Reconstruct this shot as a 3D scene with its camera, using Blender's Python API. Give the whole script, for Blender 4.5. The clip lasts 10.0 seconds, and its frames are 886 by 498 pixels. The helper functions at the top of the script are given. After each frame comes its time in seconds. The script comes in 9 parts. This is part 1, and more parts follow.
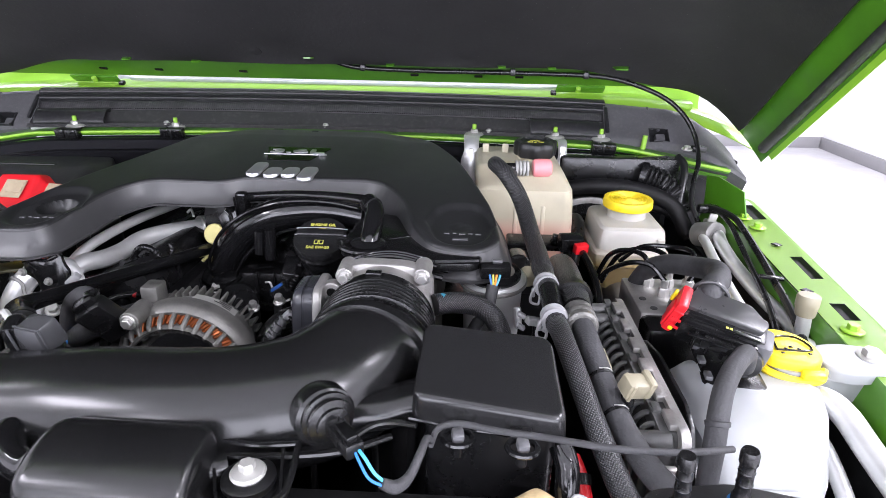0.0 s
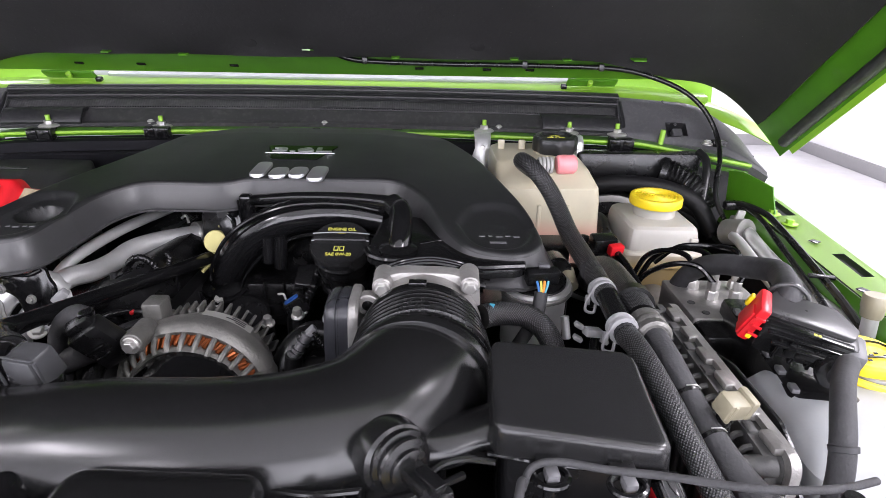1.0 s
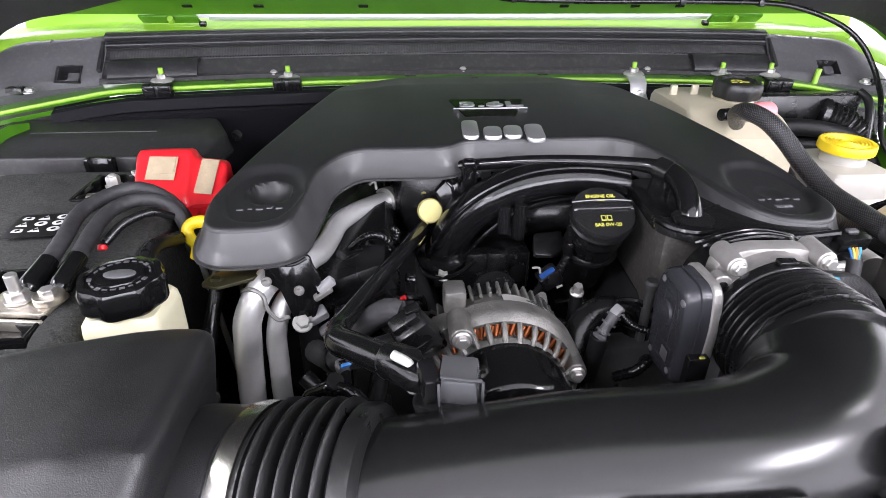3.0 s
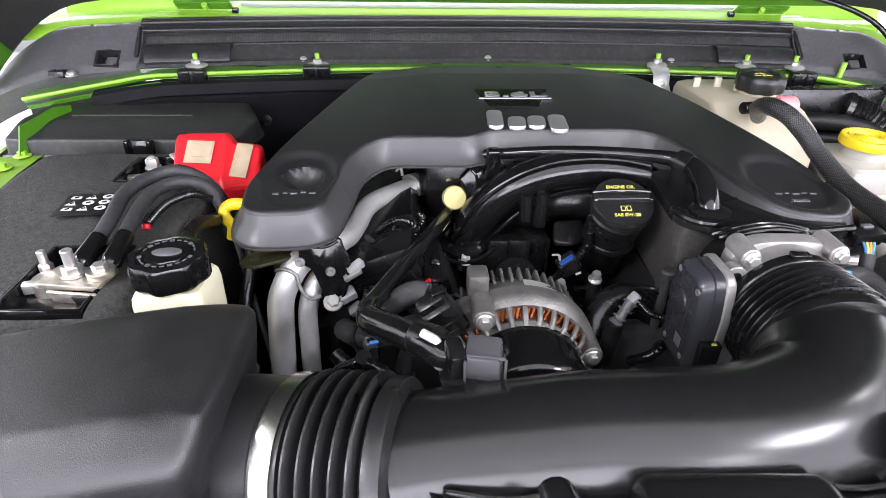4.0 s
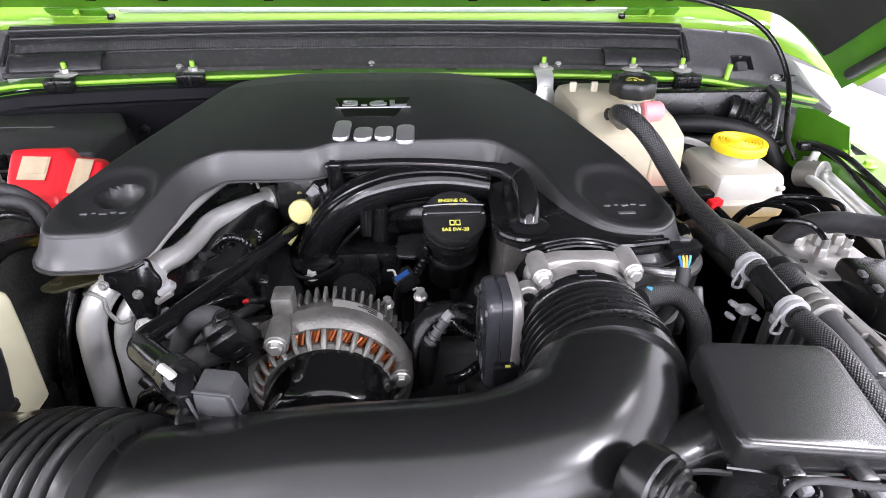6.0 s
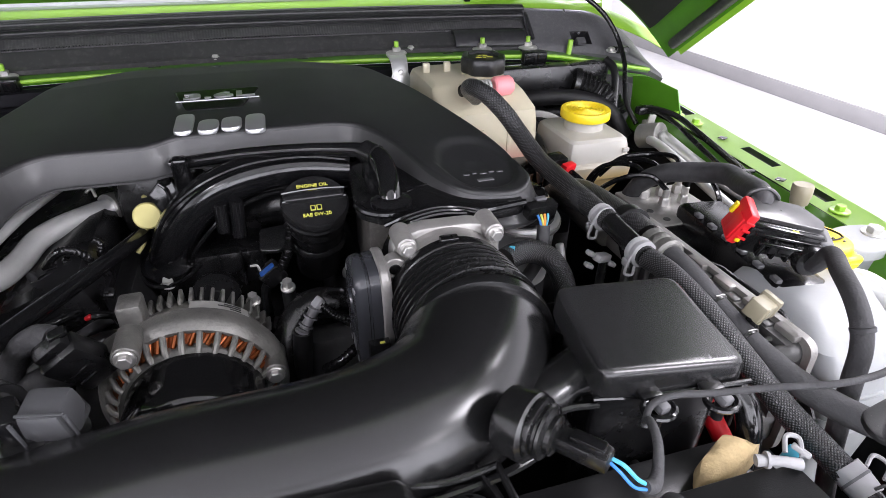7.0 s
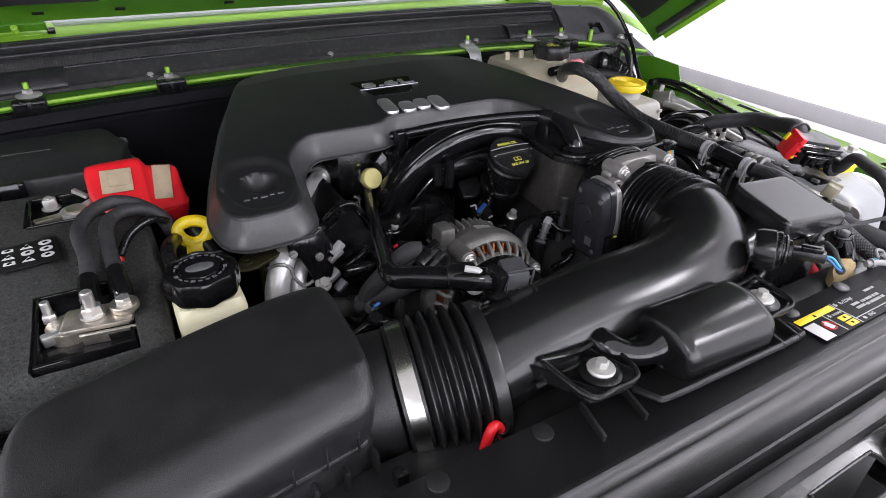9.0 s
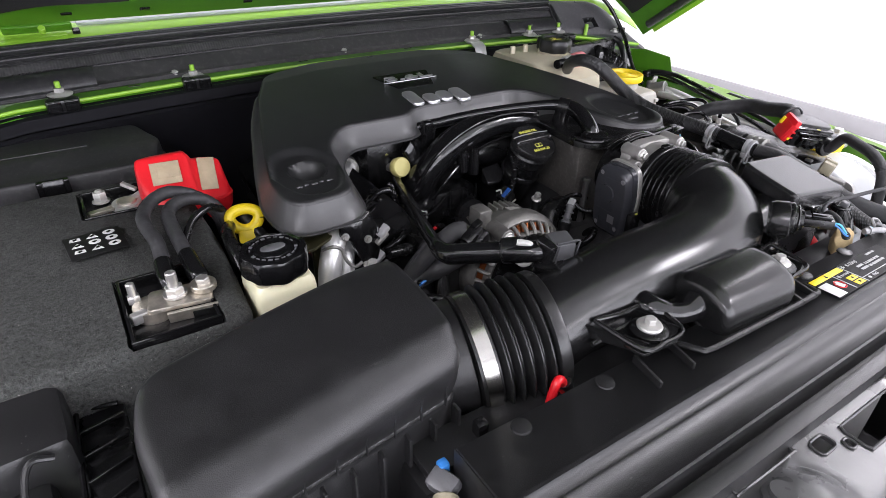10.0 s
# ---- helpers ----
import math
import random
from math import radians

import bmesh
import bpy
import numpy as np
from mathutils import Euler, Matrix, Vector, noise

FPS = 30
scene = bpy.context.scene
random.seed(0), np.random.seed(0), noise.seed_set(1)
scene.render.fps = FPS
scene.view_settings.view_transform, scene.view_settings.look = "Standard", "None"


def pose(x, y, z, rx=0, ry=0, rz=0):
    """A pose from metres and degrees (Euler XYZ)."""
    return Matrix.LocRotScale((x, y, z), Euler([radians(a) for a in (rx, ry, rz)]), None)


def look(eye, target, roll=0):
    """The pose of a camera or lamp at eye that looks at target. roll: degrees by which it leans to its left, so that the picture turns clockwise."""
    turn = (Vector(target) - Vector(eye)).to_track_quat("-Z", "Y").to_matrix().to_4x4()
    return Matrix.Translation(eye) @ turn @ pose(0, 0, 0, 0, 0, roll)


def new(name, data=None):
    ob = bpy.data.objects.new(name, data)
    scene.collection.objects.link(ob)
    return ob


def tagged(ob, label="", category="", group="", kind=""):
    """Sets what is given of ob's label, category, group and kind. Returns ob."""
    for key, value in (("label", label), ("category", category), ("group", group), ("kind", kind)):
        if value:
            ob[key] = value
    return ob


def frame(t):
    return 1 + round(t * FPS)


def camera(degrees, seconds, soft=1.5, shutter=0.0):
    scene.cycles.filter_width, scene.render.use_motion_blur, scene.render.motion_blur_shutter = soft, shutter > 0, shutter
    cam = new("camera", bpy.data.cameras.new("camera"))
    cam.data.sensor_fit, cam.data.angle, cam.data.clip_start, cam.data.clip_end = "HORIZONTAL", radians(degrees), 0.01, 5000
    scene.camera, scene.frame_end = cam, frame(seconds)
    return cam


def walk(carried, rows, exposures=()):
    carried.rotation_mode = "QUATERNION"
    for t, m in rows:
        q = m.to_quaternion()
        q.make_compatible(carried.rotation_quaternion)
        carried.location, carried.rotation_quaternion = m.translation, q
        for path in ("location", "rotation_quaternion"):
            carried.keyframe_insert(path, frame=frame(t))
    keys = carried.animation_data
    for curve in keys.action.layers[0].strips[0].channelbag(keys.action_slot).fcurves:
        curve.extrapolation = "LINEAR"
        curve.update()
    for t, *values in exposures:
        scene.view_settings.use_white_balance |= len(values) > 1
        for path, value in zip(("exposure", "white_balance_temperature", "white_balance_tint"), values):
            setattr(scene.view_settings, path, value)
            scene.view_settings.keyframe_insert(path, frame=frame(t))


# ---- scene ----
cam = camera(74.8, 10.0, 0.55)
PATH = [
    (0, (0.232, 0.116, 1.295), (0.154, 1.964, 0.533), 1.0),
    (0.5, (0.233, 0.152, 1.282), (0.181, 2.003, 0.527), 1.0),
    (1, (0.168, 0.168, 1.275), (0.186, 2.02, 0.521), 1.0),
    (1.5, (0.031, 0.183, 1.279), (0.14, 2.023, 0.504), 0.9),
    (2, (-0.028, 0.209, 1.272), (0.111, 2.022, 0.441), 0.7),
    (2.5, (-0.073, 0.229, 1.282), (0.082, 1.996, 0.358), 0.8),
    (3, (-0.127, 0.231, 1.291), (0.028, 1.974, 0.324), 0.6),
    (3.2, (-0.15, 0.227, 1.289), (0.005, 1.967, 0.316), 1.0),
    (4.3, (-0.121, 0.21, 1.31), (-0.034, 1.926, 0.286), 0.8),
    (4.5, (-0.108, 0.211, 1.313), (-0.019, 1.926, 0.287), 0.7),
    (5, (-0.081, 0.207, 1.316), (0.015, 1.92, 0.288), 0.8),
    (5.5, (-0.04, 0.216, 1.322), (0.062, 1.927, 0.292), 0.7),
    (6, (0.019, 0.224, 1.316), (0.157, 1.934, 0.288), 0.7),
    (6.2, (0.045, 0.228, 1.308), (0.222, 1.931, 0.275), 0.6),
    (7.3, (0.027, 0.203, 1.293), (0.651, 1.807, 0.274), 0.8),
    (7.5, (-0.006, 0.188, 1.3), (0.663, 1.767, 0.271), 1.2),
    (8, (-0.109, 0.155, 1.315), (0.638, 1.697, 0.283), 1.3),
    (8.5, (-0.222, 0.147, 1.332), (0.576, 1.658, 0.293), 1.4),
    (9, (-0.354, 0.161, 1.336), (0.505, 1.637, 0.295), 1.2),
    (9.5, (-0.411, 0.167, 1.336), (0.496, 1.614, 0.294), 1.1),
    (10, (-0.44, 0.159, 1.339), (0.496, 1.586, 0.296), 1.1),
]
walk(cam, [(t, look(eye, target, roll)) for t, eye, target, roll in PATH],
     [(0.0, 0.22, 6050, 17), (0.5, 0.22, 6100, 17), (1.0, 0.04, 6250, 17), (1.5, 0.34, 6250, 17), (2.0, 0.55, 6200, 17), (3.0, 0.55, 6200, 17), (4.5, 0.65, 6200, 17), (6.2, 0.67, 6200, 17),
      (7.3, -0.33, 6250, 15), (8.5, -0.68, 6250, 15), (9.5, -0.17, 6250, 15), (10.0, -0.17, 6250, 15)])

# ---- world, lamps ----
world = bpy.data.worlds.new("showroom_air")
scene.world = world
world.use_nodes = True
world.node_tree.nodes["Background"].inputs[0].default_value = (0.9, 0.95, 1.0, 1)
world.node_tree.nodes["Background"].inputs[1].default_value = 0.3

LAMP_WATTS = 62.0
# watts of the added front fill, shared by four area lamps
FRONT_FILL = 285.0


# ---- materials ----
def mat(name, color, rough=0.5, metal=0.0, bump=0.0, bscale=400.0, vary=0.0, vscale=12.0, coat=0.0,
        trans=0.0, sss=0.0, spec=0.5, rvary=0.0, dust=0.0, stretch=(1, 1, 1), specks=0.0):
    """A principled surface with a fine grain and a coarse unevenness, in metres of the place."""
    m = bpy.data.materials.new(name)
    m.use_nodes = True
    nt = m.node_tree
    n, l = nt.nodes, nt.links
    b = n["Principled BSDF"]
    b.inputs["Base Color"].default_value = (*color, 1)
    b.inputs["Roughness"].default_value = rough
    b.inputs["Metallic"].default_value = metal
    b.inputs["Specular IOR Level"].default_value = spec
    b.inputs["Coat Weight"].default_value = coat
    b.inputs["Coat Roughness"].default_value = 0.06
    b.inputs["Transmission Weight"].default_value = trans
    if sss:
        b.inputs["Subsurface Weight"].default_value = sss
        b.inputs["Subsurface Radius"].default_value = (0.012, 0.01, 0.008)
    tc = n.new("ShaderNodeTexCoord")
    mp = n.new("ShaderNodeMapping")
    mp.inputs["Scale"].default_value = stretch
    l.new(tc.outputs["Object"], mp.inputs["Vector"])
    if vary or rvary or dust:
        big = n.new("ShaderNodeTexNoise")
        big.inputs["Scale"].default_value = vscale
        big.inputs["Detail"].default_value = 6
        big.inputs["Roughness"].default_value = 0.65
        l.new(mp.outputs[0], big.inputs["Vector"])
        if vary:
            rmp = n.new("ShaderNodeMapRange")
            rmp.inputs[1].default_value, rmp.inputs[2].default_value = 0.3, 0.7
            rmp.inputs[3].default_value, rmp.inputs[4].default_value = 1 - vary, 1 + vary
            l.new(big.outputs[0], rmp.inputs[0])
            mx = n.new("ShaderNodeVectorMath")
            mx.operation = "SCALE"
            mx.inputs[0].default_value = color
            l.new(rmp.outputs[0], mx.inputs["Scale"])
            out = mx.outputs[0]
            if dust:
                fine = n.new("ShaderNodeTexNoise")
                fine.inputs["Scale"].default_value = vscale * 9
                fine.inputs["Detail"].default_value = 8
                l.new(mp.outputs[0], fine.inputs["Vector"])
                r2 = n.new("ShaderNodeMapRange")
                r2.inputs[1].default_value, r2.inputs[2].default_value = 0.5, 0.75
                r2.inputs[3].default_value, r2.inputs[4].default_value = 0.0, dust
                l.new(fine.outputs[0], r2.inputs[0])
                mix = n.new("ShaderNodeMix")
                mix.data_type = "RGBA"
                l.new(r2.outputs[0], mix.inputs[0])
                l.new(out, mix.inputs[6])
                mix.inputs[7].default_value = (0.3, 0.29, 0.27, 1)
                out = mix.outputs[2]
            l.new(out, b.inputs["Base Color"])
        if rvary:
            rr = n.new("ShaderNodeMapRange")
            rr.inputs[1].default_value, rr.inputs[2].default_value = 0.3, 0.7
            rr.inputs[3].default_value, rr.inputs[4].default_value = max(rough - rvary, 0.03), rough + rvary
            l.new(big.outputs[0], rr.inputs[0])
            l.new(rr.outputs[0], b.inputs["Roughness"])
    if specks:
        sp_ = n.new("ShaderNodeTexNoise")
        sp_.inputs["Scale"].default_value = 560
        sp_.inputs["Detail"].default_value = 1
        l.new(mp.outputs[0], sp_.inputs["Vector"])
        sr = n.new("ShaderNodeMapRange")
        sr.inputs[1].default_value, sr.inputs[2].default_value = 0.775, 0.795
        sr.inputs[3].default_value, sr.inputs[4].default_value = 0.0, specks
        l.new(sp_.outputs[0], sr.inputs[0])
        sm_ = n.new("ShaderNodeMix")
        sm_.data_type = "RGBA"
        l.new(sr.outputs[0], sm_.inputs[0])
        if b.inputs["Base Color"].links:
            l.new(b.inputs["Base Color"].links[0].from_socket, sm_.inputs[6])
        else:
            sm_.inputs[6].default_value = (*color, 1)
        sm_.inputs[7].default_value = (0.32, 0.31, 0.29, 1)
        l.new(sm_.outputs[2], b.inputs["Base Color"])
    if bump:
        g = n.new("ShaderNodeTexNoise")
        g.inputs["Scale"].default_value = bscale
        g.inputs["Detail"].default_value = 3
        l.new(mp.outputs[0], g.inputs["Vector"])
        bp = n.new("ShaderNodeBump")
        bp.inputs["Strength"].default_value = bump
        bp.inputs["Distance"].default_value = 0.0006
        l.new(g.outputs[0], bp.inputs["Height"])
        l.new(bp.outputs[0], b.inputs["Normal"])
    return m


def braid_mat(name, dark, light, scale):
    """Woven sleeve: two crossing sets of strands from the tube's own u, v."""
    m = bpy.data.materials.new(name)
    m.use_nodes = True
    nt = m.node_tree
    n, l = nt.nodes, nt.links
    b = n["Principled BSDF"]
    b.inputs["Roughness"].default_value = 0.30
    uv = n.new("ShaderNodeUVMap")
    uv.uv_map = "UVMap"
    waves = []
    for turn in (45, -45):
        mp = n.new("ShaderNodeMapping")
        mp.inputs["Rotation"].default_value = (0, 0, radians(turn))
        mp.inputs["Scale"].default_value = (scale, scale, 1)
        l.new(uv.outputs[0], mp.inputs["Vector"])
        w = n.new("ShaderNodeTexWave")
        w.inputs["Scale"].default_value = 1.0
        w.inputs["Distortion"].default_value = 0.15
        l.new(mp.outputs[0], w.inputs["Vector"])
        waves.append(w)
    mul = n.new("ShaderNodeMath")
    mul.operation = "MULTIPLY"
    l.new(waves[0].outputs["Fac"], mul.inputs[0])
    l.new(waves[1].outputs["Fac"], mul.inputs[1])
    ramp = n.new("ShaderNodeMix")
    ramp.data_type = "RGBA"
    ramp.inputs[6].default_value = (*dark, 1)
    ramp.inputs[7].default_value = (*light, 1)
    l.new(mul.outputs[0], ramp.inputs[0])
    l.new(ramp.outputs[2], b.inputs["Base Color"])
    bp = n.new("ShaderNodeBump")
    bp.inputs["Strength"].default_value = 0.6
    bp.inputs["Distance"].default_value = 0.001
    l.new(mul.outputs[0], bp.inputs["Height"])
    l.new(bp.outputs[0], b.inputs["Normal"])
    return m


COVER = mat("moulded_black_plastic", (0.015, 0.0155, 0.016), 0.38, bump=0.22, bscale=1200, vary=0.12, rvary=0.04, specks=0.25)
# cover plastic in a lighter tone: the edge's lit sheen sits in the colour
BAND = mat("satin_edge_plastic_lit", (0.042, 0.042, 0.043), 0.34, bump=0.1, bscale=2000, vary=0.06, rvary=0.03)
DUCT = mat("satin_black_plastic", (0.008, 0.008, 0.0083), 0.23, bump=0.012, bscale=900, vary=0.10, rvary=0.005)
LIDP = mat("grained_black_plastic", (0.013, 0.013, 0.0135), 0.24, vary=0.03, vscale=6)
AIRBOX = mat("textured_airbox_plastic", (0.0125, 0.0125, 0.013), 0.36, bump=0.4, bscale=1500, vary=0.2, vscale=40, rvary=0.06, specks=0.3)
SHROUD = mat("shroud_black_plastic", (0.012, 0.012, 0.0125), 0.36, bump=0.2, bscale=1300, vary=0.15, rvary=0.05, specks=0.35)
GLOSS = mat("gloss_black_plastic", (0.006, 0.006, 0.0065), 0.13, bump=0.08, bscale=300, vary=0.2, rvary=0.05)
BLACK = mat("black_plastic", (0.0075, 0.0075, 0.008), 0.26, bump=0.2, bscale=500, vary=0.2, rvary=0.06)
RUBBER = mat("black_rubber", (0.007, 0.007, 0.0073), 0.27, bump=0.3, bscale=350, vary=0.25, rvary=0.06)
BELLOW = mat("ribbed_bellows_rubber", (0.010, 0.010, 0.0102), 0.30, bump=0.15, bscale=400, vary=0.2, rvary=0.05)
DUSTY = mat("dusty_plastic", (0.045, 0.042, 0.038), 0.55, bump=0.3, bscale=400, vary=0.35, vscale=30, dust=0.15)
RUBBERG = mat("wrapped_grey_rubber", (0.028, 0.028, 0.030), 0.62, bump=1.0, bscale=150, vary=0.4, vscale=90)
SEAL = mat("weathered_cowl_rubber", (0.030, 0.029, 0.031), 0.50, bump=0.12, bscale=500, vary=0.2, vscale=14, dust=0.12, specks=0.4)
SEALD = mat("dark_seal_rubber", (0.015, 0.015, 0.0165), 0.42, bump=0.1, bscale=500, vary=0.25, vscale=16, dust=0.06)
RIBBED = mat("ribbed_weather_rubber", (0.036, 0.035, 0.037), 0.45, vary=0.3, vscale=20, dust=0.12, specks=0.4)
_n, _l = RIBBED.node_tree.nodes, RIBBED.node_tree.links
_tc = _n.new("ShaderNodeTexCoord")
_wv = _n.new("ShaderNodeTexWave")
_wv.bands_direction = "X"
_wv.inputs["Scale"].default_value = 80
_wv.inputs["Distortion"].default_value = 0.3
_l.new(_tc.outputs["Object"], _wv.inputs["Vector"])
_bp = _n.new("ShaderNodeBump")
_bp.inputs["Strength"].default_value = 0.12
_bp.inputs["Distance"].default_value = 0.001
_l.new(_wv.outputs["Fac"], _bp.inputs["Height"])
_l.new(_bp.outputs[0], _n["Principled BSDF"].inputs["Normal"])
CAPG = mat("grey_cowl_plastic", (0.075, 0.074, 0.078), 0.42, bump=0.5, bscale=600, vary=0.15, vscale=20, dust=0.1)
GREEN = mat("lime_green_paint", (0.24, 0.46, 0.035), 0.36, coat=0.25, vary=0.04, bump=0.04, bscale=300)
# the same lime paint, darkened to hold the shade under hood and flange
GREEN_SHADE = mat("lime_green_paint_shaded", (0.060, 0.195, 0.009), 0.32, coat=0.5, vary=0.12, vscale=18, bump=0.1, bscale=300)
LINER = mat("hood_liner_felt", (0.019, 0.0185, 0.019), 0.8, bump=0.6, bscale=180, vary=0.25, vscale=7, spec=0.3, specks=0.3)
ALU = mat("cast_aluminium", (0.28, 0.275, 0.262), 0.44, metal=0.6, bump=0.5, bscale=520, vary=0.18, vscale=40, rvary=0.08)
CASTL = mat("light_cast_aluminium", (0.34, 0.33, 0.315), 0.42, metal=0.55, bump=0.6, bscale=480, vary=0.2, vscale=45, rvary=0.08)
PIPE = mat("drawn_aluminium_pipe", (0.72, 0.72, 0.71), 0.36, metal=0.6, bump=0.15, bscale=300, vary=0.1, vscale=30, rvary=0.08)
OLIVE = mat("olive_zinc_plate", (0.035, 0.033, 0.016), 0.35, metal=0.4, bump=0.2, bscale=400, vary=0.2)
CLAMP = mat("polished_band_steel", (0.40, 0.39, 0.365), 0.22, metal=1.0, bump=0.05, bscale=600, vary=0.1, vscale=60)
STEEL = mat("zinc_steel", (0.56, 0.55, 0.53), 0.34, metal=0.8, bump=0.2, bscale=600, vary=0.12, vscale=60)
BOLTW = mat("white_coated_fastener", (0.46, 0.455, 0.43), 0.40, metal=0.4, bump=0.15, bscale=500, vary=0.08)
BRASS = mat("tarnished_terminal", (0.54, 0.50, 0.43), 0.34, metal=0.85, bump=0.4, bscale=500, vary=0.4, vscale=50)
CREAM = mat("cream_tank_plastic", (0.74, 0.71, 0.50), 0.42, sss=0.25, bump=0.2, bscale=500, vary=0.06, vscale=15)
COOL = mat("cloudy_coolant_bottle", (0.50, 0.46, 0.34), 0.4, sss=0.3, bump=0.15, bscale=400, vary=0.08, vscale=14)
WHITE = mat("milky_white_tank_plastic", (0.29, 0.30, 0.305), 0.4, sss=0.3, bump=0.15, bscale=300, vary=0.05, vscale=12)
BRAKE = mat("frosted_reservoir_plastic", (0.48, 0.465, 0.42), 0.35, sss=0.3, bump=0.15, bscale=300, vary=0.06, vscale=14)
YELLOW = mat("yellow_cap_plastic", (0.88, 0.66, 0.012), 0.38, bump=0.25, bscale=500, vary=0.07)
PALEY = mat("pale_yellow_cap", (0.50, 0.45, 0.17), 0.5, bump=0.2, bscale=500, vary=0.08)
RED = mat("red_cover_plastic", (0.62, 0.012, 0.018), 0.36, bump=0.2, bscale=500, vary=0.08)
PINK = mat("pink_plug_plastic", (0.85, 0.30, 0.32), 0.4, sss=0.2, vary=0.05, bump=0.1)
TAN = mat("tan_paper_sticker", (0.36, 0.29, 0.19), 0.7, bump=0.5, bscale=300, vary=0.14, vscale=60)
TANP = mat("tan_connector_plastic", (0.27, 0.245, 0.17), 0.45, bump=0.2, bscale=400, vary=0.08)
STRIP = mat("matte_edge_strip_plastic", (0.007, 0.007, 0.009), 0.75, bump=0.15, bscale=500, vary=0.2, spec=0.15)
FIN = mat("dark_cast_fins", (0.13, 0.13, 0.128), 0.5, metal=0.5, bump=0.5, bscale=400, vary=0.25, vscale=40)
ALTM = mat("weathered_cast_aluminium", (0.175, 0.172, 0.160), 0.46, metal=0.55, bump=0.8, bscale=480, vary=0.3, vscale=50, rvary=0.1)
FUSE = mat("satin_fuse_box_plastic", (0.018, 0.018, 0.019), 0.52, bump=0.25, bscale=900, vary=0.2, vscale=20, rvary=0.06, dust=0.06, specks=0.3)
FELT = mat("grey_battery_felt", (0.026, 0.028, 0.027), 0.95, bump=1.0, bscale=700, vary=0.85, vscale=330, dust=0.45, spec=0.2, specks=0.6)
COPPER = mat("enamelled_copper", (0.22, 0.058, 0.014), 0.38, metal=0.7, vary=0.2, vscale=80, bump=0.2)
DARK = mat("oily_black_metal", (0.006, 0.006, 0.0065), 0.55, bump=0.6, bscale=150, vary=0.4, vscale=20, spec=0.25)
CASTD = mat("dark_cast_metal", (0.05, 0.05, 0.05), 0.5, metal=0.4, bump=0.6, bscale=250, vary=0.3, vscale=25)
GREYM = mat("slate_grey_plastic", (0.030, 0.031, 0.036), 0.25, bump=0.15, bscale=400, vary=0.1)
LABELK = mat("matte_black_label", (0.008, 0.008, 0.008), 0.6, bump=0.1, bscale=300, vary=0.1, spec=0.2)
GREYP = mat("grey_connector_plastic", (0.10, 0.10, 0.105), 0.45, bump=0.2, bscale=400, vary=0.1)
LGREY = mat("light_grey_clip_plastic", (0.30, 0.30, 0.305), 0.45, bump=0.2, bscale=400, vary=0.1)
NAVY = mat("dark_blue_plug_plastic", (0.010, 0.05, 0.20), 0.4, vary=0.1, bump=0.1)
BLUE = mat("blue_wire_plastic", (0.03, 0.17, 0.48), 0.4, vary=0.1, bump=0.1)
CYAN = mat("light_blue_wire", (0.07, 0.36, 0.50), 0.4, vary=0.1, bump=0.1)
ORANGE = mat("orange_wire", (0.85, 0.28, 0.03), 0.4, vary=0.1, bump=0.1)
TAPE = mat("grey_cloth_tape", (0.035, 0.035, 0.037), 0.75, bump=0.8, bscale=500, vary=0.2, vscale=60)
PRINTG = mat("grey_print", (0.42, 0.42, 0.42), 0.5, vary=0.05, bump=0.05)
PRINTW = mat("white_print", (0.65, 0.65, 0.64), 0.5, vary=0.05, bump=0.05)
PRINTY = mat("yellow_print", (0.52, 0.50, 0.08), 0.5, vary=0.05, bump=0.05)
CHROME = mat("satin_silver_badge", (0.68, 0.68, 0.69), 0.28, metal=0.85, vary=0.05, bump=0.05)
BADGE = mat("gloss_badge_plate", (0.008, 0.008, 0.008), 0.15, vary=0.1, bump=0.05)
# pale base colour stands in for bright light reflected in the glass
PALE_REFLECT = mat("pale_reflection_glass", (0.42, 0.43, 0.45), 0.12, metal=0.3, vary=0.05, bump=0.02)
BRAID = braid_mat("braided_black_sleeve", (0.004, 0.004, 0.004), (0.085, 0.085, 0.089), 18.0)
WALLP = mat("white_wall_paint", (0.74, 0.74, 0.75), 0.6, bump=0.3, bscale=60, vary=0.02, vscale=2)
CEIL = mat("white_ceiling_paint", (0.80, 0.80, 0.80), 0.7, bump=0.2, bscale=60, vary=0.02, vscale=2)
SKIRT = mat("grey_skirting", (0.27, 0.265, 0.27), 0.5, vary=0.06, vscale=4, bump=0.1)
FLOORM = mat("polished_grey_floor", (0.60, 0.59, 0.60), 0.22, vary=0.06, vscale=3, rvary=0.05, bump=0.02, bscale=30)
SUPPORT = mat("dark_painted_steel", (0.040, 0.040, 0.041), 0.30, bump=0.1, bscale=300, vary=0.2, rvary=0.06)
FOAM = mat("tan_foam", (0.50, 0.38, 0.20), 0.85, bump=0.8, bscale=500, vary=0.2, vscale=60)
TYRE = mat("tyre_rubber", (0.02, 0.02, 0.02), 0.7, bump=0.5, bscale=200, vary=0.15)
GLOSSG = mat("glossy_grey_plastic", (0.060, 0.061, 0.064), 0.14, bump=0.08, bscale=300, vary=0.12, rvary=0.04)
PALEC = mat("pale_clip_plastic", (0.42, 0.42, 0.40), 0.4, bump=0.15, bscale=400, vary=0.08)


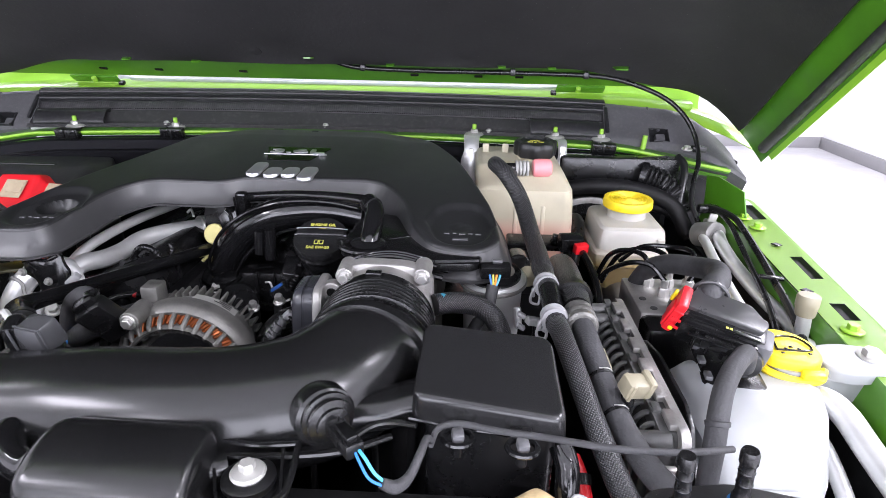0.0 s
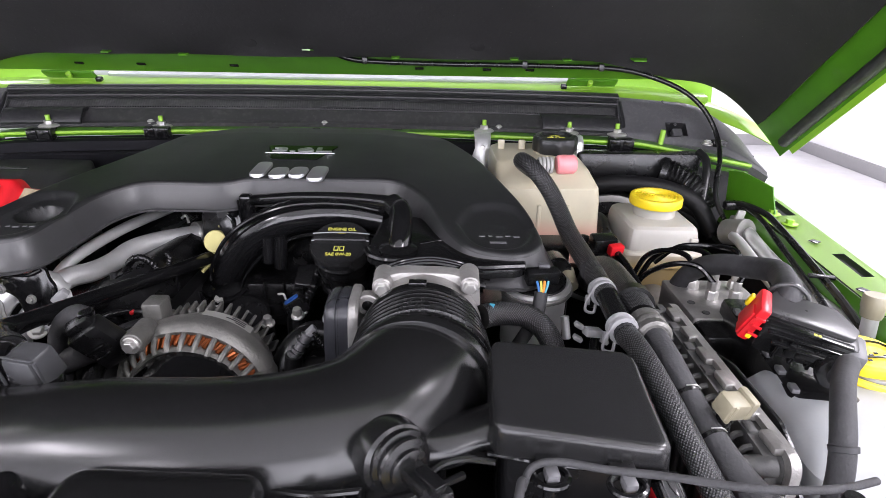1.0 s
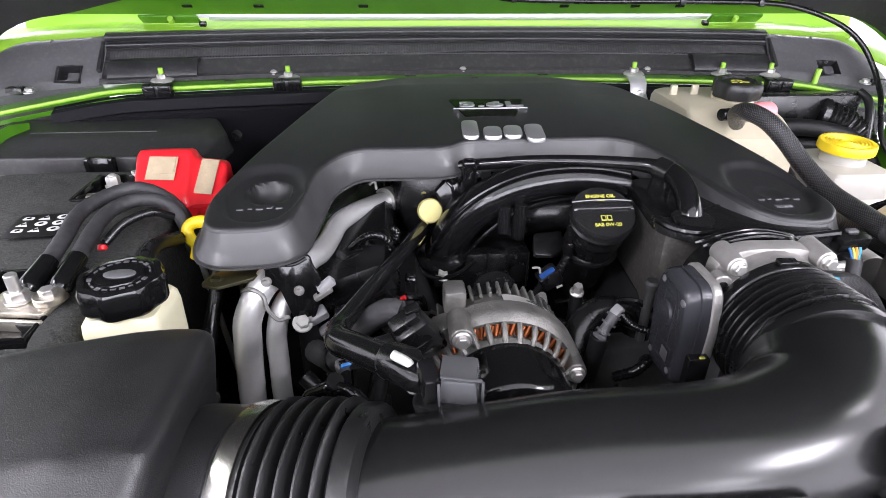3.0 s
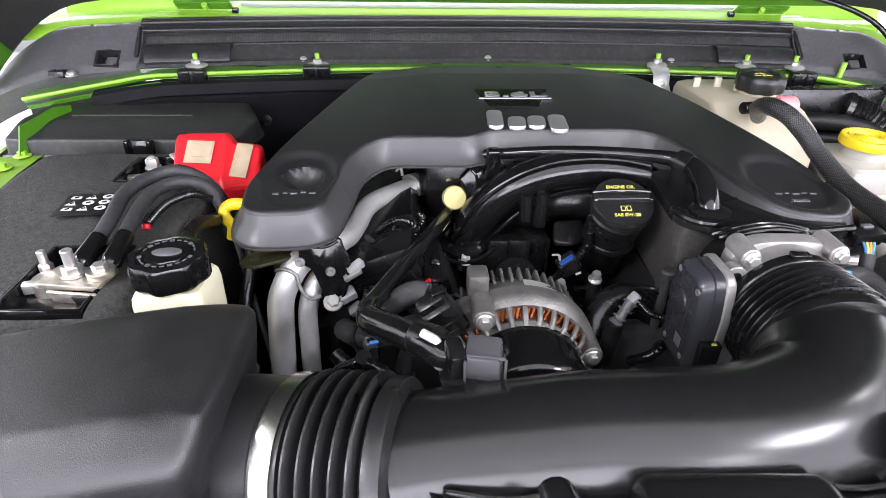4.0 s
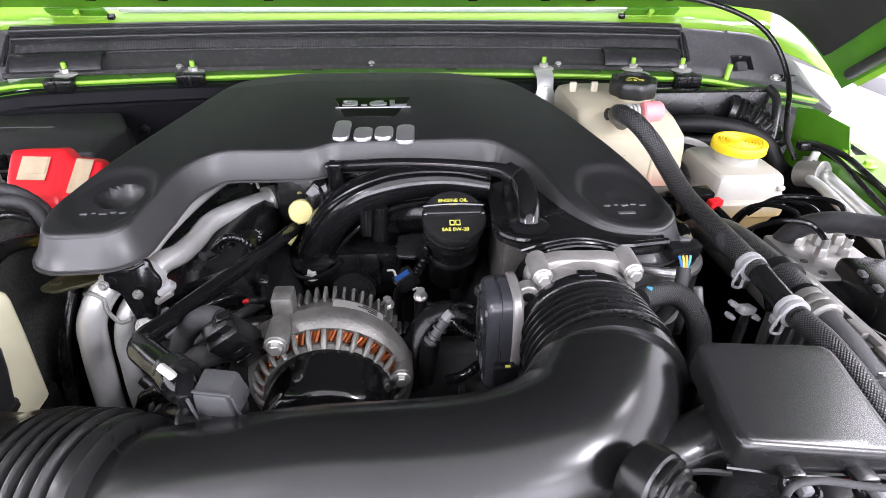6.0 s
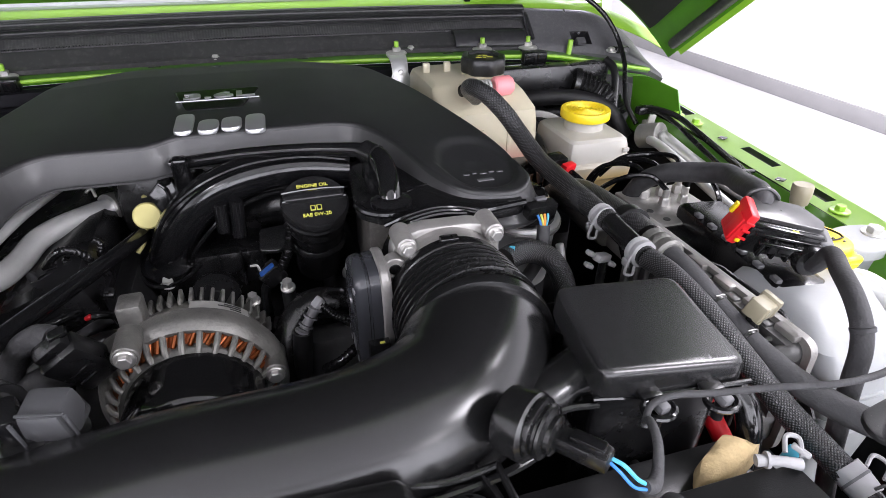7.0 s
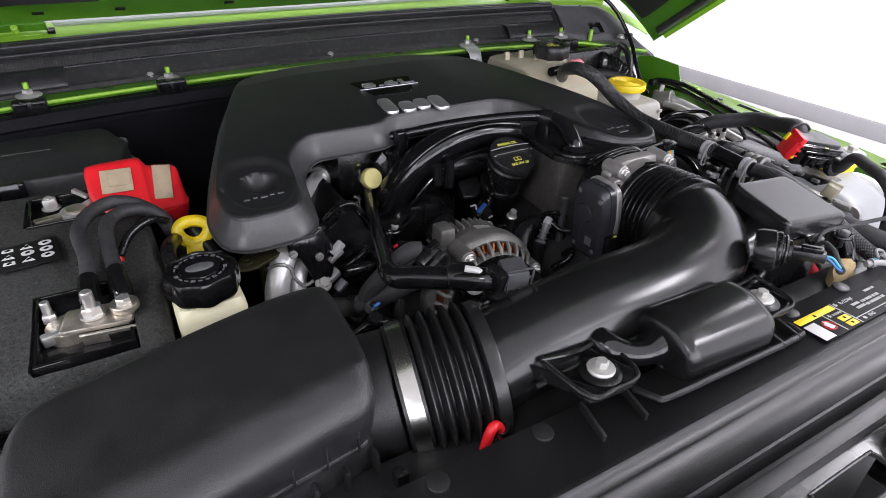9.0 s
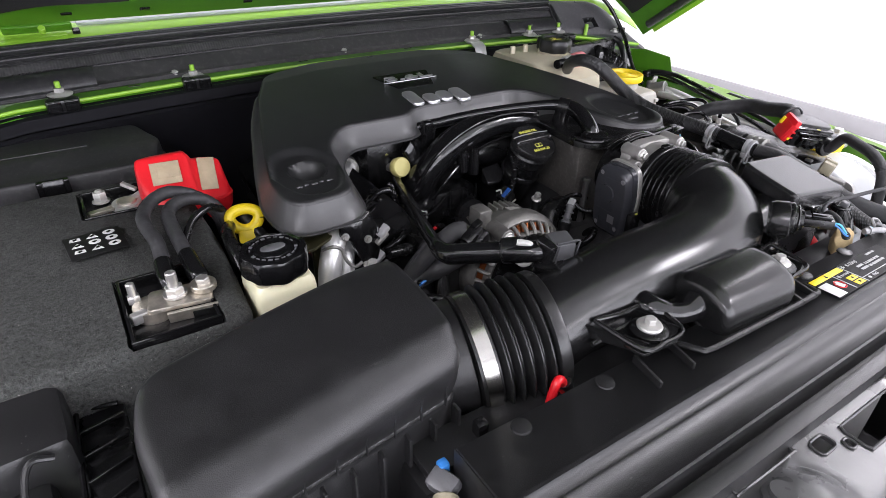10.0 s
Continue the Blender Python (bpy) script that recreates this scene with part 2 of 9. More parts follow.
def filled(m, low, level):
    """A cloudy tank: the wall takes the tint of the fluid up to a level, in metres over the tank's foot."""
    n, l = m.node_tree.nodes, m.node_tree.links
    b = n["Principled BSDF"]
    tc = n.new("ShaderNodeTexCoord")
    sep = n.new("ShaderNodeSeparateXYZ")
    l.new(tc.outputs["Object"], sep.inputs[0])
    rm = n.new("ShaderNodeMapRange")
    rm.inputs[1].default_value, rm.inputs[2].default_value = level - 0.012, level + 0.012
    l.new(sep.outputs[2], rm.inputs[0])
    mx = n.new("ShaderNodeMix")
    mx.data_type = "RGBA"
    mx.inputs[6].default_value = (*low, 1)
    l.new(b.inputs["Base Color"].links[0].from_socket, mx.inputs[7])
    l.new(rm.outputs[0], mx.inputs[0])
    l.new(mx.outputs[2], b.inputs["Base Color"])


filled(COOL, (0.58, 0.35, 0.27), 0.066)
filled(BRAKE, (0.42, 0.31, 0.14), 0.058)
LAMPGLOW = bpy.data.materials.new("lamp_diffuser")
LAMPGLOW.use_nodes = True
LAMPGLOW.node_tree.nodes["Principled BSDF"].inputs["Emission Color"].default_value = (1, 0.99, 0.97, 1)
LAMPGLOW.node_tree.nodes["Principled BSDF"].inputs["Emission Strength"].default_value = 6.0


# ---- mesh helpers ----
def V(*a):
    return Vector(a if len(a) > 1 else a[0])


def rotm(rx=0, ry=0, rz=0):
    return Euler((radians(rx), radians(ry), radians(rz))).to_matrix()


def rbox(c, s, r=0.003, rot=(0, 0, 0), taper=1.0, seg=2, shift=(0, 0)):
    """A box with rounded edges; taper narrows its top."""
    bm = bmesh.new()
    bmesh.ops.create_cube(bm, size=1.0)
    for v in bm.verts:
        k = taper if v.co.z > 0 else 1.0
        v.co = V(v.co.x * s[0] * k + (shift[0] if v.co.z > 0 else 0), v.co.y * s[1] * k + (shift[1] if v.co.z > 0 else 0), v.co.z * s[2])
    r = min(r, 0.45 * min(s))
    if r > 0:
        bmesh.ops.bevel(bm, geom=bm.edges[:], offset=r, segments=seg, profile=0.5, affect="EDGES")
    m = rotm(*rot)
    for v in bm.verts:
        v.co = m @ v.co + V(c)
    return bm


def basis(d):
    d = V(d).normalized()
    a = V(0, 0, 1) if abs(d.z) < 0.9 else V(1, 0, 0)
    e1 = a.cross(d).normalized()
    return e1, d.cross(e1), d


def lathe(profile, at, axis=(0, 0, 1), seg=28, wobble=None):
    """Turns (radius, height) pairs about an axis."""
    bm = bmesh.new()
    e1, e2, d = basis(axis)
    o = V(at)
    rings = []
    for r, h in profile:
        if r < 1e-6:
            rings.append([bm.verts.new(o + d * h)])
            continue
        ring = []
        for i in range(seg):
            a = 2 * math.pi * i / seg
            k = wobble(a) if wobble else 1.0
            ring.append(bm.verts.new(o + d * h + (e1 * math.cos(a) + e2 * math.sin(a)) * r * k))
        rings.append(ring)
    for p, q in zip(rings, rings[1:]):
        if len(p) == 1 and len(q) == 1:
            continue
        for i in range(seg):
            j = (i + 1) % seg
            if len(p) == 1:
                bm.faces.new((p[0], q[i], q[j]))
            elif len(q) == 1:
                bm.faces.new((p[i], p[j], q[0]))
            else:
                bm.faces.new((p[i], p[j], q[j], q[i]))
    if len(rings[0]) > 1:
        bm.faces.new(rings[0][::-1])
    if len(rings[-1]) > 1:
        bm.faces.new(rings[-1])
    bmesh.ops.recalc_face_normals(bm, faces=bm.faces[:])
    return bm


def rod(p, q, r, r2=None, seg=16, edge=0.0008):
    p, q = V(p), V(q)
    h = (q - p).length
    r2 = r if r2 is None else r2
    e = min(edge, h * 0.3, r * 0.4)
    return lathe([(0, 0), (r - e, 0), (r, e), (r2, h - e), (r2 - e, h), (0, h)], p, q - p, seg)


def hexa(p, q, r):
    return lathe([(0, 0), (r, 0), (r, (V(q) - V(p)).length * 0.85), (r * 0.85, (V(q) - V(p)).length), (0, (V(q) - V(p)).length)], p, V(q) - V(p), 6)


def smooth_line(pts, step=6):
    pts = [V(p) for p in pts]
    if len(pts) < 3:
        return [pts[0].lerp(pts[1], i / step) for i in range(step + 1)]
    ext = [2 * pts[0] - pts[1]] + pts + [2 * pts[-1] - pts[-2]]
    out = []
    for i in range(1, len(ext) - 2):
        a, b, c, d = ext[i - 1:i + 3]
        for k in range(step):
            t = k / step
            out.append(0.5 * ((2 * b) + (c - a) * t + (2 * a - 5 * b + 4 * c - d) * t * t + (3 * b - a - 3 * c + d) * t ** 3))
    out.append(ext[-2])
    return out


def tube(pts, r, seg=12, step=6, flat=1.0, rib=None, up=(0, 0, 1)):
    """A bent pipe through points. r: one radius or one a point; rib(s): a factor along its length; flat squashes it along up."""
    line = smooth_line(pts, step)
    n = len(line)
    rs = r if isinstance(r, (list, tuple)) else [r] * len(pts)
    bm = bmesh.new()
    uvl = bm.loops.layers.uv.new("UVMap")
    rings, dist = [], [0.0]
    for i in range(1, n):
        dist.append(dist[-1] + (line[i] - line[i - 1]).length)
    nor = None
    for i, p in enumerate(line):
        t = (line[min(i + 1, n - 1)] - line[max(i - 1, 0)]).normalized()
        if nor is None:
            nor = V(up) - t * V(up).dot(t)
            if nor.length < 0.1:
                nor = V(1, 0, 0) - t * t.x
            nor.normalize()
        else:
            nor = (nor - t * nor.dot(t)).normalized()
        bi = t.cross(nor)
        f = i / (n - 1) * (len(pts) - 1)
        k = min(int(f), len(pts) - 2)
        rad = rs[k] * (1 - (f - k)) + rs[k + 1] * (f - k)
        if rib:
            rad *= rib(dist[i])
        rings.append([bm.verts.new(p + (nor * math.cos(2 * math.pi * j / seg) * flat + bi * math.sin(2 * math.pi * j / seg)) * rad) for j in range(seg)])
    circ = 2 * math.pi * rs[0]
    for i in range(n - 1):
        for j in range(seg):
            k = (j + 1) % seg
            f = bm.faces.new((rings[i][j], rings[i][k], rings[i + 1][k], rings[i + 1][j]))
            uv = ((j, i), (j + 1, i), (j + 1, i + 1), (j, i + 1))
            for lp, (a, b) in zip(f.loops, uv):
                lp[uvl].uv = (a / seg * circ * 10, dist[b] * 10)
    bm.faces.new(rings[0][::-1])
    bm.faces.new(rings[-1])
    bmesh.ops.recalc_face_normals(bm, faces=bm.faces[:])
    return bm


def prism(pts, z0, z1, r=0.003, seg=2, top=None, bottom=None):
    """A flat outline pulled up from z0 to z1 with rounded upper edges; top(x, y) and bottom(x, y) add to the heights."""
    bm = bmesh.new()
    lo = [bm.verts.new((x, y, z0)) for x, y in pts]
    hi = [bm.verts.new((x, y, z1)) for x, y in pts]
    n = len(pts)
    bm.faces.new(lo[::-1])
    tf = bm.faces.new(hi)
    for i in range(n):
        j = (i + 1) % n
        bm.faces.new((lo[i], lo[j], hi[j], hi[i]))
    bmesh.ops.recalc_face_normals(bm, faces=bm.faces[:])
    if r > 0:
        bmesh.ops.bevel(bm, geom=[e for e in tf.edges], offset=r, segments=seg, profile=0.5, affect="EDGES")
    mid = 0.5 * (z0 + z1)
    for v in bm.verts:
        if v.co.z > mid and top:
            v.co.z += top(v.co.x, v.co.y)
        if v.co.z <= mid and bottom:
            v.co.z += bottom(v.co.x, v.co.y)
    return bm


def rounded(pts, r, seg=4):
    """Rounds the corners of a 2D outline; r may be one a corner."""
    out = []
    n = len(pts)
    for i, p in enumerate(pts):
        a, b, c = Vector(pts[i - 1]), Vector(p), Vector(pts[(i + 1) % n])
        k = r[i] if isinstance(r, (list, tuple)) else r
        k = min(k, 0.45 * (a - b).length, 0.45 * (c - b).length)
        if k <= 0:
            out.append(tuple(b))
            continue
        p0, p1 = b + (a - b).normalized() * k, b + (c - b).normalized() * k
        for s in range(seg + 1):
            t = s / seg
            q = p0 * (1 - t) ** 2 + b * 2 * t * (1 - t) + p1 * t * t
            out.append((q.x, q.y))
    return out


def loft(rings, cap=True, closed=True):
    bm = bmesh.new()
    vs = [[bm.verts.new(p) for p in ring] for ring in rings]
    n = len(vs[0])
    for a, b in zip(vs, vs[1:]):
        for j in range(n if closed else n - 1):
            k = (j + 1) % n
            bm.faces.new((a[j], a[k], b[k], b[j]))
    if cap and closed:
        bm.faces.new(vs[0][::-1])
        bm.faces.new(vs[-1])
    bmesh.ops.recalc_face_normals(bm, faces=bm.faces[:])
    return bm


def sheet(rings, thick):
    """An open skin over rows of points, given a thickness."""
    bm = loft(rings, cap=False, closed=False)
    bmesh.ops.solidify(bm, geom=bm.faces[:], thickness=thick)
    bmesh.ops.recalc_face_normals(bm, faces=bm.faces[:])
    return bm


def join(*bms):
    out = bms[0]
    for b in bms[1:]:
        me = bpy.data.meshes.new("tmp")
        b.to_mesh(me)
        b.free()
        out.from_mesh(me)
        bpy.data.meshes.remove(me)
    return out


def moved(bm, m):
    for v in bm.verts:
        v.co = m @ v.co
    return bm


def as_mesh(name, bm, material, angle=38):
    me = bpy.data.meshes.new(name)
    bm.to_mesh(me)
    bm.free()
    me.materials.append(material)
    me.polygons.foreach_set("use_smooth", [True] * len(me.polygons))
    me.set_sharp_from_angle(angle=radians(angle))
    return me


def thing(name, at, label, category, group="", kind=""):
    ob = new(name)
    ob.location = at
    ob.empty_display_size = 0.02
    return tagged(ob, label, category, group, kind)


def part(name, bm, material, parent, label="", angle=38):
    """One mesh under a thing or a part; the bmesh is in the place's own metres."""
    ob = new(name, as_mesh(name, bm, material, angle))
    o = V(0, 0, 0)
    p = parent
    while p is not None:
        o += p.location
        p = p.parent
    ob.data.transform(Matrix.Translation(-o))
    ob.parent = parent
    return tagged(ob, label)


def solo(name, bm, material, label, category, group="", kind="", at=None):
    ob = new(name, as_mesh(name, bm, material))
    if at is not None:
        ob.location = at
        ob.data.transform(Matrix.Translation(-V(at)))
    return tagged(ob, label, category, group, kind)


def words(body, size, m, material, name, parent, depth=0.0006, bold=0.0, label="", shear=0.0, spread=1.0):
    """Raised letters in the built-in font, centred at the pose m, as a mesh under a thing."""
    cu = bpy.data.curves.new(name, "FONT")
    cu.body, cu.size, cu.extrude, cu.offset, cu.shear = body, size, depth, bold, shear
    cu.space_character = spread
    cu.align_x, cu.align_y = "CENTER", "CENTER"
    tmp = bpy.data.objects.new(name, cu)
    scene.collection.objects.link(tmp)
    me = bpy.data.meshes.new_from_object(tmp.evaluated_get(bpy.context.evaluated_depsgraph_get()))
    bpy.data.objects.remove(tmp)
    bpy.data.curves.remove(cu)
    me.transform(m)
    me.materials.clear()
    me.materials.append(material)
    ob = new(name, me)
    o = V(0, 0, 0)
    p = parent
    while p is not None:
        o += p.location
        p = p.parent
    me.transform(Matrix.Translation(-o))
    ob.parent = parent
    return tagged(ob, label)


def disc_pts(r, seg=20, sx=1.0, sy=1.0, cx=0.0, cy=0.0):
    return [(cx + r * sx * math.cos(2 * math.pi * i / seg), cy + r * sy * math.sin(2 * math.pi * i / seg)) for i in range(seg)]


def bolt(parent, p, axis=(0, 0, 1), r=0.006, h=0.006, washer=0.009, m=None, name="bolt", stud=0.0):
    """A hexagon head on a washer."""
    d = V(axis).normalized()
    p = V(p)
    b = join(lathe([(0, 0), (washer, 0), (washer, 0.0012), (washer * 0.9, 0.002), (0, 0.002)], p, d, 18), hexa(p + d * 0.0018, p + d * (h + 0.002), r))
    if stud:
        b = join(b, rod(p + d * h, p + d * (h + stud), r * 0.55, seg=10))
    return part(name, b, m or STEEL, parent)


def sstep(a, b, x):
    t = min(1.0, max(0.0, (x - a) / (b - a)))
    return t * t * (3 - 2 * t)

# ---- the showroom ----
X0, X1, Y0, Y1, ZC = -4.6, 3.98, -4.6, 6.45, 3.3
solo("floor", rbox(((X0 + X1) / 2, (Y0 + Y1) / 2, -0.05), (X1 - X0 + 0.4, Y1 - Y0 + 0.4, 0.1), 0), FLOORM,
     "polished light grey showroom floor", "floor", kind="structure")
solo("ceiling", rbox(((X0 + X1) / 2, (Y0 + Y1) / 2, ZC + 0.05), (X1 - X0 + 0.4, Y1 - Y0 + 0.4, 0.1), 0), CEIL,
     "plain white showroom ceiling above the car", "ceiling", kind="structure")
for nm, c, s in (("wall_east", (X1 + 0.1, (Y0 + Y1) / 2, ZC / 2), (0.2, Y1 - Y0 + 0.4, ZC)),
                 ("wall_west", (X0 - 0.1, (Y0 + Y1) / 2, ZC / 2), (0.2, Y1 - Y0 + 0.4, ZC)),
                 ("wall_north", ((X0 + X1) / 2, Y1 + 0.1, ZC / 2), (X1 - X0, 0.2, ZC)),
                 ("wall_south", ((X0 + X1) / 2, Y0 - 0.1, ZC / 2), (X1 - X0, 0.2, ZC))):
    solo(nm, rbox(c, s, 0), WALLP, "plain white painted showroom wall", "wall", kind="structure")
for c, s in (((X1 - 0.012, (Y0 + Y1) / 2, 0.0575), (0.024, Y1 - Y0, 0.115)), ((X0 + 0.012, (Y0 + Y1) / 2, 0.0575), (0.024, Y1 - Y0, 0.115)),
             (((X0 + X1) / 2, Y1 - 0.012, 0.0575), (X1 - X0 - 0.05, 0.024, 0.115)), (((X0 + X1) / 2, Y0 + 0.012, 0.0575), (X1 - X0 - 0.05, 0.024, 0.115))):
    solo("baseboard", rbox(c, s, 0.004), SKIRT, "grey skirting along the foot of the white wall", "baseboard", kind="structure")

# unseen shop window behind the camera, added to carry fill light for the front faces
solo("window_1", join(*[rbox((x, Y0 + 0.02, 1.55), (0.06, 0.08, 2.5), 0.006) for x in (-3.6, -1.8, 0.0, 1.8, 3.6)], *[rbox((0, Y0 + 0.02, z), (7.2, 0.08, 0.06), 0.006) for z in (0.3, 2.8)]), SKIRT,
     "unseen grey shop window frame added around the front fill lamps", "window", kind="structure")
# fill lamps in the made-up window opening
for lx in (-2.7, -0.9, 0.9, 2.7):
    ld = bpy.data.lights.new("daylight", "AREA")
    ld.shape, ld.size, ld.size_y, ld.energy, ld.color = "RECTANGLE", 1.7, 2.4, FRONT_FILL / 4, (0.96, 0.97, 1.0)
    lo = new("daylight", ld)
    lo.location, lo.rotation_euler = (lx, Y0 + 0.08, 1.55), (radians(90), 0, 0)

# ceiling lamps, in two rows along the car
for lx, row in ((-2.7, 0.80), (2.5, 1.16)):
    for ly, share in ((-4.0, 0.5), (-1.6, 1.5), (0.8, 1.7), (3.2, 1.3)):
        lamp = thing("ceiling_light", (lx, ly, ZC), "white rectangular ceiling light panel, switched on", "light", "ceiling lights")
        part("frame", rbox((lx, ly, ZC - 0.02), (0.64, 1.24, 0.04), 0.006), CEIL, lamp)
        part("diffuser", rbox((lx, ly, ZC - 0.042), (0.58, 1.18, 0.006), 0.002), LAMPGLOW, lamp)
        ld = bpy.data.lights.new("panel_lamp", "AREA")
        ld.shape, ld.size, ld.size_y, ld.energy, ld.color = "RECTANGLE", 0.58, 1.18, LAMP_WATTS * share * row, (1.0, 0.97, 0.985)
        lo = new("panel_lamp", ld)
        lo.location = (lx, ly, ZC - 0.05)

# ---- body of the car ----
CX = -0.016


def lip_y(x):
    """Front edge of the painted cowl flange."""
    u = abs(x - CX)
    return 1.098 - 0.022 * (u / 0.45) ** 2


def lip_z(x):
    u = abs(x - CX)
    return 1.098 - 0.005 * (u / 0.45) ** 2 - (0.02 * max(0.0, (u - 0.5) / 0.15) if u > 0.5 else 0)


XS = [CX + 0.67 * (i / 30 - 1) for i in range(61)]
rail = thing("cowl_flange", (CX, 1.1, 1.09), "lime green painted steel flange along the base of the windscreen", "body panel")
rings = []
for x in XS:
    y, z = lip_y(x), lip_z(x)
    rings.append([(x, y + 0.004, z - 0.008), (x, y, z - 0.003), (x, y + 0.003, z), (x, y + 0.02, z + 0.002), (x, y + 0.05, z + 0.004), (x, y + 0.075, z + 0.005)])
# flange takes the shade-darkened green, its lip the full green
part("flange", sheet(rings, 0.0016), GREEN_SHADE, rail)
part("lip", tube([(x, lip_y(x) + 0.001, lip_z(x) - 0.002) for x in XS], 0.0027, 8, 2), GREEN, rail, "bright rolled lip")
# body below the flange
wall = solo("firewall", rbox((CX, 1.15, 0.80), (1.44, 0.03, 0.52), 0.004), DARK, "black sound-proofed firewall behind the engine", "firewall", kind="structure")
matx = [CX - 0.58 + 1.16 * i / 24 for i in range(25)]
insul = thing("firewall_insulation", (CX, 1.1, 0.8), "moulded black insulation panel hung on the firewall", "panel")
part("panel", sheet([[(x, lip_y(x) - 0.006, lip_z(x) - 0.032), (x, lip_y(x) + 0.010, lip_z(x) - 0.06), (x, lip_y(x) + 0.02, lip_z(x) - 0.13), (x, lip_y(x) + 0.03, 0.75)] for x in matx], 0.006), STRIP, insul)
part("edge_strip", sheet([[(x, lip_y(x) + 0.012, lip_z(x) - 0.010), (x, lip_y(x) - 0.002, lip_z(x) - 0.016), (x, lip_y(x) - 0.006, lip_z(x) - 0.030)] for x in matx], 0.005), STRIP, insul)
for x in (-0.50, -0.36, -0.18, 0.10, 0.42):
    part("push_pin", lathe([(0, 0), (0.009, 0), (0.008, 0.002), (0, 0.003)], (x, lip_y(x) + 0.004, lip_z(x) - 0.075), (0, -1, 0.2), 16), BLACK, insul)
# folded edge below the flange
part("folded_edge", sheet([[(x, lip_y(x) + 0.006, lip_z(x) - 0.0125), (x, lip_y(x) + 0.010, lip_z(x) - 0.018), (x, lip_y(x) + 0.020, lip_z(x) - 0.019)] for x in XS], 0.0014), GREEN_SHADE, rail)
for x in (-0.36, -0.1, 0.1, 0.32):
    part("slot", rbox((x, lip_y(x) + 0.016, lip_z(x) + 0.0012), (0.016, 0.005, 0.001), 0.0003), BADGE, rail)

# rubber weather seal across the cowl, with its steps and rolled bead
seal = thing("cowl_seal", (CX, 1.15, 1.12), "dusty dark grey rubber weather seal along the cowl", "seal")
SX = [-0.537 + (0.463 + 0.537) * i / 40 for i in range(41)]


def seal_ring(x, prof):
    u = (x - CX) / 0.49
    b = -0.022 * u * u
    return [(x, y + b, z - 0.003 * u * u) for y, z in prof]


FACE = ((1.118, 1.098), (1.121, 1.102), (1.128, 1.103), (1.133, 1.106), (1.145, 1.119), (1.150, 1.121), (1.1515, 1.124))
part("face", sheet([seal_ring(x, FACE) for x in SX], 0.003), SEAL, seal)
bead = [seal_ring(x, ((1.1495, 1.1235),))[0] for x in SX]
part("bead", tube(bead, 0.0022, seg=8, step=2), SEALD, seal, "stitched bead")
UPPER = ((1.1515, 1.125), (1.160, 1.135), (1.162, 1.1375), (1.160, 1.139), (1.165, 1.145), (1.167, 1.147), (1.164, 1.149), (1.170, 1.155), (1.172, 1.158), (1.178, 1.159), (1.186, 1.157))
part("upper_lip", sheet([seal_ring(x, UPPER) for x in SX], 0.002), SEALD, seal)
BX = [-0.530 + (0.456 + 0.530) * i / 160 for i in range(161)]
part("ribbed_band", sheet([seal_ring(x, [(y + 0.0007 * math.sin(x * 21), z + 0.0009 * math.sin(x * 17 + 1)) for y, z in ((1.1485, 1.1262), (1.1508, 1.1290), (1.1545, 1.1325), (1.1572, 1.1352), (1.1590, 1.1362))]) for x in BX], 0.002), RIBBED, seal, "lighter cross-ribbed rubber band")
for ry, rz, rr in ((1.1640, 1.1430, 0.0030), (1.1700, 1.1530, 0.0036)):
    part("ridge", tube([seal_ring(x, ((ry, rz),))[0] for x in SX], rr, seg=10, step=2), SEALD, seal, "smooth rubber ridge")
for xa, xb in ((-0.525, -0.405), (0.335, 0.45)):
    part("pad", sheet([seal_ring(xa + (xb - xa) * i / 8, ((1.1190, 1.102), (1.1165, 1.107), (1.1180, 1.112), (1.1275, 1.1225), (1.133, 1.1262), (1.1435, 1.1268), (1.146, 1.1215))) for i in range(9)], 0.004), SEALD, seal)
nub = [(x, seal_ring(x, ((1.1497, 1.1258),))[0]) for x in [-0.5 + 0.004 * i for i in range(235)]]
bm = bmesh.new()
for i, (x, p) in enumerate(nub):
    vs = [bm.verts.new(V(p) + V(dx, dy, dz)) for dx, dy, dz in ((-0.001, -0.002, -0.0015), (0.001, -0.002, -0.0015), (0.001, 0.001, 0.0012), (-0.001, 0.001, 0.0012), (0, -0.0025, 0.0008))]
    for a, b in ((0, 1), (1, 2), (2, 3), (3, 0)):
        bm.faces.new((vs[a], vs[b], vs[4]))
part("stitching", bm, SEAL, seal)
for sx_ in (-0.02, 0.265, -0.30):
    p = seal_ring(sx_, ((1.1245, 1.1035),))[0]
    bolt(seal, p, (0, -0.25, 1), 0.0045, 0.003, 0.0065, BOLTW, "screw")

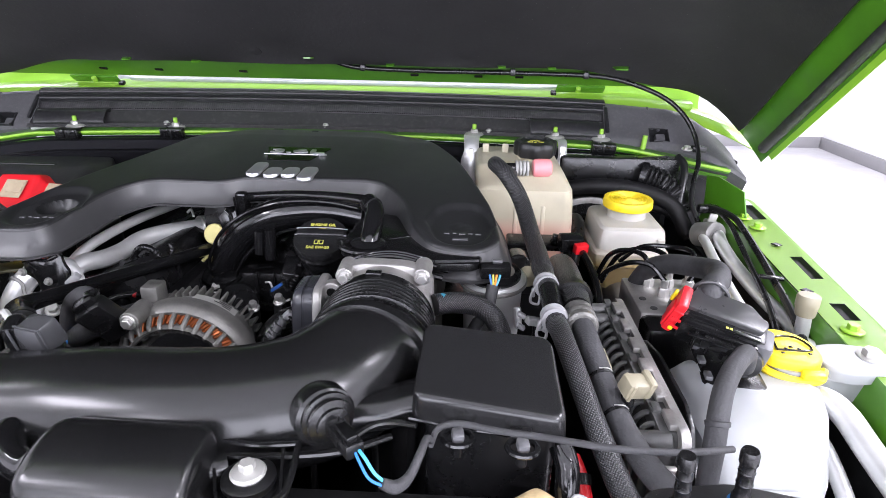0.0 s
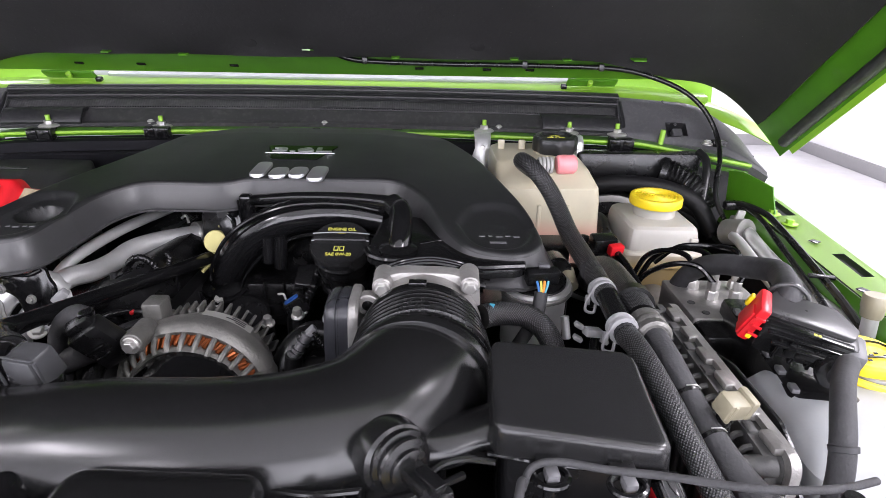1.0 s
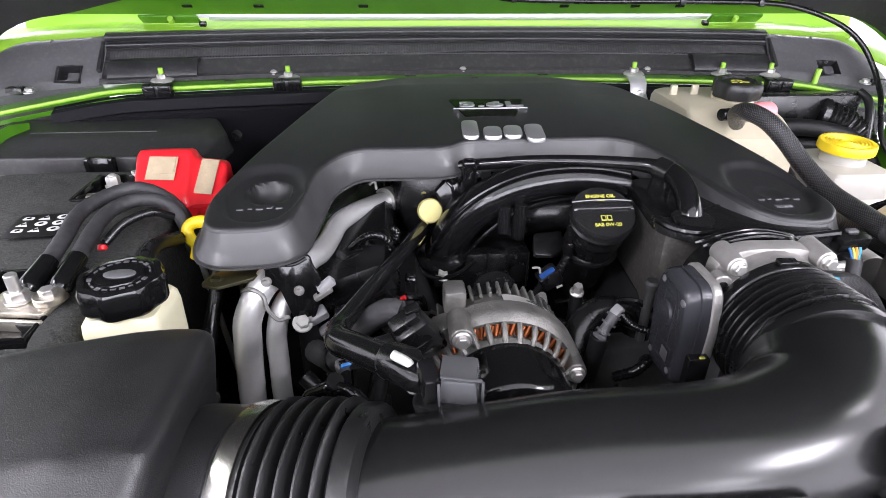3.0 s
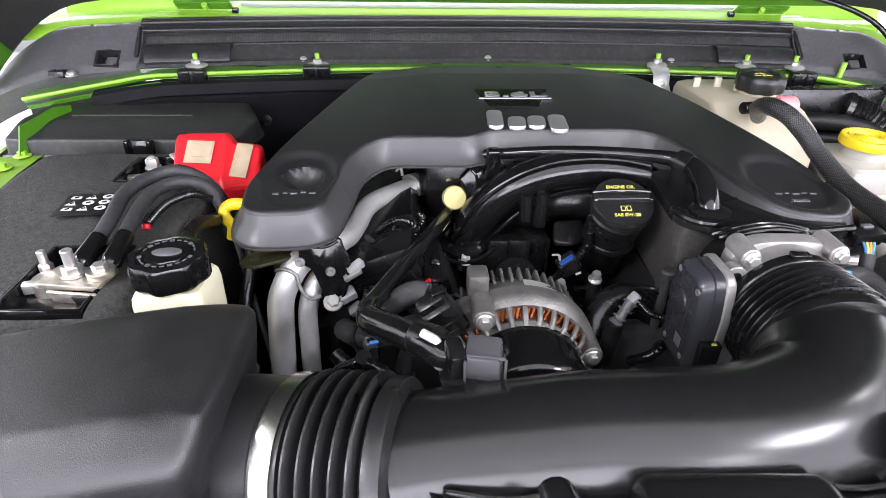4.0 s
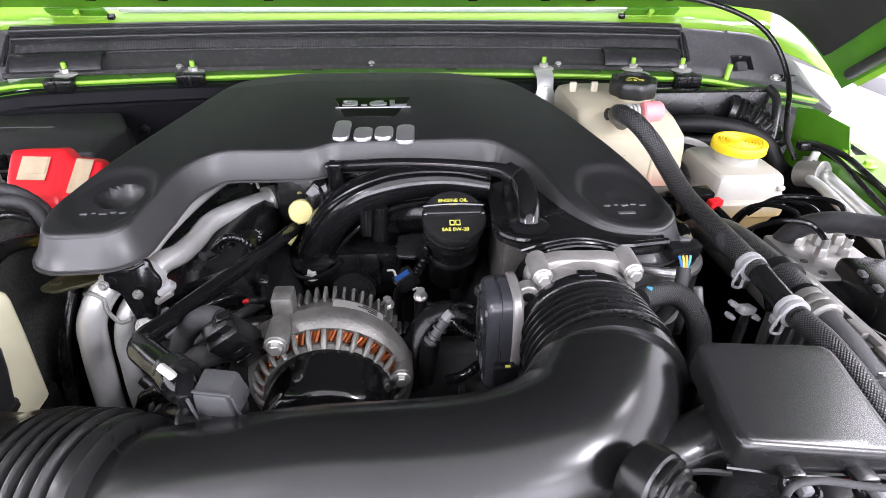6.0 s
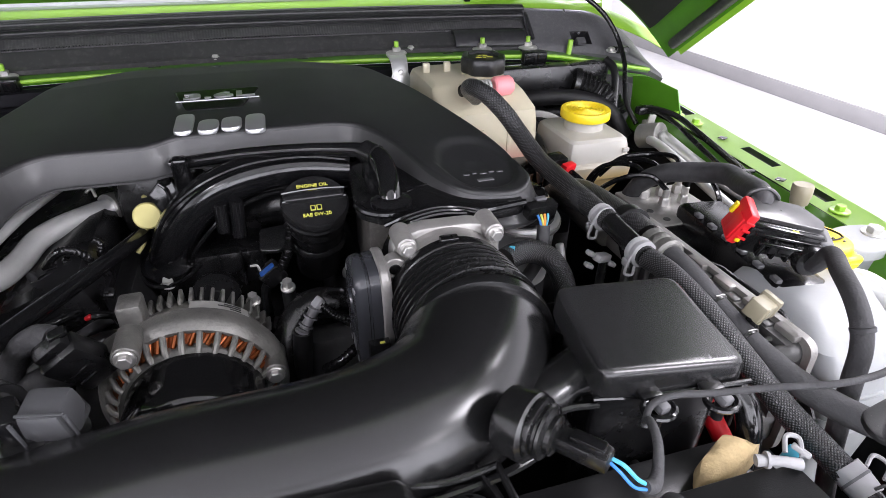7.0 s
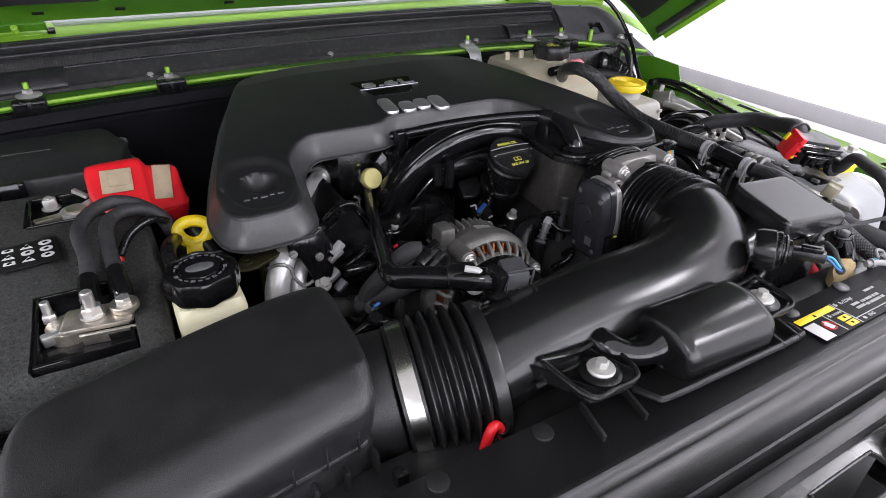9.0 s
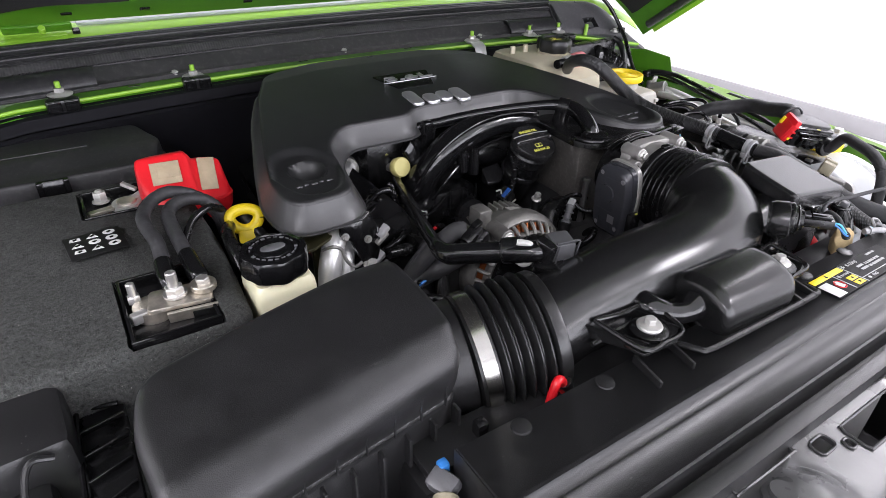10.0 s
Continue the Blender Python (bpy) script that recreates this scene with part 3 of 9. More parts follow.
# end caps of the cowl, each with a square pocket
for sgn in (-1, 1):
    x_in = -0.535 if sgn < 0 else 0.46
    cap = thing("cowl_end_cap", (x_in + sgn * 0.1, 1.14, 1.10), "moulded grey plastic cowl end cap with a square pocket", "trim panel", "cowl end caps")
    hx = -0.580 if sgn < 0 else 0.549
    cols = 56
    rings = []
    for i in range(cols + 1):
        u = i / cols
        x = x_in + sgn * (0.225 * u)
        drop = 0.055 * max(0, u - 0.45) ** 2 / 0.3
        yb = 0.014 * u
        prof = [V(x, y, z) for x, y, z in ((x, 1.112 - yb - 0.028 * u * u, 1.060 - 0.016 * u - drop * 0.6), (x, 1.094 - yb - 0.028 * u * u, 1.094 - 0.016 * u - drop * 0.6), (x, 1.100 - yb - 0.028 * u * u, 1.104 - 0.014 * u - drop * 0.7), (x, 1.128 - yb - 0.012 * u, 1.128 - 0.010 * u - drop),
                (x, 1.142 - yb, 1.146 - 0.012 * u - drop * 1.1), (x, 1.150 - yb, 1.151 - 0.014 * u - drop * 1.3), (x, 1.168 - yb, 1.149 - 0.016 * u - drop * 1.5))]
        row = []
        for a, b, k in zip(prof, prof[1:], (2, 3, 12, 6, 2, 2)):
            row += [a.lerp(b, j / k) for j in range(k)]
        rings.append(row + [prof[-1]])
    bm = loft(rings, cap=False, closed=False)
    gone = []
    for f in bm.faces:
        c = f.calc_center_median()
        if abs(c.x - hx) < 0.016 and abs(c.z - 1.1085) < 0.0085 and c.y < 1.126:
            gone.append(f)
    bmesh.ops.delete(bm, geom=gone, context="FACES")
    bmesh.ops.solidify(bm, geom=bm.faces[:], thickness=0.003)
    bmesh.ops.recalc_face_normals(bm, faces=bm.faces[:])
    part("panel", bm, CAPG, cap)
    pn = V(0, -0.66, 0.75)
    pc = V(hx, 1.101, 1.1085)
    pu = V(0, 0.75, 0.66)
    walls = []
    for a, b in ((V(-0.017, 0, 0) - pu * 0.0135, V(0.017, 0, 0) - pu * 0.0135), (V(0.017, 0, 0) - pu * 0.0135, V(0.017, 0, 0) + pu * 0.0135), (V(0.017, 0, 0) + pu * 0.0135, V(-0.017, 0, 0) + pu * 0.0135), (V(-0.017, 0, 0) + pu * 0.0135, V(-0.017, 0, 0) - pu * 0.0135)):
        walls.append(sheet([[pc + a, pc + a - pn * 0.02], [pc + b, pc + b - pn * 0.02]], 0.0015))
    walls.append(sheet([[pc - pn * 0.02 + V(sx_, 0, 0) + pu * q for q in (-0.0135, 0.0135)] for sx_ in (-0.017, 0.017)], 0.0015))
    part("pocket", join(*walls), SEALD, cap, "dark square pocket")
    part("pocket_tongue", rbox(pc - pn * 0.012 + V(0.004, 0, 0), (0.016, 0.012, 0.014), 0.002, (-48, 0, 0)), CAPG, cap)
    part("step", rbox((x_in + sgn * 0.004, 1.125, 1.125), (0.006, 0.052, 0.012), 0.002, (42, 0, 0)), SEALD, cap)
    part("ridge", tube([(x_in + sgn * 0.075, 1.145, 1.146), (x_in + sgn * 0.078, 1.128, 1.130), (x_in + sgn * 0.09, 1.11, 1.113)], 0.0022, 8), CAPG, cap)
    bolt(cap, (hx + sgn * 0.035, 1.062, 1.093), (0, -0.1, 1), 0.0055, 0.004, 0.0085, STEEL)
    part("clip_hook", rbox((hx + sgn * 0.055, 1.066, 1.094), (0.022, 0.014, 0.010), 0.002), BLACK, cap)

# painted ledge behind the seal, and behind it the windscreen foot, coloured pale for reflected light
ledge = thing("cowl_ledge", (CX, 1.2, 1.15), "bright lime green painted cowl ledge behind the seal", "body panel")
rings = []
for i in range(49):
    x = CX + (0.75 if i > 24 else 0.95) * (i / 24 - 1)
    u = abs(x - CX)
    dz = -0.02 * (u / 0.49) ** 2 * 0.2 - ((0.25 if x > 0 else 0.06) * (u - 0.52) ** 2 / 0.23 if u > 0.52 else 0)
    b = -0.022 * (u / 0.49) ** 2
    rings.append([(x, 1.178 + b, 1.142 + dz), (x, 1.190 + b, 1.158 + dz), (x, 1.204 + b, 1.163 + dz), (x, 1.224 + b, 1.165 + dz), (x, 1.26 + b, 1.166 + dz)])
part("ledge", sheet(rings, 0.002), GREEN, ledge)
part("pressing", rbox((0.555, 1.178, 1.148), (0.13, 0.026, 0.014), 0.005, (10, 0, -4)), GREEN, ledge)
part("pressing", rbox((-0.585, 1.178, 1.148), (0.13, 0.026, 0.014), 0.005, (10, 0, 4)), GREEN, ledge)
screen_rows = [[(CX + 0.74 * (i / 10 - 1), 1.262 + 0.4 * k, 1.158 + 0.55 * k) for k in (0, 0.5, 1.0)] for i in range(21)]
for sgn in (-1, 1):
    part("corner_panel", sheet([[(CX + sgn * (0.425 + 0.235 * k / 8), 1.246 - 0.022 * ((0.425 + 0.235 * k / 8) / 0.49) ** 2 + 0.012 * h, 1.160 + 0.055 * h - 0.05 * max(0.0, k / 8 - 0.45)) for h in (0, 0.15, 0.5, 1.0)] for k in range(9)], 0.002), GREEN, ledge)
ws = thing("windscreen", (CX, 1.3, 1.16), "lower edge of the windscreen, its reflection painted pale", "windscreen")
part("pane", sheet(screen_rows, 0.005), PALE_REFLECT, ws)
# added strip: the bright reflection in the gap between hood and cowl
part("cowl_strip", rbox((CX + 0.01, 1.218, 1.170), (0.80, 0.018, 0.006), 0.002, (20, 0, 0)), PALE_REFLECT, ws, "pale strip standing in for light reflected at the windscreen's foot")

# ---- hood, propped open ----
SY, SZ = -0.82, 0.572


def hood_pt(s, x, d):
    return V(CX + x, 1.19 + SY * s - 0.572 * d, 1.168 + SZ * s - 0.82 * d)


def hood_d(q):
    """Drop of the hood's section at a share q of its half width."""
    return 0.0 if q < 0.80 else 0.135 * ((q - 0.80) / 0.20) ** 2.2


def half_w(s):
    return 0.742 - 0.10 * s


QS = [i / 40 for i in range(-40, 41)]
hood = thing("hood", hood_pt(0.0, 0, 0), "lime green hood propped open, with a black felt liner underneath", "hood")
SS = [0.02, 0.05, 0.12, 0.3, 0.5, 0.7, 0.9, 1.05, 1.16]


part("outer_panel", sheet([[hood_pt(s, q * half_w(s), hood_d(abs(q)) - 0.03) for q in QS] for s in SS], 0.0015), GREEN, hood)
# hood underside: its shade is put into the darker green
part("rear_lip", sheet([[hood_pt(0.02 + k * 0.002, q * half_w(0.02), hood_d(abs(q)) - 0.03 + k * 0.03) for q in QS] for k in (0, 0.5, 1.0)], 0.0015), GREEN_SHADE, hood)
part("inner_frame", sheet([[hood_pt(s, q * half_w(s), hood_d(abs(q))) for q in QS] for s in (0.02, 0.05, 0.085, 0.13)], 0.002), GREEN_SHADE, hood)
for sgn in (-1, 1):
    part("side_frame", sheet([[hood_pt(s, sgn * q * half_w(s), hood_d(q)) for q in (0.93, 0.945, 0.96, 0.975, 0.99, 1.0)] for s in SS[1:]], 0.002), GREEN_SHADE, hood)
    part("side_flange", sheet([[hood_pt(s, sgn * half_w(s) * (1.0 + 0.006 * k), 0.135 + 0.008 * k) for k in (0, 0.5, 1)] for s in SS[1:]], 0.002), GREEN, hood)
    part("side_seal", tube([hood_pt(s, sgn * 0.988 * half_w(s), hood_d(0.988) + 0.006) for s in SS[1:]], 0.009, 10, 4), RUBBERG, hood, "grey rubber edge seal")
lq = [0.955 * i / 42 for i in range(-42, 43)]
rings = []
for s in (0.100, 0.104, 0.116, 0.16, 0.25, 0.4, 0.55, 0.7, 0.85, 1.0, 1.08):
    k = 0.0 if s < 0.102 else 0.012
    w = half_w(s)
    rings.append([hood_pt(s - 0.058 * sstep(0.55, 0.84, abs(q)) * max(0.0, 1 - (s - 0.1) / 0.4), q * w, hood_d(abs(q)) + k + (0.004 * math.sin(q * 16) * math.sin(s * 14) if s > 0.11 else 0)) for q in lq])
part("liner", sheet(rings, 0.006), LINER, hood, "black felt heat liner")
for sx_, ss in ((0.50, 0.16), (0.24, 0.13), (-0.1, 0.13), (-0.42, 0.16), (0.53, 0.4), (0.2, 0.5), (-0.3, 0.5)):
    q = abs(sx_) / half_w(ss)
    p = hood_pt(ss, sx_, hood_d(q) + 0.013)
    part("retainer", lathe([(0, 0), (0.013, 0), (0.012, 0.002), (0.004, 0.003), (0, 0.003)], p, (0, -0.572, -0.82), 16), LINER, hood)
# stamped tabs and holes along the rear edge
for tx, tw, th in ((-0.03, 0.022, 0.028), (-0.335, 0.02, 0.012), (-0.22, 0.022, 0.008), (0.10, 0.02, 0.008), (0.28, 0.02, 0.010), (0.36, 0.02, 0.010), (0.47, 0.034, 0.012)):
    a = hood_pt(0.095, tx - CX, 0.002)
    b = hood_pt(0.102 + th, tx - CX, 0.024)
    rings = []
    for k in range(5):
        t = k / 4
        c = a.lerp(b, t)
        w = tw * (1 - 0.45 * t) * 0.5
        rings.append([c + V(-w, 0, 0), c + V(w, 0, 0)])
    part("tab", sheet(rings, 0.002), GREEN_SHADE, hood)
for tx in (-0.40, -0.3, 0.33, 0.26, 0.15, -0.15):
    part("slot", rbox(hood_pt(0.045, tx, 0.0035), (0.014, 0.006, 0.002), 0.0008, (-35, 0, 0)), BADGE, hood)
# hinges at both sides of the rear gap
for hx, sg in ((-0.455, -1), (0.425, 1)):
    hg = part("hinge", rbox((hx, 1.184, 1.170), (0.085, 0.020, 0.005), 0.002, (-36, 0, 0)), GREEN_SHADE, hood)
    part("foot", rbox((hx + sg * 0.02, 1.192, 1.158), (0.11, 0.018, 0.007), 0.003, (12, 0, 0)), GREEN, hg)
    part("gap", rbox((hx - sg * 0.046, 1.188, 1.160), (0.010, 0.010, 0.012), 0.002, (12, 0, 0)), BADGE, hg)
    part("stud", rod((hx - sg * 0.005, 1.176, 1.166), (hx - sg * 0.005, 1.170, 1.173), 0.0045), GREEN, hg)

wire = thing("washer_hose", (0.0, 1.1, 1.22), "thin black washer hose clipped along the rear edge of the hood", "hose")
part("hose", tube([(-0.012, 1.098, 1.232), (0.0, 1.108, 1.218), (0.025, 1.118, 1.207), (0.06, 1.122, 1.203), (0.16, 1.120, 1.201), (0.30, 1.118, 1.201), (0.43, 1.116, 1.199), (0.49, 1.11, 1.190), (0.545, 1.098, 1.170),
                  (0.578, 1.085, 1.144), (0.596, 1.068, 1.112), (0.597, 1.04, 1.080), (0.584, 1.01, 1.054), (0.576, 0.985, 1.03), (0.582, 0.96, 1.005)], 0.0038, 10), RUBBER, wire)
for p in ((0.05, 1.121, 1.205), (0.30, 1.118, 1.202), (0.42, 1.116, 1.200)):
    part("clip", rbox(p, (0.009, 0.012, 0.012), 0.002), BLACK, wire)


# ---- fender flanges ----
def fl_in(y):
    return 0.578 + 0.035 * min(1.0, max(-0.3, (y - 0.50) / 0.38)) if y < 0.88 else 0.613 + 0.02 * (y - 0.88)


def fl_out(y):
    return 0.604 + 0.038 * min(1.0, max(0.0, (y - 0.46) / 0.14)) if y < 0.60 else 0.642 + 0.12 * (y - 0.60)


SLOTS = ((0.940, 1.030, 0.56, 0.84), (0.738, 0.806, 0.50, 0.78), (0.645, 0.682, 0.40, 0.68), (0.49, 0.53, 0.3, 0.6))


def fender(sgn):
    f = thing("fender", (sgn * 0.7, 0.6, 1.0), "lime green fender with slotted inner mounting flange", "fender", "fenders")
    ys = [0.40 + 0.004 * i for i in range(160)]
    ws = [i / 25 for i in range(26)]
    bm = bmesh.new()
    grid = []
    for y in ys:
        row = []
        for w in ws:
            x = fl_in(y) + (fl_out(y) - fl_in(y)) * w
            z = 1.018 + 0.05 * (y - 0.75) * 0.25 - 0.002 * math.sin(w * 3.14)
            if w > 0.9:
                z -= 0.004 * (w - 0.9) * 10
            row.append(bm.verts.new((sgn * x, y, z)))
        grid.append(row)
    for i in range(len(ys) - 1):
        for j in range(len(ws) - 1):
            y, w = (ys[i] + ys[i + 1]) / 2, (ws[j] + ws[j + 1]) / 2
            if any(a < y < b and c < w < d for a, b, c, d in SLOTS):
                continue
            bm.faces.new((grid[i][j], grid[i][j + 1], grid[i + 1][j + 1], grid[i + 1][j]))
    bmesh.ops.solidify(bm, geom=bm.faces[:], thickness=0.002)
    bmesh.ops.recalc_face_normals(bm, faces=bm.faces[:])
    part("flange", bm, GREEN, f)
    part("underlay", sheet([[(sgn * (fl_in(y) + 0.003), y, 1.0120 + 0.0125 * (y - 0.75)), (sgn * (fl_out(y) - 0.001), y, 1.0110 + 0.0125 * (y - 0.75))] for y in ys[::6]], 0.002), LINER, f)
    # inner wall has shade mixed into its green
    part("inner_wall", sheet([[(sgn * (fl_in(y) + 0.001), y, 1.015), (sgn * (fl_in(y) - 0.001), y, 1.009), (sgn * (fl_in(y) - 0.006), y, 0.990), (sgn * (fl_in(y) - 0.009), y, 0.980)] for y in ys[::6]], 0.002), GREEN_SHADE, f)
    part("arch_liner", sheet([[(sgn * (fl_in(y) - 0.009), y, 0.980), (sgn * (fl_in(y) - 0.016), y, 0.955), (sgn * (fl_in(y) - 0.018), y, 0.55)] for y in ys[::6]], 0.002), DARK, f, "dark wheel arch liner")
    part("outer_skin", sheet([[(sgn * (fl_out(y) + dx), y, z + up * sstep(0.62, 0.45, y)) for dx, z, up in ((-0.001, 1.008, 0), (0.006, 0.99, 0.01), (0.05, 0.95, 0.045), (0.12, 0.90, 0.07), (0.18, 0.86, 0.08), (0.20, 0.80, 0.06), (0.20, 0.62, 0.0))] for y in ys[::6]], 0.002), GREEN, f)
    for bx, by in ((0.606, 0.620), (0.640, 0.900), (0.638, 0.940)):
        bolt(f, (sgn * bx, by, 1.018 + 0.0125 * (by - 0.75)), (0, 0, 1), 0.0055, 0.005, 0.0105, GREEN)
    for bx, by in ((0.637, 0.838), (0.604, 0.70)):
        part("square_hole", rbox((sgn * bx, by, 1.0195), (0.010, 0.010, 0.001), 0.0003, (0, 0, 25)), BADGE, f)
    # raised rear corner plate
    part("corner_plate", sheet([[(sgn * x, y, z) for x, y, z in ((0.612, 1.030, 1.060), (0.618, 1.0, 1.066), (0.634, 0.945, 1.058))],
                                [(sgn * x, y, z) for x, y, z in ((0.613, 1.028, 1.045), (0.620, 0.998, 1.045), (0.637, 0.940, 1.040))],
                                [(sgn * x, y, z) for x, y, z in ((0.614, 1.025, 1.01), (0.622, 0.99, 1.01), (0.640, 0.93, 1.015))]], 0.002), GREEN_SHADE, f)
    return f


fender(1)
fender(-1)
# undertray, frame rails and front wheels that carry the bay
solo("undertray", rbox((0, 0.68, 0.53), (1.22, 0.94, 0.03), 0.004), DARK, "black tray under the engine bay", "tray", kind="structure")
for sgn in (-1, 1):
    solo("inner_fender", rbox((sgn * 0.60, 0.70, 0.75), (0.02, 0.86, 0.42), 0.004), DARK, "dark inner wheel arch panel", "panel", kind="structure")
    wh = thing("wheel", (sgn * 0.74, 0.62, 0.40), "black front tyre on a dark rim", "wheel", "front wheels")
    part("tyre", lathe([(0.23, -0.12), (0.36, -0.12), (0.40, -0.09), (0.40, 0.09), (0.36, 0.12), (0.23, 0.12)], (sgn * 0.74, 0.62, 0.40), (1, 0, 0), 40), TYRE, wh)
    part("rim", lathe([(0, 0.05), (0.08, 0.05), (0.2, 0.03), (0.23, 0.11), (0.23, -0.1), (0.0, -0.1)], (sgn * 0.74, 0.62, 0.40), (sgn, 0, 0), 30), CASTD, wh)
solo("axle", rbox((0, 0.62, 0.45), (1.3, 0.12, 0.13), 0.02), DARK, "black front axle under the engine bay", "axle", kind="structure")


# ---- moulded covers from an outline and a height ----
from mathutils.geometry import delaunay_2d_cdt


def seg_dist(px, py, poly):
    a = np.array(poly)
    b = np.roll(a, -1, axis=0)
    u = b - a
    w = np.stack([px[:, None] - a[None, :, 0], py[:, None] - a[None, :, 1]], -1)
    t = np.clip((w * u[None]).sum(-1) / np.maximum((u * u).sum(-1), 1e-12)[None], 0, 1)
    dx = w - t[..., None] * u[None]
    return np.sqrt((dx ** 2).sum(-1)).min(1)


def inside(px, py, poly):
    a = np.array(poly)
    b = np.roll(a, -1, axis=0)
    c = np.zeros(len(px), bool)
    for (x0, y0), (x1, y1) in zip(a, b):
        if y0 == y1:
            continue
        hit = ((y0 > py) != (y1 > py)) & (px < (x1 - x0) * (py - y0) / (y1 - y0) + x0)
        c ^= hit
    return c


def moulding(outline, height, er=0.01, step=0.005, skirt=0.02, flare=0.0, lip=0.0, lip_h=0.003, skirt_z=None, want="all"):
    """A shell over an outline: height(x, y), edges rounded by er, a side wall skirt high that flares out, and a lip."""
    ol = []
    for i, p in enumerate(outline):
        a, b = Vector(p), Vector(outline[(i + 1) % len(outline)])
        k = max(1, int((b - a).length / 0.0026))
        ol += [tuple(a.lerp(b, j / k)) for j in range(k)]
    xs = [p[0] for p in ol]
    ys = [p[1] for p in ol]
    gx, gy = np.meshgrid(np.arange(min(xs) + step / 2, max(xs), step), np.arange(min(ys) + step / 2, max(ys), step))
    gx, gy = gx.ravel(), gy.ravel()
    n = len(ol)
    px, py = [gx], [gy]
    nrm = []
    for i in range(n):
        a, b = Vector(ol[i - 1]), Vector(ol[(i + 1) % n])
        t = (b - a).normalized()
        nrm.append((t.y, -t.x))
    for off in (0.12, 0.32, 0.62, 1.0):
        px.append(np.array([p[0] - q[0] * er * off for p, q in zip(ol, nrm)]))
        py.append(np.array([p[1] - q[1] * er * off for p, q in zip(ol, nrm)]))
    px, py = np.concatenate(px), np.concatenate(py)
    d = seg_dist(px, py, ol)
    ng = len(gx)
    keep = inside(px, py, ol) & (d > er * 0.05)
    keep[:ng] &= d[:ng] > er * 1.05
    px, py = px[keep], py[keep]
    pts = [Vector(p) for p in ol] + [Vector((a, b)) for a, b in zip(px, py)]
    res = delaunay_2d_cdt(pts, [], [list(range(n))], 1, 1e-7)
    vx = np.array([v.x for v in res[0]])
    vy = np.array([v.y for v in res[0]])
    dd = seg_dist(vx, vy, ol)
    bm = bmesh.new()
    vs = []
    for x, y, e in zip(vx, vy, dd):
        z = height(x, y)
        if e < er:
            z -= er * (1 - math.sqrt(max(0.0, 1 - ((er - e) / er) ** 2)))
        vs.append(bm.verts.new((x, y, z)))
    for f in res[2]:
        try:
            bm.faces.new([vs[i] for i in f])
        except ValueError:
            pass
    ntop = len(bm.faces)
    rim = [vs[i] for i in range(n)]
    prev = rim
    steps = [(flare * 0.27, -skirt * 0.3), (flare, -skirt)]
    if lip:
        steps += [(flare + lip * 0.3, -skirt - 0.0006), (flare + lip, -skirt - 0.001), (flare + lip, -skirt - lip_h)]
    for fo, dz in steps:
        ring = []
        for i in range(n):
            z = rim[i].co.z + dz
            if skirt_z is not None and dz <= -skirt:
                z = skirt_z(ol[i][0], ol[i][1]) + dz + skirt
            ring.append(bm.verts.new((ol[i][0] + nrm[i][0] * fo, ol[i][1] + nrm[i][1] * fo, z)))
        for i in range(n):
            j = (i + 1) % n
            bm.faces.new((prev[i], prev[j], ring[j], ring[i]))
        prev = ring
    bm.faces.new(prev[::-1])
    bmesh.ops.recalc_face_normals(bm, faces=bm.faces[:])
    if want != "all":
        bm.faces.ensure_lookup_table()
        drop = [f for i, f in enumerate(bm.faces) if (i < ntop) != (want == "top")]
        bmesh.ops.delete(bm, geom=drop, context="FACES")
    return bm


# ---- engine and its cover ----
block = thing("engine_block", (0.0, 0.8, 0.545), "dark oily engine block deep in the bay", "engine")
part("crankcase", rbox((0.0, 0.82, 0.72), (0.36, 0.40, 0.36), 0.02), DARK, block)
for sx_ in (-1, 1):
    part("cylinder_head", rbox((sx_ * 0.16, 0.86, 0.90), (0.16, 0.36, 0.12), 0.02, (0, sx_ * 20, 0)), DARK, block)
    part("valve_cover", rbox((sx_ * 0.19, 0.87, 0.975), (0.13, 0.34, 0.05), 0.015, (0, sx_ * 20, 0)), BLACK, block)
part("front_cover", rbox((0.0, 0.635, 0.80), (0.34, 0.03, 0.34), 0.012), CASTD, block)
for i in range(5):
    part("rib", rbox((-0.14 + 0.07 * i, 0.617, 0.80), (0.006, 0.01, 0.26), 0.002), CASTD, block)
for p in ((-0.155, 0.655, 0.94), (0.02, 0.66, 0.95), (0.045, 0.645, 0.925)):
    bolt(block, p, (0, -0.3, 1), 0.005, 0.006, 0.007, STEEL)


def cover_z(x, y):
    z = 1.1125 - 0.098 * max(0.0, 1.0 - y) - 0.05 * max(0.0, y - 1.03)
    u = abs(x + 0.014)
    z -= 0.006 * sstep(0.09, 0.17, u) * sstep(0.78, 0.98, y)
    z -= 0.004 * sstep(0.14, 0.24, u)
    for cx, cy, hw, hh in ((-0.247, 0.728, 0.036, 0.056), (0.226, 0.715, 0.036, 0.056)):
        q = (((abs(x - cx) + 0.25 * abs(y - cy)) / hw / 1.15) ** 4 + (abs(y - cy) / hh) ** 4) ** 0.25
        z -= 0.0060 * (1 - sstep(0.80, 1.0, q))
    for cx, cy, r, dep in ((-0.243, 0.735, 0.021, 0.017), (0.226, 0.712, 0.012, 0.0015)):
        d = math.hypot(x - cx, (y - cy))
        if d < r:
            z -= dep * (1 - (d / r) ** 2) ** 0.8
    return z


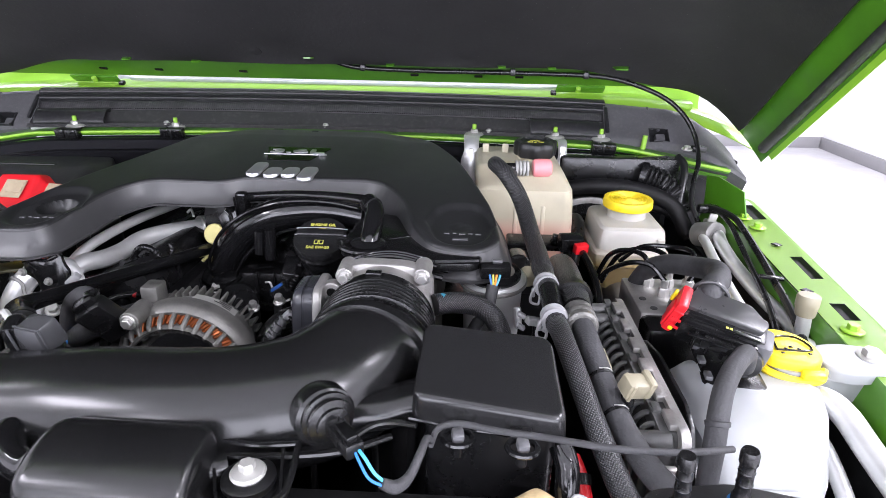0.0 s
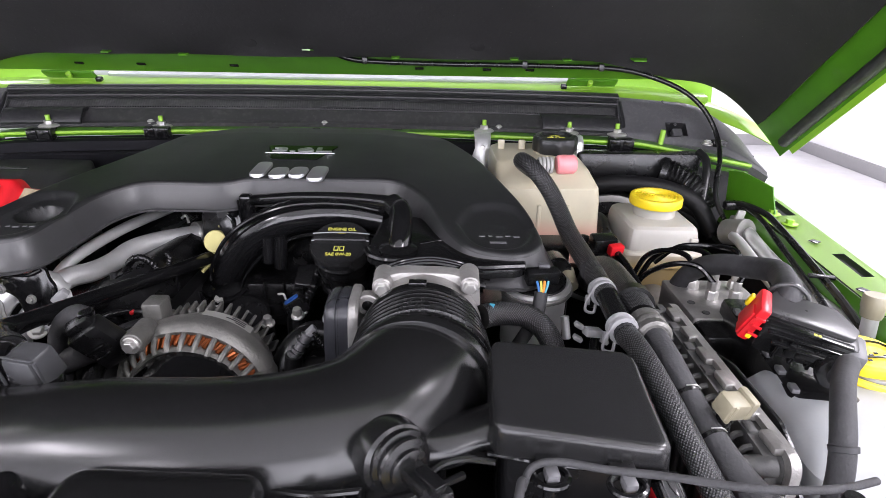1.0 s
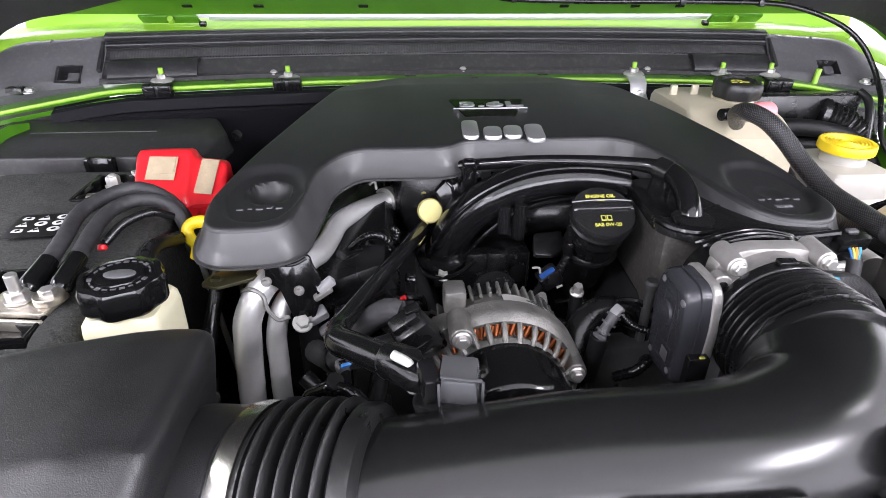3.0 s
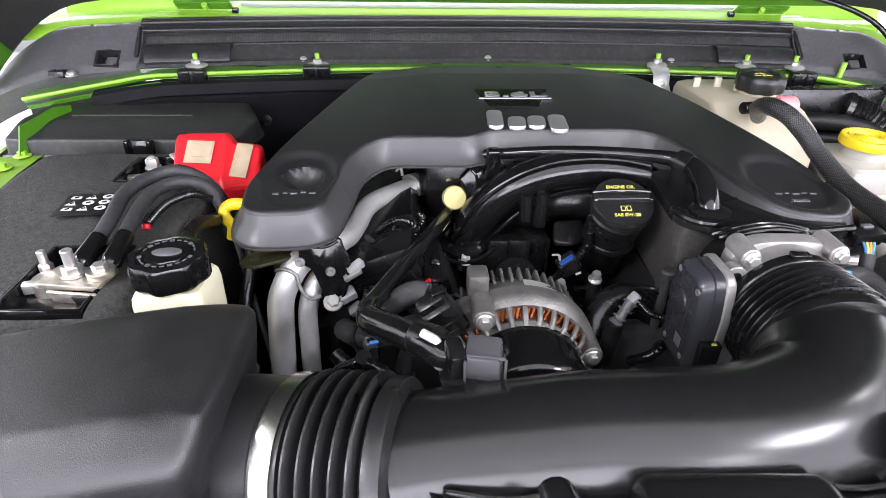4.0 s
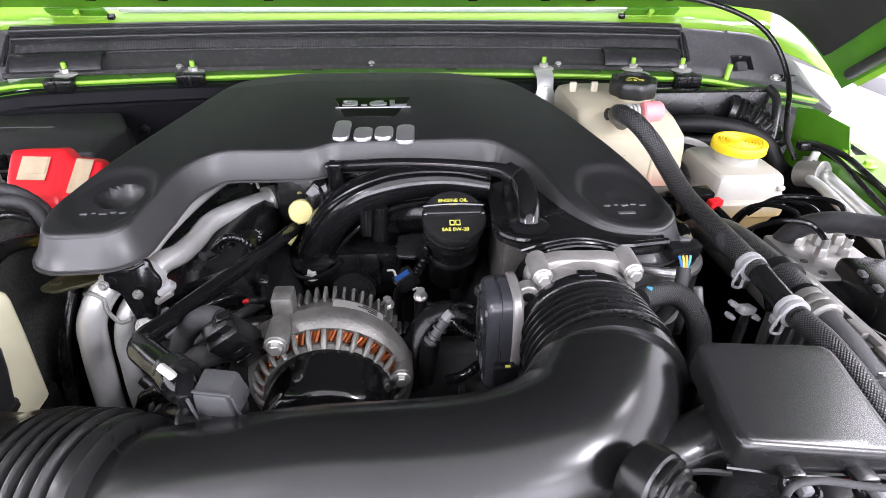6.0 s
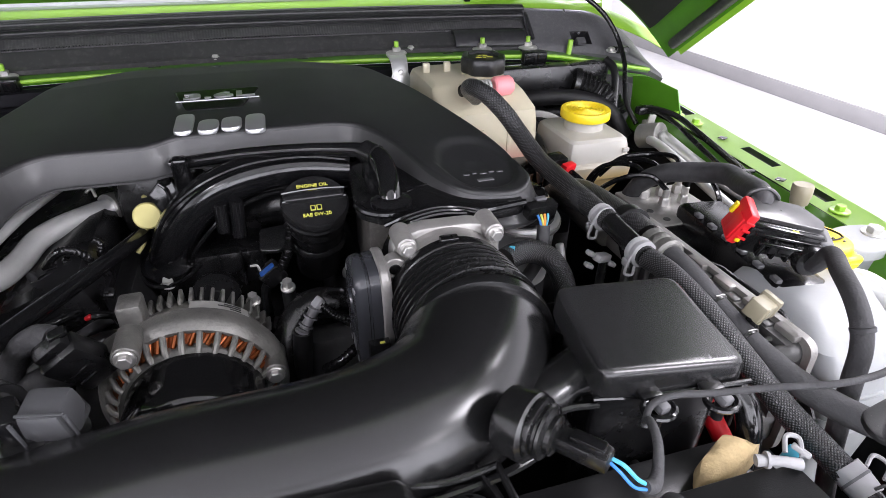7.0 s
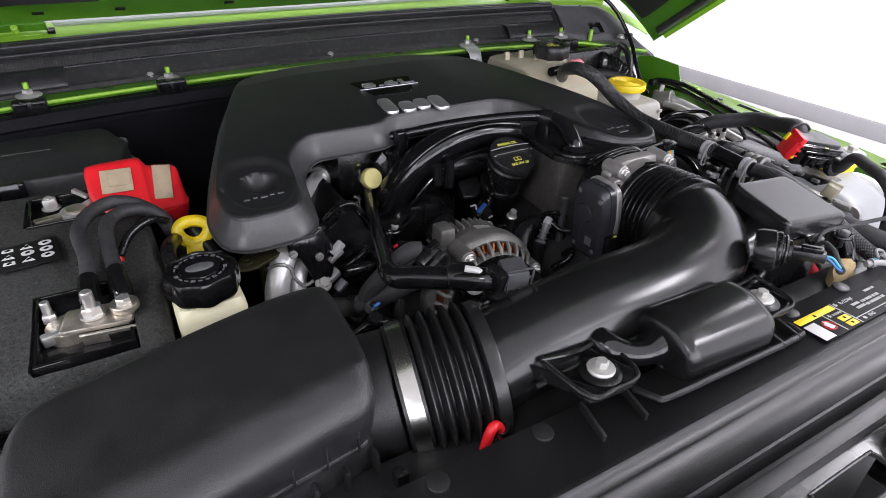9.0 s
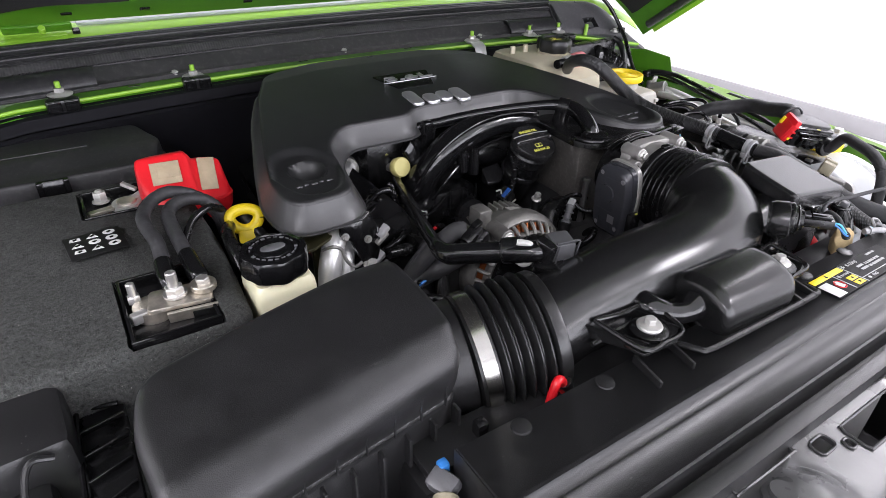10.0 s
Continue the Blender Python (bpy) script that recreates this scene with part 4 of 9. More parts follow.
COVER_OUT = rounded([(-0.286, 0.663), (-0.217, 0.665), (-0.201, 0.772), (-0.170, 0.806), (-0.076, 0.804), (-0.052, 0.822), (0.122, 0.824), (0.155, 0.775), (0.175, 0.698), (0.198, 0.657),
                     (0.246, 0.648), (0.269, 0.672), (0.263, 0.75), (0.217, 0.945), (0.163, 1.036), (0.0, 1.052), (-0.190, 1.040), (-0.230, 0.945), (-0.277, 0.78), (-0.293, 0.71)],
                    [0.022, 0.02, 0.03, 0.02, 0.016, 0.016, 0.03, 0.04, 0.03, 0.02, 0.02, 0.016, 0.03, 0.05, 0.03, 0.05, 0.03, 0.05, 0.05, 0.03], 5)
cover = thing("engine_cover", (0.0, 0.9, 1.08), "black moulded plastic engine cover with silver badges", "engine cover")
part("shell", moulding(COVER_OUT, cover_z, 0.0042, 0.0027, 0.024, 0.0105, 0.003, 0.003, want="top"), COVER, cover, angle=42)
# sloping side of the same moulding, painted lighter as if lit from the front
part("edge_band", moulding(COVER_OUT, cover_z, 0.0042, 0.006, 0.024, 0.0105, 0.003, 0.003, want="skirt"), BAND, cover, "satin black sloping edge band, coloured lighter where it catches light", angle=42)
# support pillars under the cover
for px_, py_ in ((-0.2, 0.98), (0.16, 0.98), (-0.24, 0.76), (0.21, 0.74)):
    part("mount", rod((px_, py_, 0.96), (px_, py_, 1.058), 0.009), RUBBER, cover)
tilt_c = math.degrees(math.atan(0.098))
plate_o = [(-0.060, 0.940), (-0.044, 0.884), (0.014, 0.884), (0.034, 0.940)]
part("badge_plate", prism(rounded(plate_o[::-1], 0.004), 0, 0.0016, 0.0006, 1, top=lambda x, y: cover_z(x, y) - 0.0006, bottom=lambda x, y: cover_z(x, y) - 0.001), BADGE, cover, "gloss black badge plate")
words("3.6L", 0.0255, Matrix.Translation((-0.011, 0.918, cover_z(-0.011, 0.918) + 0.0022)) @ Euler((radians(tilt_c), 0, 0)).to_matrix().to_4x4() @ Matrix.Diagonal((1.8, 0.80, 1, 1)), CHROME, "engine_size_mark", cover, 0.0008, 0.0005, "satin silver raised figures")
part("badge_rim", tube([(x, y, cover_z(x, y) + 0.0012) for x, y in ((-0.056, 0.9085), (-0.011, 0.9085), (0.033, 0.9085))], 0.0008, 6), CHROME, cover)
# maker's badge as plain silver shapes
for bx, w, y0_, y1_ in ((-0.045, 0.018, 0.823, 0.868), (-0.0215, 0.020, 0.821, 0.850), (0.001, 0.020, 0.823, 0.852), (0.0245, 0.020, 0.813, 0.855)):
    o = rounded([(bx - w / 2, y0_), (bx + w / 2, y0_), (bx + w / 2 + 0.002, y1_), (bx - w / 2 + 0.002, y1_)], 0.009, 5)
    part("badge_shape", prism(o, 0, 0.0034, 0.001, 2, top=lambda x, y: cover_z(x, y), bottom=lambda x, y: cover_z(x, y) - 0.001), CHROME, cover, "satin silver raised shape")
# small raised marks by the two dishes
for cx, cy in ((-0.247, 0.705), (0.228, 0.698)):
    for k in range(5):
        x, w = cx - 0.017 + 0.0085 * k, (0.006, 0.004, 0.0065, 0.005, 0.006)[k]
        part("raised_mark", rbox((x, cy + (0.0015 if k % 2 else 0), cover_z(x, cy) + 0.0002), (w, 0.0024, 0.0012), 0.0003), GREYP, cover)
part("raised_mark", rbox((0.226, 0.686, cover_z(0.226, 0.686)), (0.016, 0.005, 0.0014), 0.0005), GREYP, cover)
part("clip_hole", rbox((-0.015, 1.035, cover_z(-0.015, 1.035) + 0.0004), (0.010, 0.003, 0.0008), 0.0003), BADGE, cover)

# intake manifold under the cover's arch
man = thing("intake_manifold", (0.06, 0.85, 0.97), "gloss black plastic intake manifold with a curved runner", "manifold")
part("plenum", rbox((0.04, 0.93, 1.015), (0.34, 0.20, 0.10), 0.03), BLACK, man)
part("runner", tube([(-0.078, 0.790, 0.975), (-0.072, 0.786, 0.992), (-0.058, 0.782, 1.018), (-0.034, 0.778, 1.043), (-0.002, 0.776, 1.060), (0.034, 0.776, 1.067), (0.07, 0.775, 1.068), (0.11, 0.770, 1.064)], [0.021, 0.0215, 0.0215, 0.021, 0.020, 0.019, 0.018, 0.018], 20), GLOSS, man)
part("seam", tube([(-0.094, 0.776, 0.985), (-0.086, 0.766, 1.006), (-0.066, 0.760, 1.040), (-0.034, 0.757, 1.066), (0.004, 0.757, 1.081), (0.04, 0.758, 1.085), (0.075, 0.757, 1.084), (0.105, 0.752, 1.080)], 0.0022, 8), GLOSS, man)
part("seam", tube([(-0.058, 0.770, 0.978), (-0.044, 0.762, 1.003), (-0.018, 0.758, 1.030), (0.012, 0.757, 1.046), (0.045, 0.757, 1.052), (0.08, 0.756, 1.053), (0.105, 0.752, 1.050)], 0.0022, 8), GLOSS, man)
part("runner_foot", lathe([(0, 0), (0.029, 0), (0.029, 0.006), (0.024, 0.008), (0, 0.008)], (-0.078, 0.786, 0.972), (-0.1, -0.2, 1), 20), GLOSS, man)
part("boss", rod((-0.018, 0.755, 1.016), (-0.017, 0.762, 1.044), 0.0065, 0.0085), GLOSS, man)
part("crossover_pipe", tube([(-0.062, 0.812, 1.070), (-0.04, 0.806, 1.073), (0.01, 0.786, 1.083), (0.06, 0.764, 1.090), (0.100, 0.744, 1.094), (0.120, 0.732, 1.0945), (0.131, 0.715, 1.093), (0.133, 0.694, 1.086), (0.132, 0.676, 1.073), (0.131, 0.668, 1.058)], [0.0062] * 4 + [0.0065, 0.0078, 0.0100, 0.0105, 0.0105, 0.0105], 16), GLOSS, man)
part("pipe_band", tube([(0.122, 0.731, 1.0945), (0.1295, 0.7185, 1.0935)], 0.0108, 16), BLACK, man)
for p in ((-0.050, 0.800, 1.062), (0.126, 0.730, 1.078)):
    rib_ = part("bracket_rib", rbox(p, (0.018, 0.016, 0.040), 0.003, (8, 0, 0), 0.75), GLOSS, man)
    for dx_ in (-0.006, 0.006):
        part("rib_edge", rbox(V(p) + V(dx_, -0.009, -0.002), (0.0018, 0.003, 0.036), 0.0006, (10, 0, 0)), GLOSS, rib_)
part("post", rod((-0.004, 0.752, 1.012), (-0.002, 0.754, 1.050), 0.0075, 0.0065), GLOSS, man)
part("flange_edge", tube([(-0.106, 0.770, 0.972), (-0.098, 0.760, 0.966), (-0.080, 0.755, 0.965), (-0.060, 0.756, 0.972), (-0.046, 0.758, 0.984)], 0.0026, 8), GLOSS, man)
part("bolt_ear", rbox((-0.080, 0.762, 0.958), (0.020, 0.014, 0.012), 0.003), GLOSS, man)
for k in range(3):
    part("wall_rib", rbox((-0.030 + 0.022 * k, 0.768, 0.965), (0.002, 0.004, 0.044), 0.0006), BLACK, man)
part("arch_gasket", tube([(-0.05, 0.828, 1.078), (0.0, 0.828, 1.080), (0.06, 0.829, 1.080), (0.118, 0.828, 1.078)], 0.006, 8), BLACK, man)
part("side_runner", tube([(-0.012, 0.83, 0.98), (0.02, 0.81, 1.012), (0.07, 0.80, 1.02), (0.12, 0.81, 1.02)], 0.024, 16), BLACK, man)
part("lower_body", rbox((-0.03, 0.80, 0.955), (0.10, 0.06, 0.06), 0.012), BLACK, man)
bolt(man, (-0.080, 0.760, 0.965), (0, -0.4, 1), 0.0055, 0.006, 0.008, BOLTW)

# intake box behind the throttle
plen = thing("upper_intake_box", (0.16, 0.69, 0.95), "dusty black plastic intake box behind the throttle", "intake box")
part("box", rbox((0.160, 0.722, 1.002), (0.098, 0.115, 0.122), 0.010, (0, 0, -3)), DUSTY, plen, "dusty side of the box")
part("lid", prism(rounded([(0.100, 0.668), (0.122, 0.646), (0.165, 0.640), (0.205, 0.632), (0.245, 0.636), (0.252, 0.665), (0.215, 0.745), (0.13, 0.775), (0.108, 0.765)], 0.012), 1.058, 1.068, 0.003), BLACK, plen)
part("lid_rim", tube([(x, y, 1.069) for x, y in ((0.101, 0.672), (0.108, 0.655), (0.124, 0.646), (0.150, 0.648), (0.172, 0.640), (0.20, 0.632), (0.245, 0.637))], 0.0032, 8), GLOSS, plen)
part("lid_rim", tube([(x, y, 1.067) for x, y in ((0.150, 0.69), (0.175, 0.70), (0.20, 0.688), (0.225, 0.668))], 0.002, 8), GLOSS, plen)
part("elbow_socket", lathe([(0.0125, 0), (0.017, 0.0), (0.018, 0.004), (0.018, 0.012), (0.0125, 0.014)], (0.131, 0.668, 1.060), (0, 0, 1), 24), BLACK, plen)
for k in range(3):
    part("wave_rib", tube([(0.118 + 0.004 * k, 0.634 - 0.006 * k, 1.066), (0.138, 0.630 - 0.006 * k, 1.075), (0.162, 0.629 - 0.006 * k, 1.079), (0.186, 0.629 - 0.006 * k, 1.075), (0.208 - 0.004 * k, 0.632 - 0.006 * k, 1.066)], 0.0022, 8), GLOSS, plen)
part("front_rib", tube([(0.128, 0.632, 1.050), (0.142, 0.628, 1.058), (0.165, 0.626, 1.061), (0.19, 0.626, 1.058), (0.21, 0.63, 1.052)], 0.003, 8), GLOSS, plen)
part("front_rib", tube([(0.122, 0.640, 1.046), (0.140, 0.638, 1.060), (0.165, 0.637, 1.066), (0.19, 0.637, 1.063), (0.215, 0.64, 1.055)], 0.0025, 8), GLOSS, plen)
part("throat", lathe([(0.030, 0), (0.042, 0.002), (0.042, 0.03), (0.035, 0.035)], (0.157, 0.612, 1.028), (0, 1, 0.1), 32), BLACK, plen)

# oil filler
oil = thing("oil_filler", (0.08, 0.72, 0.95), "black oil filler neck with a printed screw cap", "oil filler")
OA = V(0.0, -0.42, 0.91).normalized()
OC = V(0.069, 0.716, 1.056)
part("neck", lathe([(0, -0.10), (0.0225, -0.10), (0.0235, -0.060), (0.0275, -0.058), (0.0285, -0.054), (0.0275, -0.050), (0.0255, -0.048), (0.0255, -0.032), (0.0275, -0.030), (0.0280, -0.026), (0.0265, -0.022), (0.027, -0.016), (0.024, -0.014)], OC, OA, 28), BLACK, oil)
cap_ = part("cap", lathe([(0, -0.016), (0.0285, -0.016), (0.0295, -0.013), (0.0275, -0.010), (0.0308, -0.007), (0.0313, 0.0), (0.0298, 0.0025), (0, 0.003)], OC, OA, 40), LIDP, oil)
OM = Matrix((V(1, 0, 0), OA.cross(V(1, 0, 0)), OA)).transposed().to_4x4()
part("grip", moved(rbox((0, 0.005, 0.0040), (0.059, 0.010, 0.0035), 0.002, (0, 0, 0), 0.9), Matrix.Translation(OC) @ OM), LIDP, cap_, "raised finger grip")
words("ENGINE OIL", 0.0054, Matrix.Translation(OC + OA * 0.0034) @ OM @ Matrix.Translation((0, 0.0175, 0)), PRINTY, "cap_text", cap_, 0.0002, 0.00012, "yellow printed words")
words("SAE 0W-20", 0.0054, Matrix.Translation(OC + OA * 0.0034) @ OM @ Matrix.Translation((0, -0.0175, 0)), PRINTY, "cap_text", cap_, 0.0002, 0.00012, "yellow printed words")
for dx in (-0.0028, 0.0028):
    part("book_mark", moved(rbox((dx, -0.0095, 0.0034), (0.0048, 0.0062, 0.0006), 0.0002, (0, 0, 0)), Matrix.Translation(OC) @ OM), PRINTY, cap_)
    part("book_page", moved(rbox((dx, -0.0095, 0.0038), (0.0030, 0.0042, 0.0004), 0.0001, (0, 0, 0)), Matrix.Translation(OC) @ OM), LIDP, cap_)
for gy in (0.0005, 0.0105):
    part("grip_line", tube([Matrix.Translation(OC) @ OM @ V(-0.029 + 0.0058 * i, gy + 0.002 * (1 - ((i - 5) / 5) ** 2), 0.0040) for i in range(11)], 0.0006, 6, 2), LGREY, cap_)
part("warning_bar", moved(rbox((0, 0.0128, 0.0034), (0.008, 0.0018, 0.0005), 0.0001), Matrix.Translation(OC) @ OM), PRINTY, cap_)
bolt(oil, (0.045, 0.665, 0.945), (0, -0.4, 1), 0.006, 0.007, 0.008, BOLTW)

# dipstick with a pale yellow knob
knob = thing("fuel_rail_cap", (-0.09, 0.81, 1.02), "pale yellow round cap on a service port", "cap")
part("cap", lathe([(0, 0), (0.0120, 0), (0.0134, 0.002), (0.0136, 0.012), (0.0122, 0.014), (0, 0.0145)], (-0.0915, 0.808, 1.020), (0.05, -0.75, 0.3), 24), PALEY, knob)
part("stem", rod((-0.0925, 0.85, 1.005), (-0.0915, 0.808, 1.020), 0.006), STEEL, knob)
part("strap", tube([(-0.095, 0.797, 1.010), (-0.098, 0.790, 1.000), (-0.105, 0.782, 0.992)], 0.0022, 6), PALEY, knob)
part("strap", tube([(-0.10, 0.87, 1.05), (-0.098, 0.85, 1.045), (-0.096, 0.83, 1.03)], 0.003, 6), PALEY, knob)
gd = part("guard", moved(prism(rounded([(-0.018, 0.010), (-0.005, 0.024), (0.006, 0.024), (0.014, 0.006), (0.010, -0.016), (0.0, -0.024), (-0.008, -0.010)], 0.003), -0.007, 0.007, 0.002), Matrix.Translation((-0.068, 0.803, 1.034)) @ Euler((radians(80), 0, 0)).to_matrix().to_4x4()), GLOSS, knob, "gloss black guard bracket")
part("guard_rib", tube([(-0.073, 0.795, 1.058), (-0.067, 0.794, 1.050), (-0.066, 0.793, 1.030), (-0.068, 0.795, 1.012)], 0.0016, 8), GLOSS, gd)
part("guard_head", lathe([(0, 0), (0.006, 0), (0.0065, 0.002), (0.0065, 0.006), (0.004, 0.007), (0.004, 0.004), (0, 0.004)], (-0.068, 0.802, 1.055), (0, -0.1, 1), 14), GLOSS, gd)

# ---- throttle body and the air duct ----
TX, TZ = 0.157, 1.031
tb = thing("throttle_body", (TX, 0.60, 0.96), "cast aluminium throttle body with a black motor housing", "throttle body")
part("flange", moved(prism(rounded([(-0.046, -0.05), (0.046, -0.05), (0.048, -0.02), (0.046, 0.040), (0.026, 0.050), (-0.022, 0.051), (-0.042, 0.042)], 0.014), 0, 0.014, 0.003),
                     Matrix.Translation((TX, 0.606, TZ)) @ Euler((radians(90), 0, 0)).to_matrix().to_4x4()), CASTL, tb)
part("bore", lathe([(0.045, 0), (0.049, 0.003), (0.049, 0.034), (0.045, 0.036)], (TX, 0.572, TZ), (0, 1, 0), 36), CASTL, tb)
for bx, bz in ((-0.033, 0.042), (0.037, 0.044)):
    part("screw_tower", rod((TX + bx, 0.610, TZ + bz), (TX + bx, 0.580, TZ + bz), 0.0085, 0.0078, 18, 0.002), CASTL, tb)
    bolt(tb, (TX + bx, 0.581, TZ + bz), (0, -1, 0), 0.0048, 0.004, 0.0066, STEEL)
part("hole_boss", rod((TX - 0.044, 0.588, TZ + 0.028), (TX - 0.044, 0.577, TZ + 0.028), 0.009), CASTL, tb)
part("hole", rod((TX - 0.044, 0.5775, TZ + 0.028), (TX - 0.044, 0.5765, TZ + 0.028), 0.0045), BADGE, tb)
motor = []
for dx, k in ((0.0005, 0.78), (0.001, 0.86), (0.003, 0.91), (0.006, 0.935), (0.010, 0.945), (0.0105, 0.92), (0.012, 0.92), (0.0125, 0.95), (0.020, 0.95)):
    motor.append([V(0.079 + dx, 0.585 + y * k, 1.020 + z * k) for y, z in rounded([(-0.027, -0.046), (0.020, -0.046), (0.027, 0.020), (0.022, 0.048), (-0.022, 0.048), (-0.029, 0.015)], 0.012, 6)])
part("motor_housing", loft(motor), GREYM, tb, "black motor housing")
part("housing_plate", loft([[V(0.099 + dx, 0.585 + y * k, 1.02 + z * k) for y, z in rounded([(-0.027, -0.046), (0.020, -0.046), (0.027, 0.020), (0.022, 0.048), (-0.022, 0.048), (-0.029, 0.015)], 0.012, 6)] for dx, k in ((0, 0.96), (0.001, 0.99), (0.006, 0.99), (0.008, 0.95))]), CASTL, tb)
for dy_, dz_ in ((-0.020, 0.034), (0.016, 0.036), (-0.020, -0.032), (0.014, -0.034)):
    part("housing_screw", rod((0.0790, 0.585 + dy_ * 0.9, 1.02 + dz_ * 0.95), (0.084, 0.585 + dy_ * 0.9, 1.02 + dz_ * 0.95), 0.0032, seg=10), GREYP, tb)
for k, dz_ in enumerate((0.030, 0.012, -0.012, -0.028)):
    part("housing_rib", rbox((0.0800, 0.585, 1.02 + dz_), (0.0016, 0.036, 0.0016), 0.0005), GREYM, tb)
for dy_ in (-0.010, 0.008):
    part("housing_rib", rbox((0.0800, 0.585 + dy_, 1.02), (0.0016, 0.0016, 0.072), 0.0005), GREYM, tb)
part("gear_boss", lathe([(0.0, 0.0), (0.011, 0.0), (0.012, 0.002), (0.012, 0.004)], (0.0778, 0.588, 1.030), (1, 0, 0), 22), GREYM, tb)
part("housing_clip", rbox((0.094, 0.5535, 1.000), (0.016, 0.008, 0.026), 0.001), BLACK, tb)
part("yellow_mark", rbox((0.096, 0.5515, 1.009), (0.004, 0.002, 0.010), 0.0004), PRINTY, tb)
part("housing_clip", rbox((0.098, 0.553, 0.980), (0.012, 0.006, 0.016), 0.001), LGREY, tb)
part("code_square", rbox((0.0787, 0.575, 1.000), (0.0008, 0.010, 0.010), 0.0002), GREYP, tb)
part("vent_barb", rod((0.086, 0.628, 1.030), (0.086, 0.63, 0.97), 0.0042), CASTD, tb)
part("vent_barb", lathe([(0, 0), (0.007, 0), (0.007, 0.004), (0.005, 0.006), (0, 0.006)], (0.086, 0.628, 1.028), (0, 0, 1), 14), CASTD, tb)

duct = thing("air_intake_duct", (0.0, 0.445, 0.985), "satin black plastic air intake duct with a ribbed elbow", "air duct")
# ribbed rubber elbow on the throttle
prof = [(0.044, 0.0), (0.0520, 0.0008), (0.0535, 0.0020), (0.0540, 0.0100), (0.0528, 0.0118), (0.0505, 0.0128)]
h = 0.0128
for k in range(6):
    g = 0.0005 * k
    prof += [(0.0488 + g, h + 0.0004), (0.0492 + g, h + 0.0016), (0.0540 + g, h + 0.0028), (0.0556 + g, h + 0.0040), (0.0552 + g, h + 0.0052), (0.0505 + g, h + 0.0064)]
    h += 0.0070
prof += [(0.0548, h + 0.0006), (0.0562, h + 0.0014), (0.0562, h + 0.004), (0.0, h + 0.004)]
RIB0 = 0.577
part("ribbed_sleeve", lathe([(r_ * 0.94, h_) for r_, h_ in prof], (TX - 0.001, RIB0, TZ), (0.02, -1, 0.0), 56), RUBBER, duct, "ribbed black rubber sleeve")
part("sleeve_tab", rbox((TX - 0.004, 0.5705, TZ + 0.0515), (0.014, 0.008, 0.004), 0.0012), RUBBER, duct)
# elbow and long tube
dl = [(0.1585, 0.528, TZ), (0.1570, 0.519, TZ), (0.1525, 0.507, TZ), (0.1455, 0.494, TZ), (0.1350, 0.480, TZ - 0.001), (0.1210, 0.467, TZ - 0.002), (0.1000, 0.457, 1.0285), (0.07, 0.450, 1.0275), (0.03, 0.447, 1.027), (-0.03, 0.449, 1.025), (-0.07, 0.450, 1.021), (-0.115, 0.450, 1.016), (-0.147, 0.450, 1.010)]
part("tube", tube(dl, [0.0515, 0.0520, 0.0520, 0.0515, 0.0505, 0.049, 0.0475, 0.046, 0.045, 0.0445, 0.0435, 0.0425, 0.0435], 40, 8, 0.97), DUCT, duct)
part("elbow_collar", lathe([(0.0505, 0.0), (0.0540, 0.0008), (0.0543, 0.007), (0.0535, 0.0095), (0.0505, 0.010)], (0.1575, 0.517, TZ), (-0.16, -1, 0), 56), DUCT, duct, "smooth satin collar")
part("seam_flange", tube([(-0.13, 0.402, 1.020), (-0.08, 0.4005, 1.026), (-0.03, 0.399, 1.030), (0.03, 0.398, 1.031), (0.08, 0.400, 1.030), (0.12, 0.404, 1.029), (0.155, 0.414, 1.026), (0.185, 0.434, 1.023)], 0.0026, 8), DUCT, duct)
# bellows
bp_ = [(0.047, 0.0), (0.0535, 0.001), (0.0545, 0.003), (0.0545, 0.011), (0.052, 0.013)]
h = 0.013
for k in range(5):
    bp_ += [(0.0475, h + 0.0003), (0.0470, h + 0.0010), (0.0555, h + 0.0033), (0.0574, h + 0.0045), (0.0574, h + 0.0055), (0.0555, h + 0.0067), (0.0475, h + 0.0091)]
    h += 0.0095
bp_ += [(0.0530, h + 0.001), (0.0535, h + 0.018), (0.050, h + 0.019), (0.0, h + 0.019)]
BELD = V(-1, 0.26, -0.17).normalized()
part("bellows", lathe(bp_, (-0.140, 0.447, 1.011), BELD, 56), BELLOW, duct, "black ribbed rubber bellows")
cl = V(-0.140, 0.447, 1.011) + BELD * (h + 0.0095)
clamp = part("hose_clamp", lathe([(0.0540, -0.0060), (0.0552, -0.0060), (0.0556, 0.0), (0.0552, 0.0060), (0.0540, 0.0060)], cl, BELD, 48), CLAMP, duct, "bright steel hose clamp")
part("clamp_screw", rbox(cl + V(0, -0.030, -0.046), (0.012, 0.014, 0.010), 0.002, (30, 0, 0)), CLAMP, clamp)
part("clamp_arrow", moved(prism([(-0.003, -0.004), (0.003, -0.004), (0.0, 0.003)], 0, 0.0006, 0), Matrix.Translation(cl + V(0.0, -0.018, 0.0528)) @ Euler((radians(20), 0, 0)).to_matrix().to_4x4()), BADGE, clamp)

